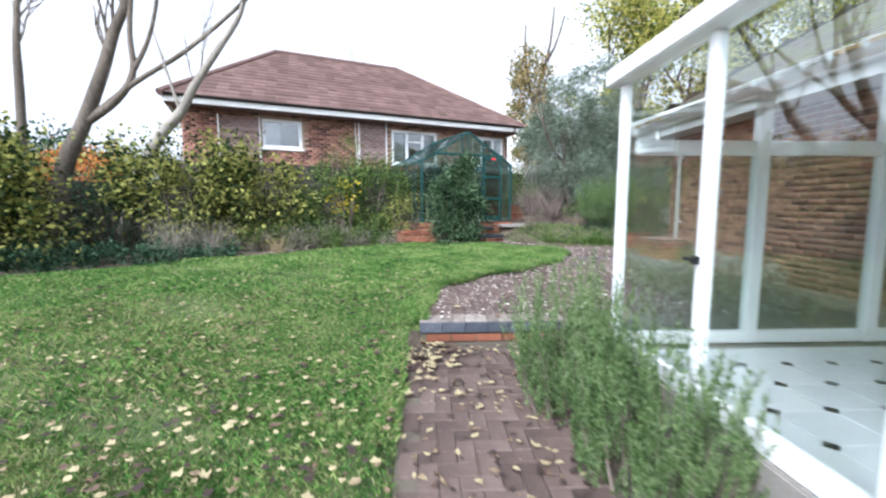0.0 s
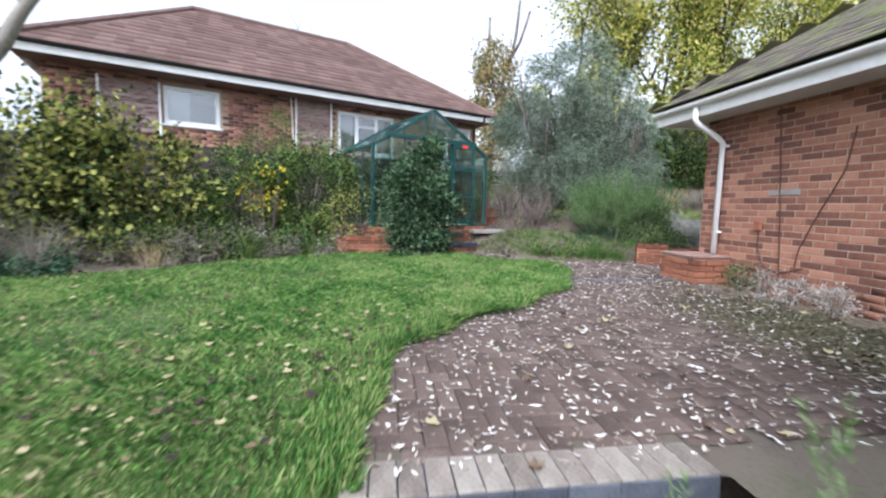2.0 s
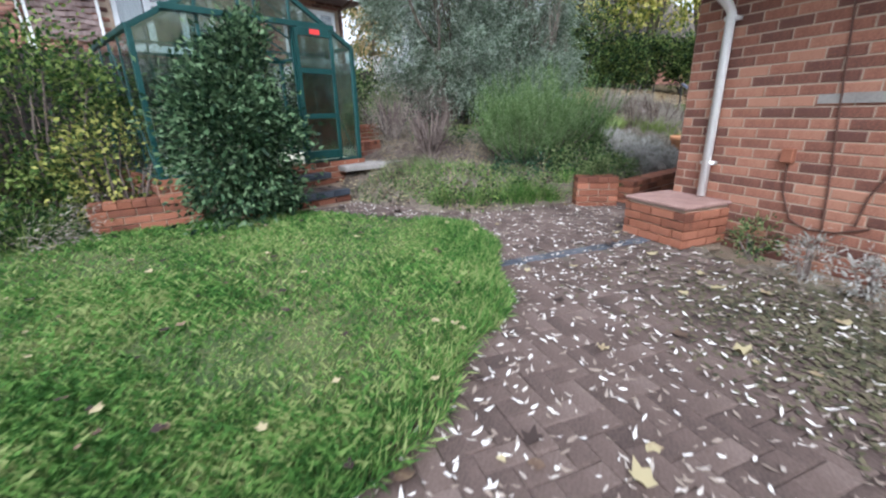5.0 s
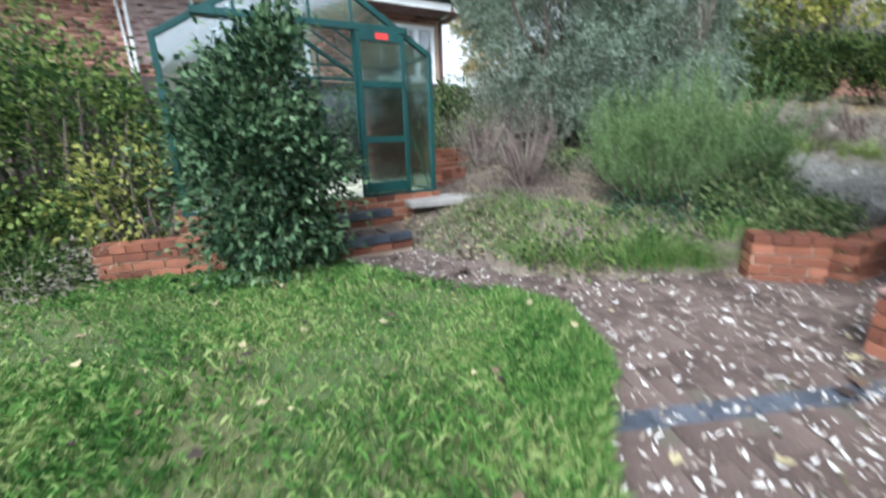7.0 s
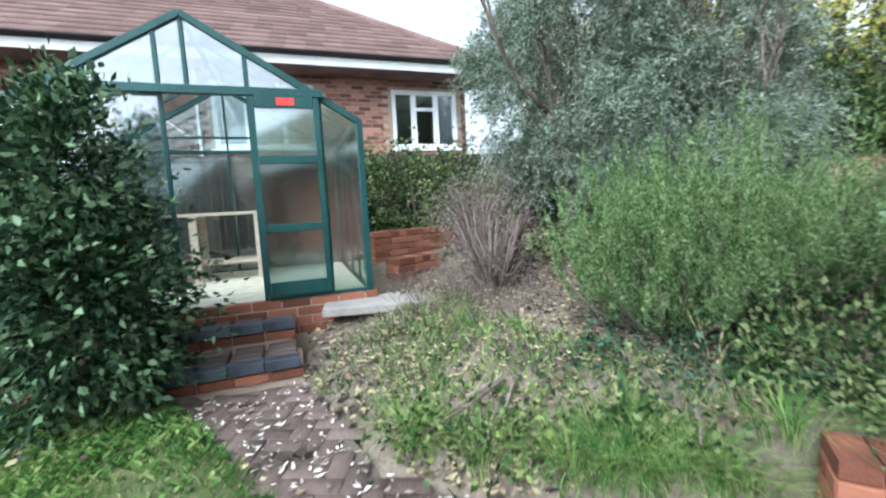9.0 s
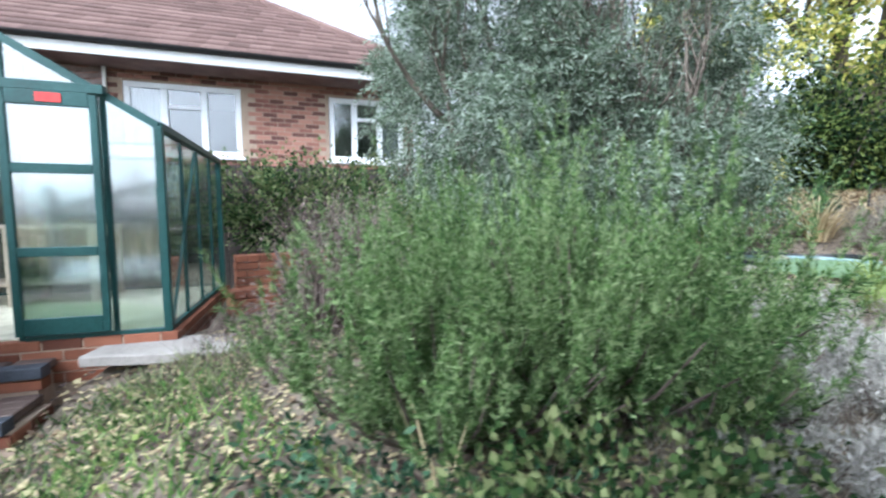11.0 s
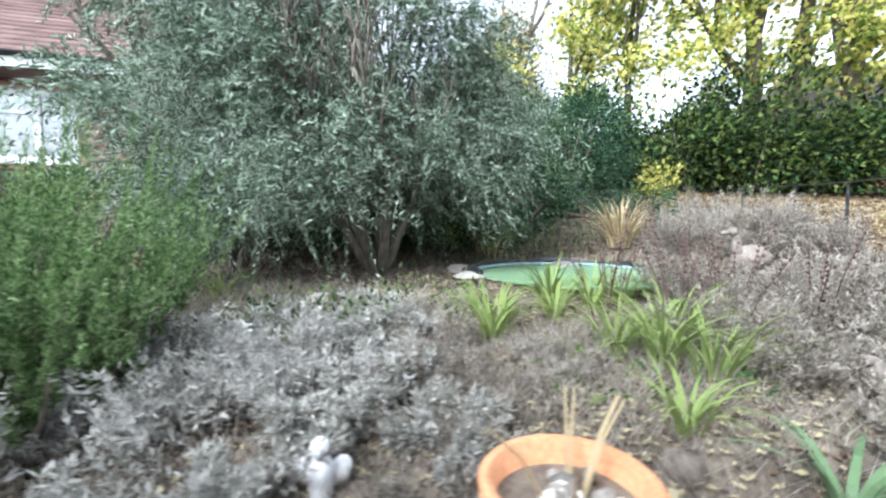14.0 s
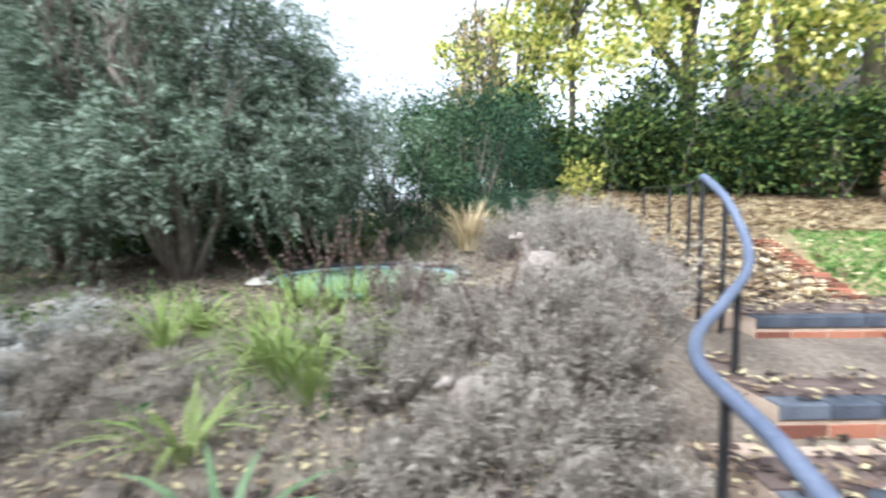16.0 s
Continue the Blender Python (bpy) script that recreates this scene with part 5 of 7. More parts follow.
def spiky(label, c, r, sprays, needles, h, mat, group="", cat="shrub", name="shrub", nl=0.022, nw=0.0035, spread_out=0.5, stem_mat=None, z0=None, foot=0.72, bare=0.12, per=24):
    """A bush of upright sprays, each a thin stem set with needles."""
    t = thing(name, label, cat, pose(0, 0, 0), group)
    plumes = max(8, sprays // per)
    k = rng.integers(0, plumes, sprays)
    a, q = rng.uniform(0, 6.283, plumes)[k], np.sqrt(rng.uniform(0, 1, plumes))[k]
    loose = rng.normal(size=(sprays, 2)) * 0.05 * (r[0] / 0.6)
    bx, by = c[0] + r[0] * foot * q * np.cos(a) + loose[:, 0], c[1] + r[1] * foot * q * np.sin(a) + loose[:, 1]
    gz = ground_z(bx, by) if z0 is None else np.full(sprays, z0)
    lean = np.column_stack([np.cos(a) * q * spread_out, np.sin(a) * q * spread_out, np.ones(sprays)]) + (rng.normal(size=(plumes, 3)) * 0.16)[k] + rng.normal(size=(sprays, 3)) * 0.09
    lean = unit(lean)
    H = h * (1.0 - 0.40 * q ** 2) * rng.uniform(0.72, 1.14, plumes)[k] * rng.uniform(0.5, 1.05, sprays)
    s = rng.uniform(bare, 1, (sprays, needles)) ** 0.8
    curve = (s * s * 0.10)[..., None] * np.column_stack([np.cos(a), np.sin(a), np.zeros(sprays)])[:, None, :]
    p = np.stack([bx, by, gz], -1)[:, None, :] + lean[:, None, :] * (s * H[:, None])[..., None] + curve * H[:, None, None]
    d = lean[:, None, :] * 0.7 + rng.normal(size=(sprays, needles, 3)) * 0.55
    p, d = p.reshape(-1, 3), d.reshape(-1, 3)
    link("foliage", leaves("foliage", p, d, nl, nw, 0.3), mat, t)
    # stems as slim three-sided blades
    base = np.stack([bx, by, gz - 0.02], -1)
    tip = base + lean * H[:, None] * 0.97 + curve[:, -1, :] * 0
    sd = unit(np.cross(lean, rng.normal(size=(sprays, 3)))) * 0.0025
    v = np.empty((sprays, 4, 3))
    v[:, 0], v[:, 1], v[:, 2], v[:, 3] = base - sd, base + sd, tip + sd * 0.3, tip - sd * 0.3
    tagged(link("woody_base", raw_mesh("woody_base", v.reshape(-1, 3), sprays, 4), stem_mat or M_TWIG, t), kind="stuff")
    return t


def rosemary(label, c, r, branches, shoots, needles, top, nl=0.031, nw=0.0052, spread=0.55, foot=0.35, z0=None):
    """Branches that fan out of one base, each carrying upright shoots set all round with needles."""
    t = thing("rosemary_bush", label, "shrub", pose(0, 0, 0), "rosemary bushes")
    a, q = rng.uniform(0, 6.283, branches), np.sqrt(rng.uniform(0, 1, branches))
    h = np.column_stack([np.cos(a), np.sin(a), np.zeros(branches)])
    base = np.array([c[0], c[1], 0.0]) + h * np.array([r[0], r[1], 0]) * (foot * q)[:, None]
    base[:, 2] = ground_z(base[:, 0], base[:, 1]) if z0 is None else z0
    H = (top - base[:, 2]) * (1 - 0.42 * q ** 2) * rng.uniform(0.44, 0.64, branches)
    reach = h * np.array([r[0], r[1], 0]) * ((1 - foot) * q * spread / 0.55)[:, None]
    k = np.repeat(np.arange(branches), shoots)
    n = len(k)
    s0 = np.where(np.arange(n) % shoots < 2, 1.0, rng.uniform(0.02, 0.85, n))
    up = np.array([0, 0, 1.0])
    root = base[k] + reach[k] * (s0 * (1.5 - 0.5 * s0))[:, None] + up * (H[k] * s0 ** 1.15)[:, None] + rng.normal(size=(n, 3)) * np.array([0.03, 0.03, 0.02])
    d = unit(reach[k] * rng.uniform(0.2, 0.75, n)[:, None] + up * 0.8 + rng.normal(size=(n, 3)) * 0.17)
    L = (top - base[k][:, 2]) * np.where(s0 == 1.0, rng.uniform(0.2, 0.38, n), rng.uniform(0.1, 0.22, n))
    s = rng.uniform(0.0, 1, (n, needles))
    side_ = unit(rng.normal(size=(n * needles, 3))).reshape(n, needles, 3)
    bend = np.array([0, 0, 0.16]) * (s * s)[..., None] * L[:, None, None]
    p = root[:, None] + d[:, None] * (s * L[:, None])[..., None] + bend
    nd = d[:, None] * 0.62 + side_ * (0.75 - 0.45 * s ** 3)[..., None]
    link("foliage", leaves("foliage", p.reshape(-1, 3), nd.reshape(-1, 3), nl, nw, 0.12), M_ROSEMARY, t)
    wood = bmesh.new()
    for i in range(branches):
        b = Vector(base[i] - up * 0.03)
        e = Vector(base[i] + reach[i] + up * H[i])
        m = b.lerp(e, 0.5) + Vector(reach[i]) * 0.14
        tube([b, m, e], [0.011, 0.007, 0.003], 4, wood)
    tagged(part("woody_base", wood, M_TWIG, t), kind="stuff")
    return t


def blade_tuft(label, c, n, h, w, mat, name="plant", cat="plant", flop=0.7, rad=0.08, group="", z=None):
    """Strap leaves that arch out of one crown."""
    t = thing(name, label, cat, pose(c[0], c[1], float(ground_z(c[0], c[1])) if z is None else z), group)
    bm = bmesh.new()
    rr = random.Random(int(c[0] * 977 + c[1] * 31))
    for k in range(n):
        a = rr.uniform(0, 6.283)
        d = Vector((math.cos(a), math.sin(a), 0))
        sd = Vector((-d.y, d.x, 0))
        L, fl = h * rr.uniform(0.55, 1.2), flop * rr.uniform(0.3, 1.3)
        b0 = d * rad * rr.uniform(0, 1) + Vector((0, 0, -0.01))
        prev = None
        for i in range(6):
            s = i / 5
            p = b0 + d * L * fl * s * s * 0.8 + d * L * 0.18 * s + Vector((0, 0, L * (s - 0.45 * fl * s * s * s)))
            ww = w * (1 - s) ** 0.6 * (0.6 + 0.4 * s) if i < 5 else 0.0005
            cur = bm.verts.new(p - sd * ww), bm.verts.new(p + sd * ww)
            if prev:
                bm.faces.new((prev[0], prev[1], cur[1], cur[0]))
            prev = cur
        if name == "iris_plant":
            part("leaf", bm, mat, t)
            bm = bmesh.new()
    if name == "iris_plant":
        bm.free()
    else:
        tagged(part("leaf_tuft", bm, mat, t), kind="stuff")
    return t


def grow(start, direction, length, radius, depth, rr, bm, tips, spread=0.6, up=0.15, segs=4, shrink=0.68):
    p, d = Vector(start), Vector(direction).normalized()
    pts, rad = [p.copy()], [radius]
    for k in range(segs):
        d = (d + Vector((rr.uniform(-1, 1), rr.uniform(-1, 1), rr.uniform(-0.6, 1))) * 0.16 + Vector((0, 0, up * 0.3))).normalized()
        p = p + d * length / segs
        pts.append(p.copy())
        rad.append(radius * (1 - 0.45 * (k + 1) / segs))
    tube(pts, rad, 8 if radius > 0.06 else 5, bm)
    if depth == 0:
        tips.append((p.copy(), d.copy()))
        return
    for k in range(3 if depth > 1 else 4):
        q = pts[-1 - (k % 3)] if k else pts[-1]
        nd = (d + Vector((rr.uniform(-1, 1), rr.uniform(-1, 1), rr.uniform(-0.3, 0.9))) * spread).normalized()
        grow(q, nd, length * shrink * rr.uniform(0.75, 1.15), radius * 0.52, depth - 1, rr, bm, tips, spread, up, segs, shrink)
    tips.append((p.copy(), d.copy()))


def fill_crown(t, c, r, n, ll, lw, mat, clumps, spread):
    p, out = clump_points(n, c, r, clumps, spread, 0.3)
    p = p[p[:, 2] > ground_z(p[:, 0], p[:, 1]) + 0.15]
    link("crown", leaves("crown", p, unit(p - np.array(c)) + np.array([0, 0, -0.3]), ll, lw), mat, t)


def tree(label, base, lean, length, radius, depth, bark, leaf=None, n=0, ll=0.07, lw=0.03, cspread=0.3, seed=1, name="tree", spread=0.6, limbs=None, crown_name="crown", group="", droop=0.2, keep=None):
    t = thing(name, label, "tree", pose(0, 0, 0), group)
    rr = random.Random(seed)
    bm = bmesh.new()
    tips = []
    for dvec, ln, rd in (limbs or [(lean, length, radius)]):
        grow(base, dvec, ln, rd, depth, rr, bm, tips, spread)
    part("trunk", bm, bark, t, smooth=True)
    if leaf:
        tp = np.array([tuple(q[0]) for q in tips])
        k = rng.integers(0, len(tp), n)
        p = tp[k] + rng.normal(size=(n, 3)) * cspread
        p = p[p[:, 2] > ground_z(p[:, 0], p[:, 1]) + 0.3]
        if keep:
            p = p[keep(p)]
        out = unit(p - tp.mean(0)) + np.array([0, 0, -droop])
        link(crown_name, leaves(crown_name, p, out, ll, lw), leaf, t)
    return t


# shrubs along the back of the lawn
Y = "yellow-green leafy shrub along the garden boundary"
shrub(Y, (-0.95, 9.55, 1.62), (1.12, 0.75, 1.05), 7000, 0.095, 0.062, M_HEDGE, 30, 0.24, "boundary shrubs")
shrub(Y, (0.3, 9.75, 1.32), (1.0, 0.7, 1.0), 6200, 0.09, 0.058, M_HEDGE, 26, 0.23, "boundary shrubs")
shrub(Y, (-3.75, 8.7, 1.2), (1.2, 0.9, 1.2), 7400, 0.095, 0.062, M_HEDGE, 30, 0.26, "boundary shrubs")
shrub("tall yellowing shrub beside the bare tree", (-4.75, 9.8, 1.95), (1.2, 0.8, 1.85), 8500, 0.09, 0.06, M_HEDGE, 70, 0.25, "boundary shrubs")
shrub("dark bare-stemmed undergrowth before the fence", (-2.1, 9.9, 1.1), (1.0, 0.5, 0.85), 3800, 0.06, 0.03, M_DARKLEAF, 46, 0.16, ns=40, bark=M_BARK)
shrub("dark green leafy shrub below the fence", (1.75, 10.0, 1.2), (0.8, 0.6, 0.95), 9000, 0.06, 0.035, M_GREENLEAF, 50, 0.14, "boundary shrubs")
shrub("dense green shrub with a few yellow leaves", (2.95, 10.1, 1.45), (0.85, 0.6, 1.15), 11000, 0.06, 0.035, M_GREENLEAF, 36, 0.19, "boundary shrubs")
shrub("tall feathery green shrub against the brick wall", (2.45, 11.3, 2.2), (0.45, 0.4, 0.95), 5000, 0.05, 0.02, M_GREENLEAF, 40, 0.14, "boundary shrubs")
shrub("small shrub with bright yellow leaves", (2.1, 9.5, 1.5), (0.33, 0.25, 0.42), 170, 0.08, 0.05, M_YELLOWLEAF, 14, 0.12)
shrub("low sprawling yellow-green shrub at the lawn edge", (3.5, 9.4, 0.95), (0.5, 0.35, 0.55), 1500, 0.055, 0.032, M_HEDGE, 20, 0.14)
shrub("brown dead undergrowth below the boundary shrubs", (1.2, 9.0, 0.55), (2.4, 0.3, 0.28), 6000, 0.05, 0.012, M_DRYLAV, 60, 0.1, ns=50)
blade_tuft("clump of dry pale grass below the shrubs", (0.6, 8.75), 110, 0.45, 0.005, M_DRYGRASS, "grass_clump", "grass", 0.8, 0.25)
blade_tuft("tuft of long green grass below the shrubs", (2.7, 9.05), 120, 0.45, 0.006, M_IRIS, "grass_clump", "grass", 0.9, 0.22)
shrub("dark undergrowth of twiggy shrubs under the boundary", (0.6, 9.2, 0.6), (2.2, 0.35, 0.3), 7000, 0.06, 0.03, M_GREENLEAF, 60, 0.12, ns=30)
shrub("low bluish-green ground cover along the lawn", (-2.3, 8.1, 0.45), (2.3, 0.45, 0.2), 9000, 0.06, 0.03, M_DARKLEAF, 70, 0.1, ns=8)
shrub("low straggling green growth at the lawn edge", (2.2, 9.15, 0.5), (1.3, 0.25, 0.22), 5000, 0.05, 0.022, M_IVY, 50, 0.08, ns=10)
blade_tuft("clump of dry pale grass below the shrubs", (-1.05, 8.45), 260, 0.8, 0.005, M_DRYLAV, "grass_clump", "grass", 0.45, 0.34)
blade_tuft("clump of dry pale grass below the shrubs", (-0.5, 8.6), 200, 0.7, 0.005, M_DRYLAV, "grass_clump", "grass", 0.6, 0.22)
blade_tuft("tuft of long green grass below the shrubs", (1.75, 8.85), 120, 0.5, 0.007, M_IRIS, "grass_clump", "grass", 0.8, 0.2)
shrub("dark glossy evergreen shrub in front of the greenhouse", (4.42, 8.55, 1.22), (0.60, 0.48, 0.86), 12500, 0.066, 0.032, M_EVERGREEN, 54, 0.15, ns=3, bark=M_IVYBARK, name="evergreen_shrub")
shrub("dark glossy evergreen shrub in front of the greenhouse", (4.55, 8.5, 1.85), (0.30, 0.28, 0.48), 4500, 0.06, 0.03, M_EVERGREEN, 40, 0.1, ns=2, bark=M_IVYBARK, name="evergreen_shrub")
shrub("ivy-covered growth along the fence top", (7.6, 11.55, 1.75), (1.6, 0.3, 0.75), 9000, 0.06, 0.04, M_IVY, 70, 0.14, ns=20)
shrub("brown twiggy dead shrub beside the brick wall", (7.75, 10.2, 1.4), (0.5, 0.4, 0.6), 4200, 0.04, 0.008, M_DRYLAV, 40, 0.14, ns=60)
shrub("brown twiggy dead shrub beside the slab", (7.3, 8.75, 1.1), (0.4, 0.4, 0.62), 4200, 0.045, 0.007, M_TWIG, 40, 0.12, ns=130)

# rosemary
R_ = "large upright rosemary bush with grey-green needles"
rosemary(R_, (8.48, 7.5), (0.86, 0.82), 95, 14, 120, 2.2, foot=0.3, spread=0.7)
rosemary(R_, (7.8, 7.42), (0.66, 0.6), 72, 13, 120, 1.9, foot=0.3, spread=0.66)
rosemary(R_, (8.85, 7.15), (0.4, 0.5), 40, 12, 110, 1.72, foot=0.3)
rx, ry = from_uv(-4.45, 3.5)
rosemary("upright rosemary bush beside the conservatory", (rx, ry), (0.42, 0.5), 64, 10, 100, 1.06, 0.027, 0.0042, 0.5, 0.7, 0.02)
rx, ry = from_uv(-5.2, 3.42)
rosemary("upright rosemary bush beside the conservatory", (rx, ry), (0.38, 0.44), 46, 9, 100, 0.8, 0.027, 0.0042, 0.5, 0.7, 0.0)

# ivy and grass in front of the rosemary
shrub("low ivy and weeds at the path edge", (6.8, 7.45, 0.53), (0.75, 0.65, 0.07), 2200, 0.038, 0.026, M_GREENLEAF, 26, 0.12, ns=6)
shrub("low ivy and weeds at the path edge", (7.35, 6.9, 0.58), (0.45, 0.35, 0.08), 900, 0.04, 0.028, M_IVY, 18, 0.08, ns=6)
shrub("low ivy and weeds at the path edge", (6.3, 7.95, 0.51), (0.4, 0.45, 0.07), 700, 0.04, 0.028, M_IVY, 14, 0.08, ns=6)
for k, (x, y) in enumerate(((6.7, 6.9), (6.95, 6.75), (7.2, 6.62), (6.4, 7.15), (6.85, 6.85), (7.1, 6.72), (6.15, 7.4), (7.3, 6.58), (7.45, 6.55), (7.0, 6.9))):
    blade_tuft("tuft of bright green grass at the path edge", (x, y), 130, 0.2 + 0.14 * (x * 7.7 % 1), 0.004, M_GRASS, "grass_clump", "grass", 1.0, 0.16, "grass tufts")
blade_tuft("withered yellow iris leaves", (7.62, 6.98), 6, 0.42, 0.01, M_DRYGRASS, "iris_plant", "plant", 0.5, 0.05)
shrub("trailing green plant over the brick edge", (7.9, 6.25, 0.74), (0.5, 0.26, 0.16), 3600, 0.035, 0.018, M_IVY, 44, 0.07, ns=8)

shrub("low ivy and weeds at the path edge", (8.1, 6.72, 0.82), (0.6, 0.35, 0.14), 3200, 0.04, 0.026, M_IVY, 34, 0.09, ns=8)
# dark leaves added to stand for the shade at the rosemary's base
shrub("dark leaves added as shade under the rosemary", (7.7, 7.15, 0.72), (0.75, 0.5, 0.16), 4200, 0.045, 0.02, M_DARKLEAF, 50, 0.09, ns=8)
shrub("dark evergreen shrub behind the pond", (11.9, 11.0, 1.85), (1.2, 0.5, 0.6), 6500, 0.06, 0.025, M_DARKLEAF, 50, 0.14, ns=10)
shrub("dark evergreen shrub behind the pond", (13.3, 11.7, 2.1), (0.9, 0.5, 0.65), 5500, 0.06, 0.025, M_DARKLEAF, 44, 0.14, ns=10)
shrub("weedy undergrowth behind the pond", (11.0, 10.0, 1.55), (1.4, 0.5, 0.12), 3200, 0.05, 0.018, M_GREENLEAF, 50, 0.1, ns=6)

# lavender beds
LV = "grey woody lavender clump in the raised bed"
for x, y, r, h in ((9.05, 6.3, 0.42, 0.36), (9.5, 6.75, 0.5, 0.40), (9.3, 7.3, 0.45, 0.38), (9.9, 7.2, 0.4, 0.34), (9.55, 6.2, 0.34, 0.28), (10.2, 7.65, 0.35, 0.3), (10.15, 7.0, 0.3, 0.26), (8.7, 6.2, 0.3, 0.3), (10.35, 6.62, 0.22, 0.2), (9.62, 6.5, 0.2, 0.2), (9.0, 6.85, 0.38, 0.36), (8.85, 6.5, 0.3, 0.32), (9.1, 7.6, 0.4, 0.34), (9.3, 6.02, 0.28, 0.24), (9.95, 6.2, 0.24, 0.2), (10.0, 6.85, 0.3, 0.26), (9.75, 7.6, 0.36, 0.3)):
    spiky(LV, (x, y), (r, r), 330, 24, h * 0.92, M_LAVENDER, "lavender clumps", nl=0.034, nw=0.009, spread_out=0.8, name="lavender")
for x, y, r, h in ((10.3, 6.95, 0.34, 0.22), (10.55, 7.2, 0.34, 0.22), (10.3, 6.5, 0.24, 0.18), (10.62, 6.72, 0.3, 0.18), (10.65, 7.75, 0.32, 0.2), (11.0, 7.0, 0.26, 0.17), (10.15, 7.45, 0.3, 0.22), (9.75, 6.15, 0.25, 0.2)):
    spiky("sparse pale dry stalks of a dead lavender", (x, y), (r, r), 240, 14, h, M_DRYLAV, "dead lavender", nl=0.03, nw=0.006, spread_out=0.7, name="lavender")
DL = "faded brown lavender clump in the raised bed"
for x, y, r, h in ((11.9, 6.8, 0.4, 0.36), (12.55, 6.95, 0.55, 0.5), (12.75, 6.6, 0.45, 0.46), (12.2, 6.15, 0.35, 0.24), (12.2, 7.45, 0.45, 0.45), (13.05, 7.05, 0.38, 0.3), (13.75, 7.95, 0.45, 0.45), (11.85, 6.02, 0.3, 0.2), (12.6, 6.3, 0.35, 0.36), (13.45, 7.2, 0.4, 0.5), (13.9, 8.2, 0.45, 0.5), (13.6, 8.5, 0.6, 0.5), (14.1, 8.9, 0.6, 0.5), (13.0, 6.75, 0.4, 0.42)):
    spiky(DL, (x, y), (r, r), 400, 22, h, M_DRYLAV, "faded lavender", nl=0.032, nw=0.0085, spread_out=0.75, name="lavender")

# irises and tufts round the pond
for x, y, n, h in ((11.45, 6.85, 34, 0.5), (11.62, 6.98, 28, 0.46), (11.33, 7.02, 26, 0.42), (11.55, 6.68, 24, 0.42), (10.82, 7.38, 28, 0.4), (10.95, 7.58, 22, 0.36), (11.17, 6.45, 20, 0.28), (12.0, 7.22, 22, 0.38), (12.12, 7.5, 20, 0.36),
                   (11.3, 7.55, 20, 0.36), (11.6, 7.6, 22, 0.38), (11.9, 7.7, 20, 0.36), (12.3, 7.85, 18, 0.34), (11.45, 7.85, 22, 0.4), (11.8, 7.9, 20, 0.36), (8.7, 9.3, 22, 0.35), (9.2, 8.8, 20, 0.32)):
    blade_tuft("clump of bright green iris leaves", (x, y), int(n * 1.6), h * 0.9, 0.012, M_IRIS, "iris_plant", "plant", 1.0, 0.08, "iris clumps")
blade_tuft("low rosette of broad dark green leaves", (11.36, 6.08), 16, 0.32, 0.022, M_EVERGREEN, "iris_plant", "plant", 1.15, 0.04)


def seed_stalks(label, spots, seed):
    """Thin dark stalks set with small dry seed heads."""
    rr = random.Random(seed)
    for x, y, n in spots:
        z = float(ground_z(x, y))
        t = thing("seed_stalks", label, "plant", pose(x, y, z), "dry seed stalks")
        for k in range(n):
            a, L, o = rr.uniform(0, 6.283), rr.uniform(0.4, 0.72), rr.uniform(0.08, 0.3)
            d = Vector((math.cos(a), math.sin(a), 0))
            pts = [d * 0.04 + Vector((0, 0, -0.02)), d * (0.05 + o * 0.4) + Vector((0, 0, L * 0.55)), d * (0.05 + o) + Vector((0, 0, L))]
            bm = tube(pts, [0.004, 0.0035, 0.002], 4)
            for i in range(9):
                s = 0.45 + 0.06 * i
                p = pts[1].lerp(pts[2], (s - 0.45) / 0.55)
                bmesh.ops.create_icosphere(bm, subdivisions=1, radius=rr.uniform(0.006, 0.011), matrix=Matrix.Translation(p + Vector((rr.uniform(-0.012, 0.012), rr.uniform(-0.012, 0.012), 0))))
            part("stalk", bm, M_SEED, t)


seed_stalks("thin dark upright stalks with dry seed heads", ((11.75, 7.05, 7), (11.95, 6.95, 6), (11.5, 7.35, 6), (12.15, 7.15, 5), (11.7, 7.5, 5), (12.4, 6.85, 5)), 14)
blade_tuft("straw-coloured flax tuft behind the pond", (13.15, 9.25), 170, 0.62, 0.012, M_DRYGRASS, "flax_plant", "plant", 0.85, 0.15)
blade_tuft("rusty dry fern tuft behind the pond", (11.9, 10.0), 120, 0.45, 0.008, M_DRYGRASS, "fern", "plant", 0.7, 0.2)
shrub("low green cushion shrub behind the flax", (14.2, 10.2, 1.85), (0.7, 0.5, 0.22), 5000, 0.035, 0.012, M_DARKLEAF, 50, 0.07, ns=6)
shrub("weedy green ground cover under the olive", (8.6, 9.2, 1.0), (1.0, 0.9, 0.12), 6000, 0.05, 0.03, M_IVY, 70, 0.08, ns=6)
shrub("weedy green ground cover under the olive", (10.2, 8.0, 1.05), (0.8, 0.5, 0.08), 1800, 0.045, 0.02, M_IVY, 50, 0.08, ns=6)

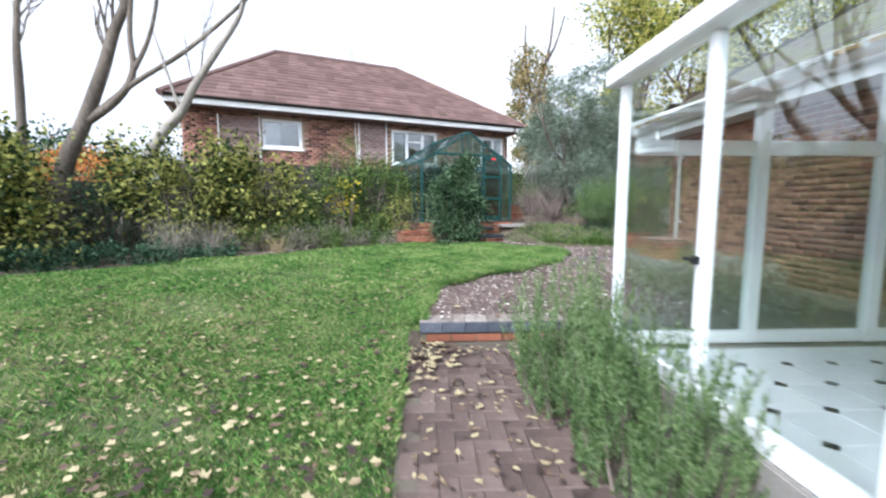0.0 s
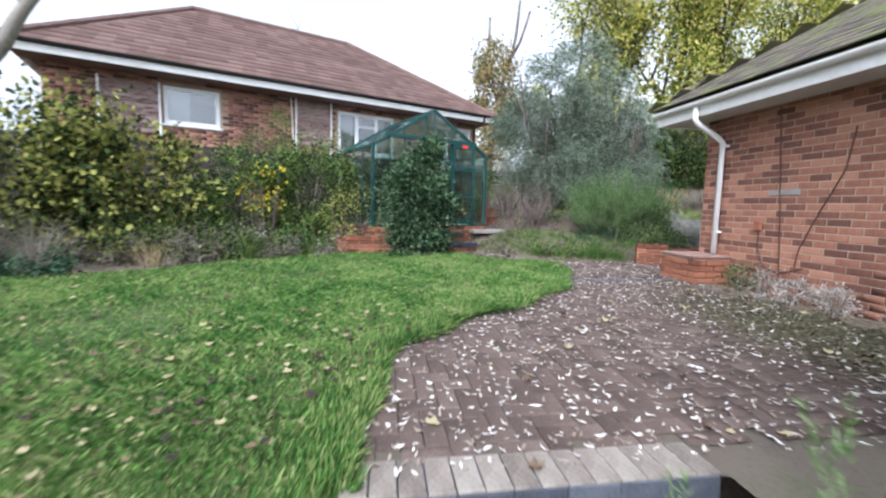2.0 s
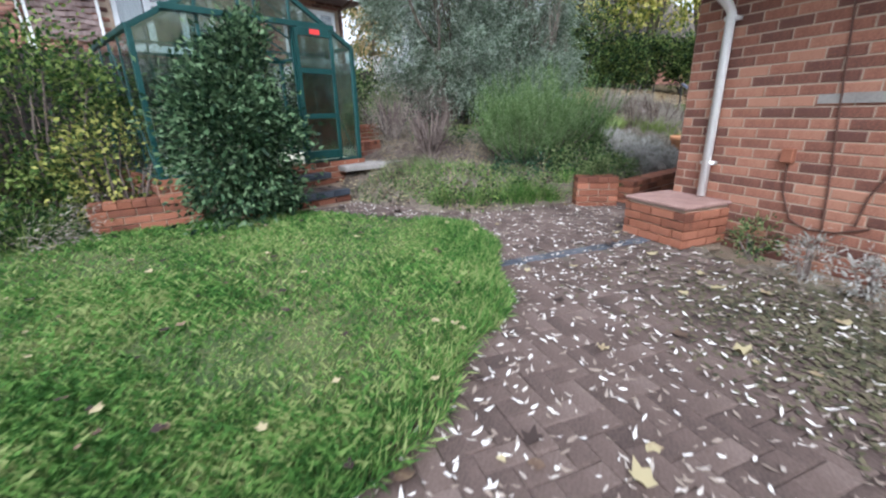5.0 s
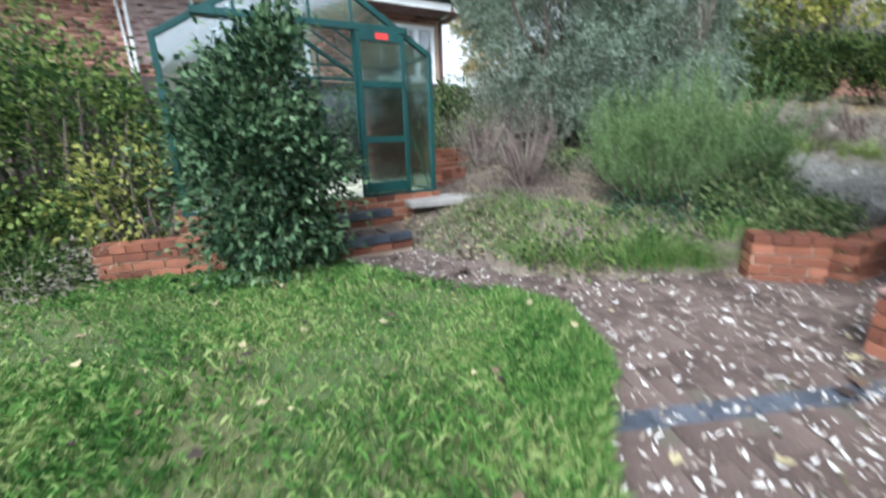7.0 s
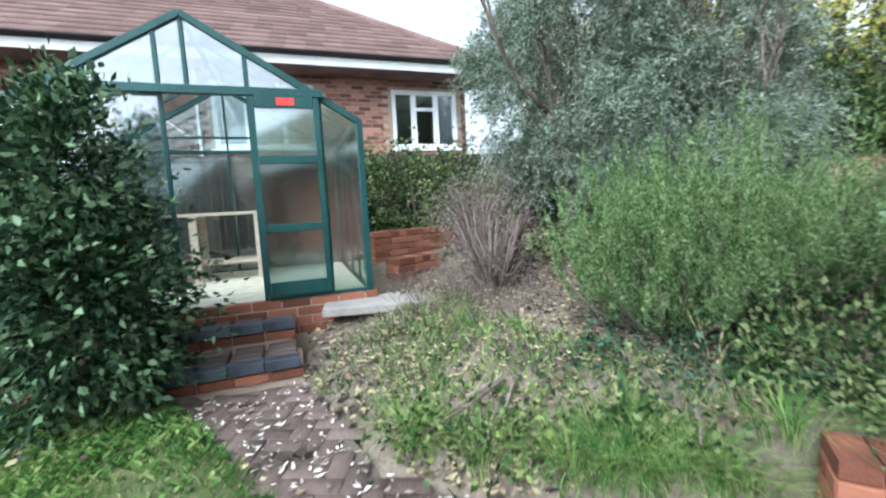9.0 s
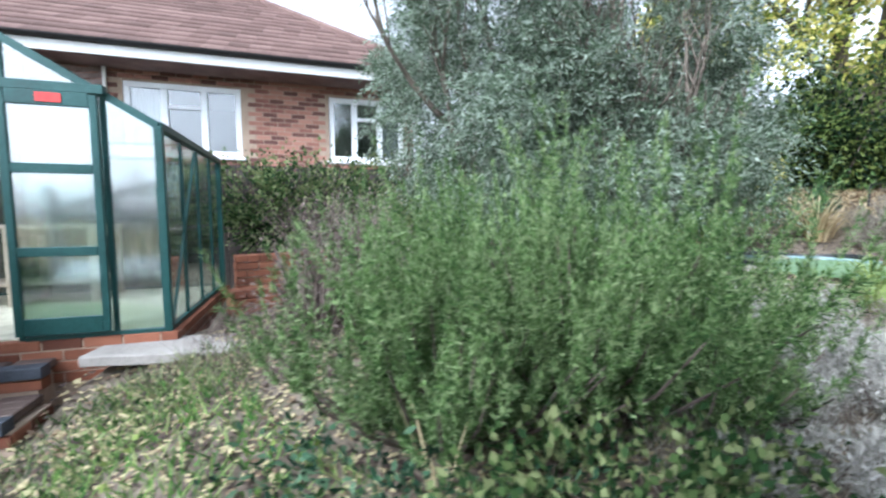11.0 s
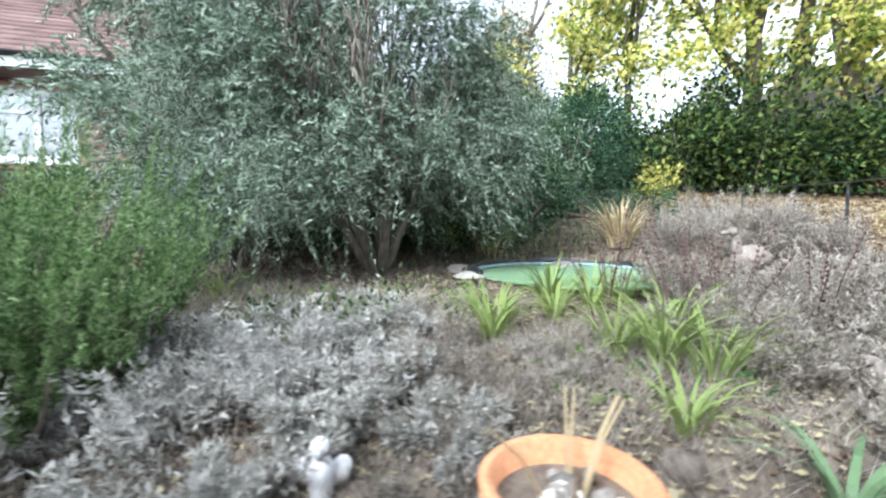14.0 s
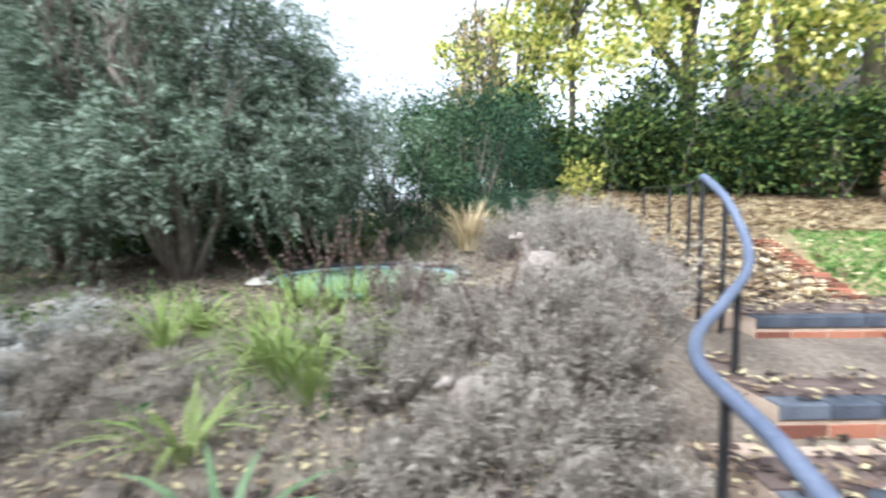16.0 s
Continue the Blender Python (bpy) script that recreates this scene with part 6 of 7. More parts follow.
# trees
def sprigs(t, c, r, n, clumps, spread, droop=0.55, per=15):
    """Drooping olive sprigs: slim leaves set in pairs along thin twigs."""
    p, out = clump_points(n, c, r, clumps, spread, 0.35)
    ok = (p[:, 2] > ground_z(p[:, 0], p[:, 1]) + 0.5) & (p[:, 0] > 8.0 + 0.12 * np.sin(7 * p[:, 2]))
    p, out = p[ok], out[ok]
    n = len(p)
    d = unit(out * 0.55 + rng.normal(size=(n, 3)) * 0.55 + np.array([0, 0, 0.25]))
    L = rng.uniform(0.16, 0.36, n)
    s = np.linspace(0.05, 1, per)[None, :] + rng.uniform(-0.03, 0.03, (n, per))
    sag = np.array([0, 0, -droop]) * (s * s)[..., None] * L[:, None, None]
    q = p[:, None] + d[:, None] * (s * L[:, None])[..., None] + sag
    ax = unit(np.cross(d, rng.normal(size=(n, 3))))
    sign = np.where(np.arange(per) % 2, 1.0, -1.0)[None, :, None]
    ld = d[:, None] * 0.65 + ax[:, None] * sign * 0.75 + np.array([0, 0, -0.5]) * s[..., None]
    link("crown", leaves("crown", q.reshape(-1, 3), ld.reshape(-1, 3), 0.058, 0.0145, 0.22), M_OLIVE, t)
    w = unit(np.cross(d, rng.normal(size=(n, 3)))) * 0.0018
    v = np.empty((n, 4, 3))
    v[:, 0], v[:, 1], v[:, 2], v[:, 3] = p - w, p + w, q[:, -1] + w * 0.4, q[:, -1] - w * 0.4
    tagged(link("twig_rest", raw_mesh("twig_rest", v.reshape(-1, 3), n, 4), M_BARK, t), kind="stuff")


olive = tree("broad silver-green olive tree with several stems", (10.45, 9.1, float(ground_z(10.45, 9.1)) - 0.05), (0, 0, 1), 1.4, 0.075, 3, M_BARK, None, seed=11, name="olive_tree", spread=0.75,
     limbs=[((-0.45, 0.1, 1), 1.7, 0.075), ((0.2, 0.15, 1), 1.3, 0.065), ((-0.3, 0.5, 1), 1.7, 0.07), ((0.1, -0.3, 1), 1.1, 0.055), ((-0.7, 0.15, 1), 1.5, 0.06), ((0.6, 0.1, 0.9), 0.9, 0.05)])
for c_, r_, n_ in (((9.35, 9.6, 4.1), (1.3, 1.1, 1.35), 2300), ((10.25, 9.4, 3.3), (1.25, 1.05, 1.1), 2000), ((11.1, 9.5, 2.85), (0.95, 0.85, 0.9), 1300), ((9.5, 9.0, 2.4), (1.15, 0.75, 0.85), 1500), ((10.6, 8.95, 2.15), (0.95, 0.6, 0.75), 1100), ((9.7, 8.75, 1.75), (0.7, 0.4, 0.4), 300), ((11.55, 9.6, 2.6), (0.75, 0.7, 0.8), 800)):
    sprigs(olive, c_, r_, int(n_ * 1.1), max(14, n_ // 62), 0.2)
olive2 = tree("broad silver-green olive tree with several stems", (9.1, 10.0, 1.05), (0, 0, 1), 1.4, 0.07, 3, M_BARK, None, seed=12, name="olive_tree", spread=0.75,
     limbs=[((-0.2, 0.0, 1), 1.6, 0.07), ((0.4, 0.15, 1), 1.7, 0.07), ((0.0, 0.4, 1), 1.7, 0.065)])
sprigs(olive2, (8.75, 11.0, 3.1), (0.65, 0.5, 1.3), 1200, 24, 0.18)
sprigs(olive2, (9.2, 10.2, 3.0), (1.15, 0.95, 1.75), 3300, 54, 0.2)
shrub("dark evergreen shrub in the shade of the olive", (10.2, 10.9, 1.75), (1.4, 0.5, 0.85), 9000, 0.06, 0.026, M_DARKLEAF, 60, 0.16, ns=14)
shrub("dark evergreen shrub in the shade of the olive", (11.3, 10.5, 1.75), (0.9, 0.5, 0.6), 6500, 0.06, 0.026, M_DARKLEAF, 50, 0.14, ns=12)
shrub("brown-green straggling shrub before the fence", (8.0, 10.9, 1.35), (0.9, 0.45, 0.6), 4500, 0.05, 0.022, M_IVY, 44, 0.14, ns=50)
shrub("dark grey-green evergreen shrub beyond the pond", (12.75, 11.3, 2.3), (1.15, 0.9, 1.25), 15000, 0.06, 0.02, M_EVERGREEN, 70, 0.22, ns=14)
shrub("dark green yew-like shrub beyond the pond", (14.3, 12.6, 2.9), (1.5, 1.1, 1.5), 18000, 0.06, 0.025, M_DARKLEAF, 70, 0.28, ns=14)
LA = "dense dark laurel hedge shrub with glossy leaves"
for x, y, r, h in ((16.2, 13.8, 1.3, 1.25), (17.7, 13.1, 1.1, 1.0), (18.9, 12.4, 1.2, 1.35), (20.2, 12.0, 1.0, 0.9), (21.3, 11.0, 1.5, 1.2), (22.8, 9.6, 1.6, 1.2), (23.6, 7.6, 1.5, 1.1), (14.8, 15.0, 1.6, 1.5)):
    z = float(ground_z(x, y))
    shrub(LA, (x, y, z + h), (r, 1.1, h * (0.5 + 0.5 * ((x * 7.3) % 1))), 7500, 0.13, 0.06, M_LAUREL, 22, 0.3, "laurel hedge", ns=12, name="laurel_shrub")
for x, y in ((16.9, 14.0), (18.3, 13.5), (19.6, 13.0), (20.9, 12.2)):
    shrub(LA, (x, y, float(ground_z(x, y)) + 0.45), (0.9, 0.6, 0.5), 4500, 0.12, 0.055, M_LAUREL, 24, 0.2, "laurel hedge", ns=8, name="laurel_shrub")
shrub("yellow autumn shrub in the laurel hedge", (16.7, 12.5, 2.5), (0.4, 0.35, 0.4), 600, 0.1, 0.06, M_AUTUMN, 40, 0.13)
AU = "tall maple with yellow-green autumn leaves and ivy-clad trunk"
for k, (x, y, ln, rd) in enumerate(((17.0, 17.0, 4.4, 0.12), (18.5, 15.8, 4.2, 0.13), (19.9, 13.2, 4.6, 0.24), (20.9, 12.7, 5.0, 0.2), (21.6, 12.0, 4.8, 0.26), (22.9, 11.3, 4.8, 0.28), (24.8, 9.6, 4.4, 0.2))):
    mt = tree(AU, (x, y, float(ground_z(x, y)) - 0.05), (0.05, 0.0, 1), ln, rd, 3, M_IVYBARK, M_AUTUMN, 4200, 0.16, 0.12, 0.38, 30 + k, "maple_tree", 0.75, group="autumn maples", droop=0.5, keep=lambda p: p[:, 2] > 3.5)
    fill_crown(mt, (x - 0.3, y - 0.5, 6.2), (2.2, 1.8, 1.7), 1300, 0.16, 0.12, M_AUTUMN, 14, 0.3)
cf = tree("tall rusty conifer beyond the garden", (19.6, 26.0, 2.0), (0, 0, 1), 8.5, 0.25, 1, M_BARK, None, seed=51, name="conifer", spread=0.5)
fill_crown(cf, (19.6, 26.0, 8.2), (1.5, 1.5, 4.9), 7500, 0.26, 0.12, M_CONIFER, 90, 0.4)


def bare_tree(label, limbs, seed):
    """Limbs drawn out by hand, each with fine twigs at its end."""
    t = thing("bare_tree", label, "tree", pose(0, 0, 0), "bare trees")
    rr = random.Random(seed)
    for k, (pts, r0, r1, bark) in enumerate(limbs):
        bm = bmesh.new()
        sp_ = smooth_path(pts, 4)
        n = len(sp_)
        tube(sp_, [r0 + (r1 - r0) * i / (n - 1) for i in range(n)], 8, bm)
        tips = []
        for q in range(3 if k else 5):
            i = rr.randint(n // 2, n - 2)
            d = (sp_[i + 1] - sp_[i]).normalized() + Vector((rr.uniform(-1, 1), rr.uniform(-0.6, 0.6), rr.uniform(0, 1))) * 0.6
            grow(sp_[i], d, rr.uniform(0.5, 0.9), r1 * 0.6, 1, rr, bm, tips, 0.6)
        part("trunk" if k == 0 else "limb", bm, bark, t, smooth=True)
    return t


def smooth_path(p, n=6):
    out = []
    for i in range(len(p) - 1):
        p0, p1, p2, p3 = (Vector(p[max(i - 1, 0)]), Vector(p[i]), Vector(p[i + 1]), Vector(p[min(i + 2, len(p) - 1)]))
        for k in range(n):
            t = k / n
            out.append(0.5 * ((2 * p1) + (p2 - p0) * t + (2 * p0 - 5 * p1 + 4 * p2 - p3) * t * t + (3 * p1 - p0 - 3 * p2 + p3) * t ** 3))
    return out + [Vector(p[-1])]


bare_tree("bare grey tree leaning behind the shrubs", [
    ([(-3.35, 10.65, 0.35), (-2.98, 10.58, 2.03), (-2.65, 10.51, 2.78), (-2.25, 10.45, 3.85), (-2.02, 10.42, 4.59), (-1.77, 10.37, 5.23), (-1.6, 10.37, 6.4)], 0.17, 0.06, M_BARK),
    ([(-2.6, 10.5, 2.86), (-2.03, 10.3, 3.31), (-1.73, 10.22, 3.84), (-1.75, 10.31, 4.59), (-1.65, 10.32, 5.6)], 0.085, 0.035, M_BARK),
    ([(-2.45, 10.45, 3.0), (-1.72, 10.2, 3.63), (-0.8, 9.87, 4.26), (0.24, 9.53, 5.21), (0.65, 9.39, 5.7)], 0.06, 0.02, M_BARK),
    ([(-1.73, 10.22, 3.84), (-1.43, 10.16, 4.48), (-1.25, 10.16, 5.23), (-1.13, 10.16, 6.0)], 0.05, 0.02, M_BARK)], 61)
bare_tree("pale leaning bare tree behind the shrubs", [
    ([(-2.2, 10.2, 0.4), (-1.48, 9.97, 2.34), (-0.95, 9.82, 3.08), (-0.68, 9.76, 3.61), (-0.2, 9.63, 4.36), (0.18, 9.53, 5.0), (0.4, 9.5, 5.9)], 0.12, 0.03, M_PALEBARK),
    ([(-0.95, 9.82, 3.08), (-1.1, 9.8, 3.7), (-1.3, 9.8, 4.5)], 0.035, 0.012, M_PALEBARK)], 67)
bare_tree("slim bare tree behind the shrubs", [([(-3.75, 10.95, 0.3), (-3.66, 11.0, 3.43), (-3.67, 11.09, 4.29), (-3.61, 11.15, 5.25), (-3.56, 11.19, 6.4)], 0.09, 0.04, M_BARK)], 71)
tree("distant bare tree beyond the roof", (8.5, 31.0, 1.0), (0, 0, 1), 5.0, 0.2, 4, M_PALEBARK, None, seed=81, name="bare_tree", spread=0.7)
shrub("dark distant evergreen behind the bare trees", (-4.6, 15.5, 1.6), (2.2, 1.4, 1.6), 7000, 0.12, 0.06, M_DARKLEAF, 60, 0.35)
shrub("orange autumn shrub beyond the fence", (-3.6, 13.5, 1.9), (0.8, 0.6, 0.7), 2500, 0.1, 0.07, mottled("orange_leaf", [(0.35, 0.13, 0.03), (0.6, 0.28, 0.08)], 2, 20, 0.6, 0, vary='island', amount=0.6, translucent=0.4), 40, 0.2)

# ---- pond ----
pond = thing("garden_pond", "small pond covered in green weed with stone rim", "pond", pose(12.0, 8.5, 1.185) @ Matrix.Diagonal((0.74, 1.05, 1, 1)))
bm = bmesh.new()
ring = [bm.verts.new((1.0 * math.cos(a) * (1 + 0.06 * math.sin(3 * a)), 0.78 * math.sin(a), 0.0)) for a in [6.28319 * k / 40 for k in range(40)]]
bm.faces.new(ring)
bm.normal_update()
bmesh.ops.solidify(bm, geom=bm.faces[:], thickness=0.02)
part("water", bm, M_POND, pond, "still water under a skin of duckweed")
rim = tube([(1.02 * math.cos(a) * (1 + 0.06 * math.sin(3 * a)), 0.80 * math.sin(a), 0.012) for a in [-0.1 + 3.2 * k / 40 for k in range(41)]], 0.018, 6)
part("rim", rim, M_PONDEDGE, pond, "pale blue-green moulded rim")
lin = tube([(1.08 * math.cos(a) * (1 + 0.06 * math.sin(3 * a)), 0.86 * math.sin(a), 0.03 + 0.015 * math.sin(7 * a)) for a in [3.14159 * k / 30 for k in range(31)]], 0.035, 6)
part("liner_edge", lin, M_LINER, pond, "black folded liner edge")


def rock(x, y, r, label, squash=0.5, z=None, mat=None):
    bm = bmesh.new()
    bmesh.ops.create_icosphere(bm, subdivisions=2, radius=r)
    for v in bm.verts:
        v.co *= 1 + 0.35 * noise.noise(v.co * 4.0 / max(r, 0.05) * 0.35 + Vector((x * 3, y * 3, 0)))
        v.co.z *= squash
    zz = float(ground_z(x, y)) if z is None else z
    return tagged(part("rock", bm, mat or M_STONE, None, m=pose(x, y, zz + r * squash * 0.6, 0, 0, (x * 997) % 360)), label, "rock")


rr_ = random.Random(4)
for k in range(9):
    a = 0.2 + 2.8 * k / 8
    rock(12.0 + 0.92 * math.cos(a) + rr_.uniform(-0.08, 0.08), 8.5 + 1.08 * math.sin(a) + rr_.uniform(-0.06, 0.06), rr_.uniform(0.08, 0.17), "grey stone beside the pond", 0.35)
rock(9.93, 8.15, 0.11, "pale grey boulder in the flower bed", 0.7)
rock(9.05, 6.0, 0.10, "pale stone in the lavender", 0.8)
rock(11.0, 6.3, 0.065, "brown stone by the terracotta pot", 0.8, mat=M_BARK)
rock(12.4, 9.2, 0.14, "flat grey stone beside the pond", 0.35)

# ---- ornaments ----


M_DUCK = mottled("weathered_stone", [(0.11, 0.09, 0.075), (0.20, 0.17, 0.145), (0.31, 0.275, 0.24)], 8, 60, 0.9, 0.3)


def bird(x, y, s, yaw, mat, label, z=None, neck=1.0):
    bm = bmesh.new()
    bmesh.ops.create_uvsphere(bm, u_segments=16, v_segments=10, radius=0.16)
    for v in bm.verts:
        v.co.x *= 1.35
        v.co.y *= 0.72
        if v.co.x < 0:
            v.co.z += 0.10 * (v.co.x / 0.2) ** 2 * 0.4
            v.co.y *= 1 + 0.9 * v.co.x / 0.3 * 0.5
        v.co.z += 0.13
    tube([(0.12, 0, 0.18), (0.17, 0, 0.26), (0.165, 0, 0.30 + 0.06 * neck), (0.19, 0, 0.35 + 0.06 * neck)], [0.075, 0.05, 0.04, 0.035], 10, bm)
    b2 = bmesh.ops.create_uvsphere(bm, u_segments=12, v_segments=8, radius=0.052, matrix=Matrix.Translation((0.205, 0, 0.375 + 0.06 * neck)))
    tube([(0.24, 0, 0.37 + 0.06 * neck), (0.30, 0, 0.36 + 0.06 * neck), (0.335, 0, 0.355 + 0.06 * neck)], [0.028, 0.022, 0.012], 8, bm)
    for sgn in (1, -1):
        bmesh.ops.create_uvsphere(bm, u_segments=10, v_segments=6, radius=0.1, matrix=Matrix.Translation((-0.04, 0.095 * sgn, 0.15)) @ Matrix.Diagonal((1.5, 0.3, 0.75, 1)))
    bmesh.ops.create_cone(bm, cap_ends=True, segments=12, radius1=0.09, radius2=0.07, depth=0.04, matrix=Matrix.Translation((0, 0, 0.0)))
    zz = float(ground_z(x, y)) + 0.01 if z is None else z
    return tagged(part("bird_statue", bm, mat, None, m=pose(x, y, zz, 0, 0, yaw) @ Matrix.Scale(s, 4), smooth=True), label, "ornament")


bird(13.2, 7.8, 0.72, 165, M_DUCK, "pale stone duck ornament among the lavender", float(ground_z(13.2, 7.8)) + 0.03)
bird(12.16, 6.47, 0.5, 200, M_DUCK, "small pale duck ornament in the flower bed", float(ground_z(12.16, 6.47)) - 0.04, -1.2)
bm = lathe([(0.0, 0.0), (0.07, 0.0), (0.078, 0.03), (0.06, 0.06), (0.066, 0.13), (0.07, 0.19), (0.055, 0.24), (0.036, 0.262), (0.04, 0.275), (0.05, 0.30), (0.05, 0.325), (0.034, 0.352), (0.0, 0.36)], 20)
for s_ in (1, -1):
    bmesh.ops.create_uvsphere(bm, u_segments=14, v_segments=8, radius=0.1, matrix=Matrix.Translation((0.095 * s_, 0.02, 0.175)) @ Matrix.Rotation(0.5 * s_, 4, 'Y') @ Matrix.Diagonal((0.6, 0.16, 0.9, 1)))
tube([(0, -0.045, 0.30), (0, -0.075, 0.292)], [0.016, 0.005], 8, bm)
tagged(part("garden_statue", bm, M_WHITEBIRD, None, m=pose(9.93, 6.55, float(ground_z(9.93, 6.55)) - 0.03, 0, 0, -15) @ Matrix.Scale(0.56, 4), smooth=True), "small white plaster bird statue with half-spread wings among lavender", "statue")

pot = thing("plant_pot", "wide terracotta pot with pale pebbles and dry stems", "pot", pose(10.48, 6.12, float(ground_z(10.48, 6.12)) - 0.01))
part("body", lathe([(0.0, 0.0), (0.13, 0.0), (0.145, 0.02), (0.185, 0.24), (0.205, 0.25), (0.21, 0.31), (0.20, 0.32), (0.178, 0.315), (0.17, 0.25), (0.0, 0.245)], 32), M_TERRA, pot, smooth=True)
part("soil", lathe([(0.0, 0.255), (0.171, 0.252)], 24), M_SOIL, pot)
for k in range(26):
    bm = bmesh.new()
    bmesh.ops.create_icosphere(bm, subdivisions=1, radius=rr_.uniform(0.016, 0.034))
    a, q = rr_.uniform(0, 6.28), rr_.uniform(0, 0.12)
    part("pebble", bm, M_STONE if k % 4 else M_PLASTER, pot, m=pose(q * math.cos(a), q * math.sin(a), 0.27), smooth=True)
for k in range(7):
    a = rr_.uniform(0, 6.28)
    part("stem", tube([(0.05 * math.cos(a), 0.05 * math.sin(a), 0.25), (0.12 * math.cos(a), 0.12 * math.sin(a), 0.38), (0.2 * math.cos(a), 0.2 * math.sin(a), 0.46)], [0.005, 0.004, 0.002], 5), M_DRYGRASS, pot)

# ---- hand rail ----
rail = thing("hand_rail", "blue-grey painted handrail on black iron posts", "railing")
RAIL = [(16.46, 10.46, 2.2), (15.74, 9.2, 2.1), (15.06, 8.25, 2.03), (14.23, 7.34, 1.98), (14.15, 7.09, 1.81), (14.03, 6.85, 1.56), (13.84, 6.68, 1.4), (13.5, 6.51, 1.28), (13.16, 6.35, 1.18), (12.94, 6.14, 1.14), (12.81, 5.92, 1.13), (12.73, 5.72, 1.10), (12.66, 5.5, 1.02)]


sp = smooth_path(RAIL[3:])
part("wire_rail", tube(smooth_path(RAIL[:4]), 0.009, 6), M_BLACK, rail, "thin black iron top rail")
bars = tube(sp, 0.026, 10)
part("rail", bars, M_RAIL, rail, "blue-grey painted top rail", smooth=True)
for x, y, z in (RAIL[0], RAIL[1], RAIL[2], RAIL[3], RAIL[4], (13.63, 6.56, 1.31), RAIL[10]):
    g = float(ground_z(x, y))
    part("post", tube([(x, y, g - 0.05), (x, y, z - 0.01)], 0.016, 8), M_BLACK, rail, "black iron post")

# ---- fallen leaves ----


def litter(name, q, size, mat, label, lift=0.0, zfun=None, slim=0.8, lobes=0):
    """Loose leaves lying flat; with lobes, five-pointed ones with notched, curled edges."""
    n = len(q)
    z = (ground_z(q[:, 0], q[:, 1]) if zfun is None else zfun(q[:, 0], q[:, 1])) + lift
    a = rng.uniform(0, 6.283, n)
    s = size * rng.uniform(0.5, 1.35, n)
    m = 10 if lobes else 6
    v = np.empty((n, m, 3))
    tx, ty = rng.normal(size=n) * 0.25, rng.normal(size=n) * 0.25
    curl = rng.uniform(0, 0.6, n) ** 1.5
    for k in range(m):
        if lobes:
            r = s * (rng.uniform(0.42, 0.68, n) if k % 2 == 0 else rng.uniform(0.32, 0.5, n))
        else:
            r = s * rng.uniform(0.32, 0.62, n) * (1.25 if k in (0, 3) else 0.85)
        w = 6.28319 * k / m
        ex, ey = math.cos(w) * r, math.sin(w) * r * slim
        dx, dy = np.cos(a) * ex - np.sin(a) * ey, np.sin(a) * ex + np.cos(a) * ey
        v[:, k] = np.column_stack([q[:, 0] + dx, q[:, 1] + dy, z + 0.004 + np.abs(dx * tx + dy * ty) + rng.uniform(0, 0.16, n) * s + curl * r * (k % 2 == 0)])
    tagged(link(name, raw_mesh(name, v.reshape(-1, 3), n, m), mat), label, "leaves", kind="stuff")


q = scatter(NEAR_LAWN, 9500)
q = q[rng.uniform(size=len(q)) < np.clip(1.15 - 0.2 * np.hypot(q[:, 0] + 0.6, q[:, 1] - 2.0), 0.08, 1)]
q = q[~on_paving(q[:, 0], q[:, 1])]
litter("fallen_leaves", q, 0.046, M_FALLEN, "scattered dry tan and yellow leaves on the lawn", 0.04, lobes=1)
u_ = np.column_stack([rng.uniform(-7, -3.45, 420), rng.uniform(3.56, 4.62, 420)])
q = np.array([from_uv(a, b) for a, b in u_])
litter("path_leaves", q, 0.045, M_FALLEN, "dry leaves strewn over the footpath", 0.003, foot_z)
u_ = np.column_stack([rng.normal(-3.62, 0.28, 260), rng.normal(4.62, 0.3, 260)])
q = np.array([from_uv(a, b) for a, b in u_ if a < -3.42])
litter("step_leaves", q, 0.062, M_FALLEN, "drift of dry leaves against the step", 0.02, foot_z, lobes=1)
q = scatter(PATIO, 24000)
q = q[to_uv(q[:, 0], q[:, 1])[0] > -3.3]
litter("patio_petals", q, 0.037, M_CHIP, "pale petals and leaf scraps over the patio", 0.003, patio_z, 0.42)
q = scatter(PATIO, 500)
litter("patio_leaves", q[to_uv(q[:, 0], q[:, 1])[0] > -3.3], 0.07, M_FALLEN, "dry leaves over the patio", 0.004, patio_z, lobes=1)
q = scatter([(6, 7), (7.5, 6.6), (9, 6.1), (12.5, 5.8), (14.5, 8), (15, 11), (8, 11), (6.3, 9)], 46000)
q = q[~on_paving(q[:, 0], q[:, 1])]
litter("bed_litter", q, 0.032, M_FALLEN, "brown leaf litter over the flower bed", 0.004)
q = scatter([(14.2, 7.1), (15.0, 6.7), (17.0, 9.0), (24, 7.5), (23, 10), (17, 14), (14, 13), (14.5, 10)], 30000)
litter("bank_leaves", q, 0.08, M_BANKLEAF, "carpet of tan fallen leaves on the bank", 0.02, lobes=1)
litter("bank_leaves", scatter(EAST_LAWN, 2600), 0.07, M_BANKLEAF, "tan leaves strewn over the sloping grass", 0.04, lobes=1)

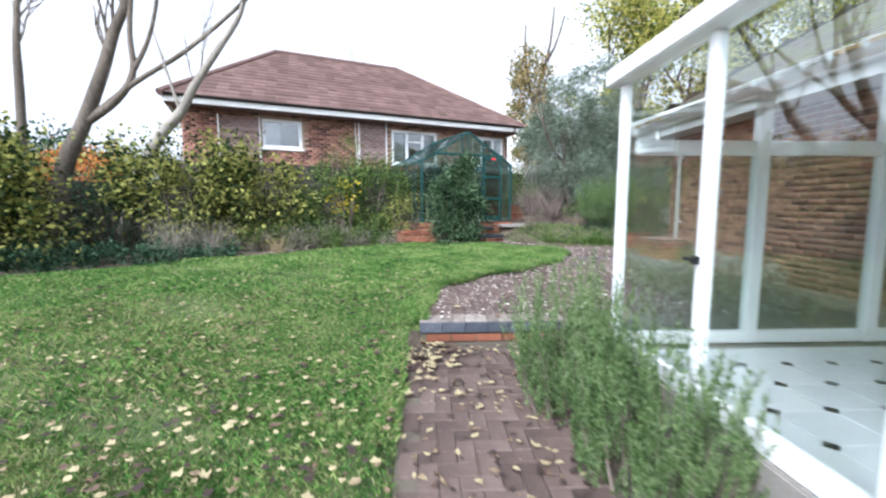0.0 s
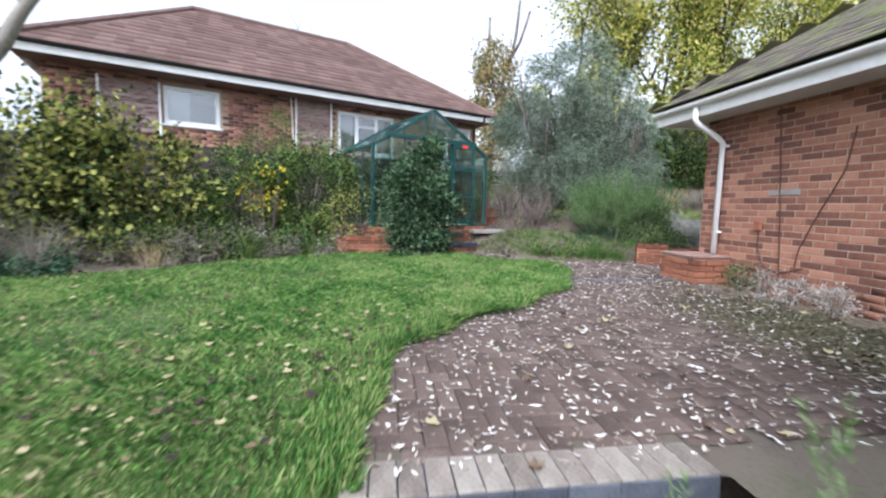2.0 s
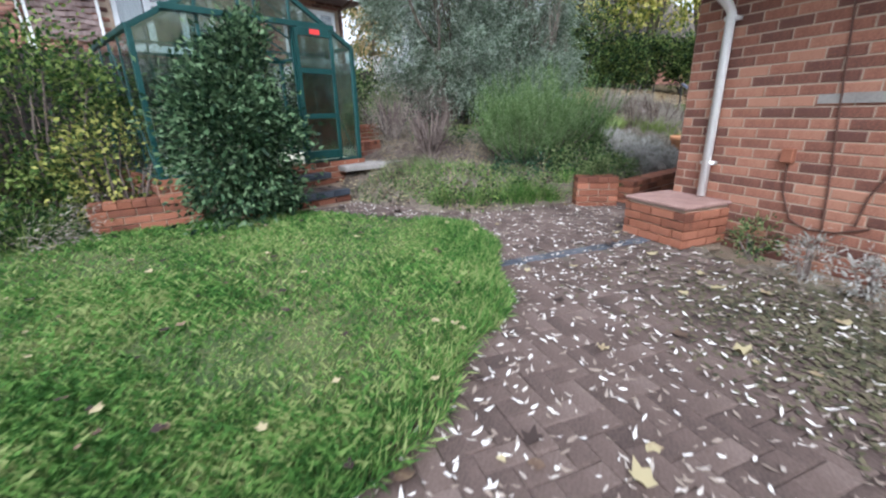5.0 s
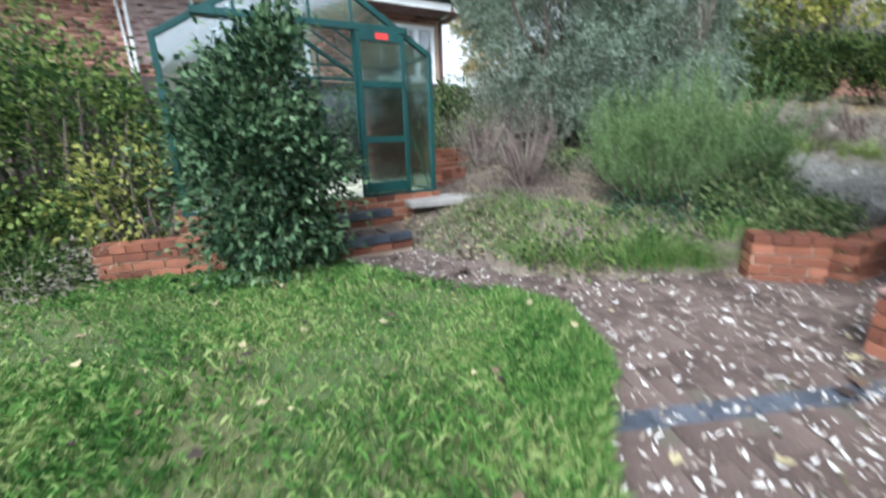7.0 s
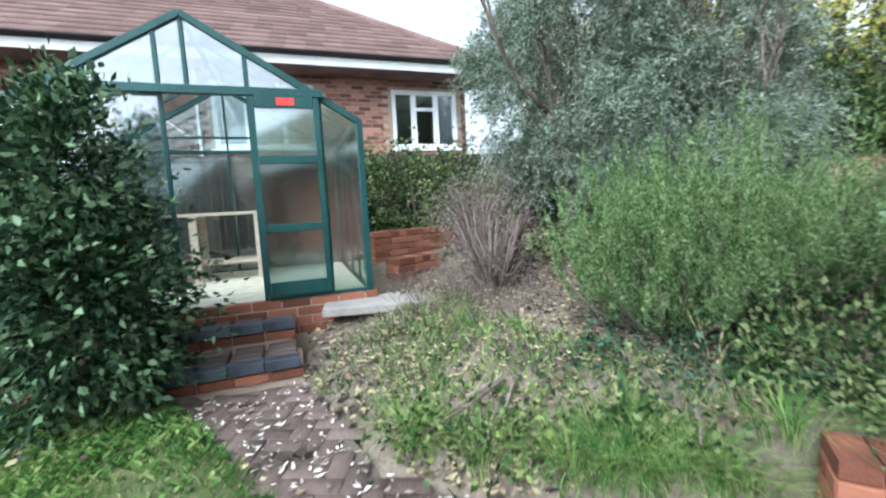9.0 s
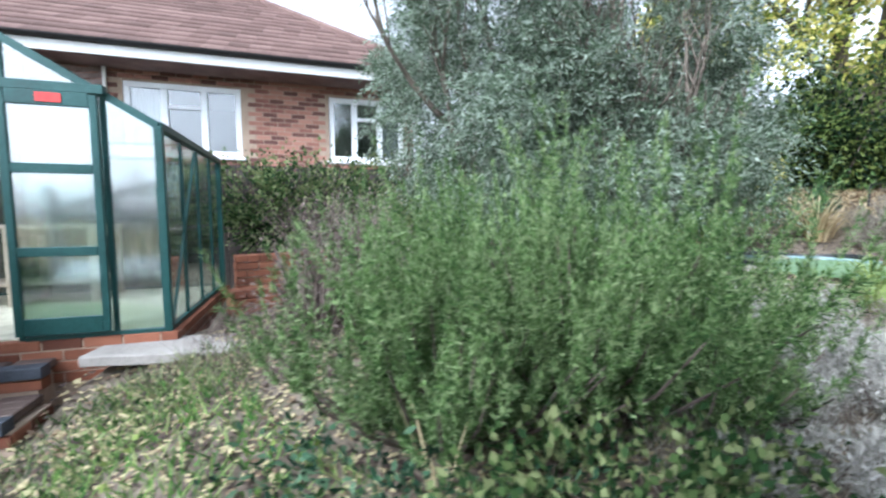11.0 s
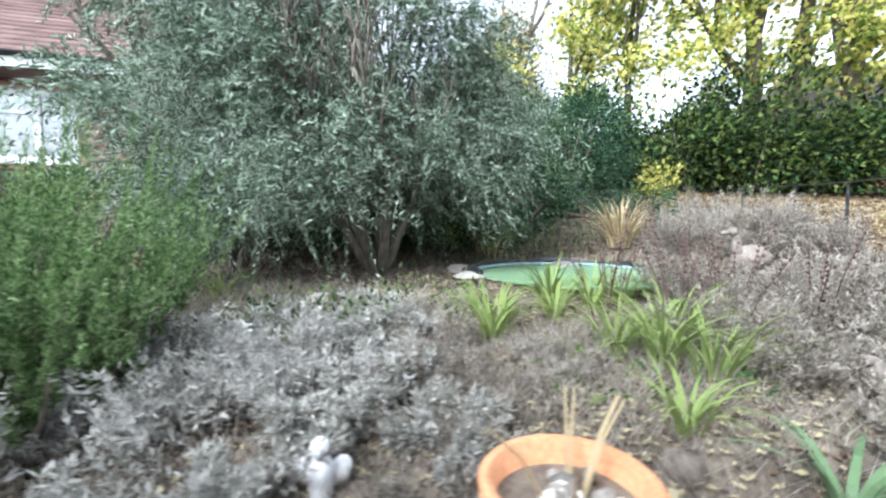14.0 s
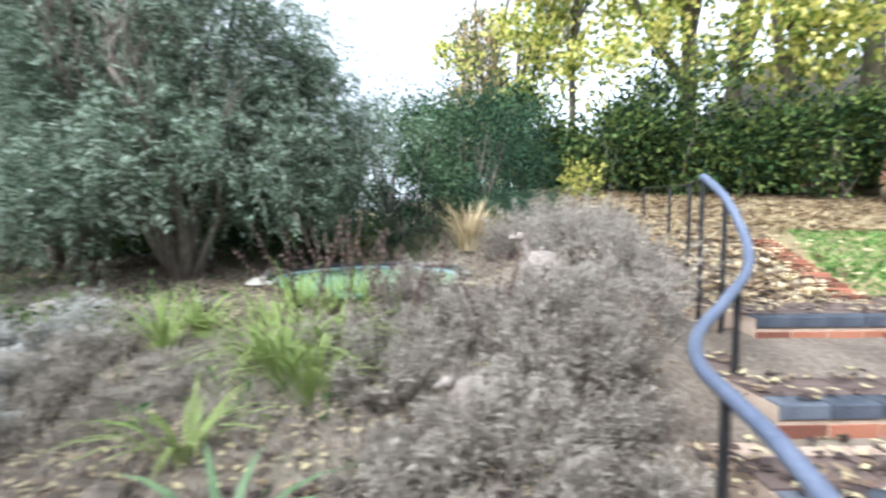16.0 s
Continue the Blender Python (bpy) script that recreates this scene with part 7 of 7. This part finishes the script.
q = np.array([from_uv(a, b) for a, b in np.column_stack([rng.normal(-2.0, 0.75, 15000), rng.normal(0.85, 0.42, 15000)]) if a > -3.9 and b > 0.1 and b < 1.9])
litter("moss", q, 0.028, mottled("moss", [(0.05, 0.05, 0.03), (0.10, 0.10, 0.05), (0.14, 0.12, 0.075)], 3, 30, 1.0, 0, vary='island', amount=0.6), "mossy dirt over the pavers by the wall", 0.001, patio_z)
q = np.array([(12.0 + a * 0.968 + b * 0.25, 4.86 - a * 0.25 + b * 0.968) for a, b in np.column_stack([rng.uniform(1.2, 3.0, 900), rng.uniform(2.5, 4.5, 900)])])
litter("step_litter", q, 0.05, M_FALLEN, "dry leaves over the far steps", 0.0, lambda x, y: np.full(len(x), 1.09))
for k in range(3):
    q = np.array([(12.0 + a * 0.968 + b * 0.25, 4.86 - a * 0.25 + b * 0.968) for a, b in np.column_stack([rng.uniform(0.35 + 0.285 * k, 2.0 + 0.285 * k, 220), rng.uniform(0.86 + 0.42 * k, (1.26, 1.68, 2.4)[k], 220)])])
    litter("step_litter", q, 0.05, M_FALLEN, "dry leaves over the far steps", 0.0, lambda x, y: np.full(len(x), 0.58 + 0.155 * k))

BEDPOLY = [(8.4, 6.1), (9, 5.95), (12.5, 5.75), (13.2, 6.8), (12.6, 7.3), (10.7, 7.4), (10.3, 8.2), (9.6, 9.0), (8, 9.6)]
grass("bed_stalks", BEDPOLY, 60000, 0.11, "pale dry stalks and dead growth over the flower bed", M_DRYLAV, 0.0022, stalk=True)
grass("bed_weeds", [(8.2, 8.2), (9.6, 7.6), (11.0, 6.6), (12.0, 6.4), (12.2, 7.0), (10.6, 7.3), (9.5, 9.5), (8.2, 10.2)], 5000, 0.06, "low green weeds over the flower bed", M_IRIS, 0.004)
grass("path_edge_weeds", [(6.0, 7.6), (6.5, 6.95), (7.4, 6.55), (7.8, 6.9), (7.2, 7.5), (6.8, 8.3), (6.2, 8.6)], 3800, 0.10, "straggling green grass and weeds beside the path", M_GRASS, 0.005, stalk=True)
grass("dead_grass", [(6.3, 8.3), (7.2, 7.9), (7.6, 8.3), (7.5, 9.6), (6.6, 9.8)], 3000, 0.12, "withered brown stalks beside the rosemary", M_TWIG, 0.0025, stalk=True)

grass("pond_weeds", [(10.6, 9.4), (12.0, 9.6), (13.6, 9.2), (14.2, 10.5), (13.0, 11.4), (10.4, 11.0)], 5200, 0.09, "dull low weeds and stalks behind the pond", M_IVY, 0.006, stalk=True)
grass("shade_stalks", [(8.2, 8.6), (10.6, 8.4), (11.2, 9.2), (13.6, 9.2), (14.0, 10.6), (9.0, 10.6)], 6000, 0.12, "dark dead stalks in the shade of the olive", M_TWIG, 0.004, stalk=True)


q = scatter([(5.6, 8.1), (6.2, 7.4), (6.9, 8.5), (6.9, 9.3), (5.75, 9.0)], 900)
litter("path_end_leaves", q[~on_paving(q[:, 0], q[:, 1])], 0.05, M_FALLEN, "dry leaves and scraps beside the greenhouse path", 0.004)
grass("path_end_weeds", [(5.7, 8.2), (6.3, 7.5), (7.0, 8.4), (6.9, 8.85), (5.8, 8.7)], 2600, 0.10, "low green weeds beside the concrete slab", M_IVY, 0.005, stalk=True)


def fringe(n):
    """Longer grass and clover hanging over the edge of the paving."""
    a = np.array(LAWN_EDGE[:11])
    k = rng.integers(0, len(a) - 1, n)
    t = rng.uniform(size=n)[:, None]
    q = a[k] * (1 - t) + a[k + 1] * t
    d = unit(np.column_stack([-(a[k + 1] - a[k])[:, 1], (a[k + 1] - a[k])[:, 0], np.zeros(n)]))[:, :2]
    q = q + d * (np.abs(rng.normal(size=n)) * 0.13 - 0.05 * (1 + np.sin(q[:, 0] * 5.0 + q[:, 1] * 3.0)))[:, None]
    p = np.column_stack([q, np.maximum(ground_z(q[:, 0], q[:, 1]), patio_z(q[:, 0], q[:, 1])) - 0.005])
    al = np.column_stack([-d * 0.5, np.full(n, 0.9)])
    me = leaves("edge_grass", p, al, 0.075, 0.009, 0.55)
    tagged(link("edge_grass", me, M_GRASS), "longer tufted grass hanging over the lawn edge", "grass", kind="stuff")


fringe(15000)

# plants along the bungalow wall
for u, v, h in ((-0.75, 0.28, 0.28), (-1.1, 0.3, 0.22), (-1.5, 0.3, 0.25), (-0.35, 0.2, 0.3), (-2.1, 0.3, 0.2)):
    x, y = from_uv(u, v)
    shrub("small grey-green weed at the foot of the wall", (x, y, 0.38 + h * 0.4), (0.16, 0.14, h * 0.5), 500, 0.04, 0.014, M_LAVENDER if u < -0.5 else M_IVY, 16, 0.05, "wall weeds", "plant", "weed", ns=5)

# far roof beyond the trees
far = thing("distant_house", "distant tiled roof glimpsed between the trees", "house", pose(29.0, 15.0, 0, 0, 0, -30), kind="structure")
part("wall", boxes((-5, 5, -3, 3, 0.0, 4.6)), M_BRICK_ISLE, far)
bm = bmesh.new()
vs = [bm.verts.new(p) for p in ((-5.5, -3.5, 4.6), (5.5, -3.5, 4.6), (5.5, 3.5, 4.6), (-5.5, 3.5, 4.6), (-3, 0, 7.2), (3, 0, 7.2))]
for f in ((0, 1, 5, 4), (1, 2, 5), (2, 3, 4, 5), (3, 0, 4), (3, 2, 1, 0)):
    bm.faces.new([vs[i] for i in f])
part("roof", bm, M_MOSSTILE, far)
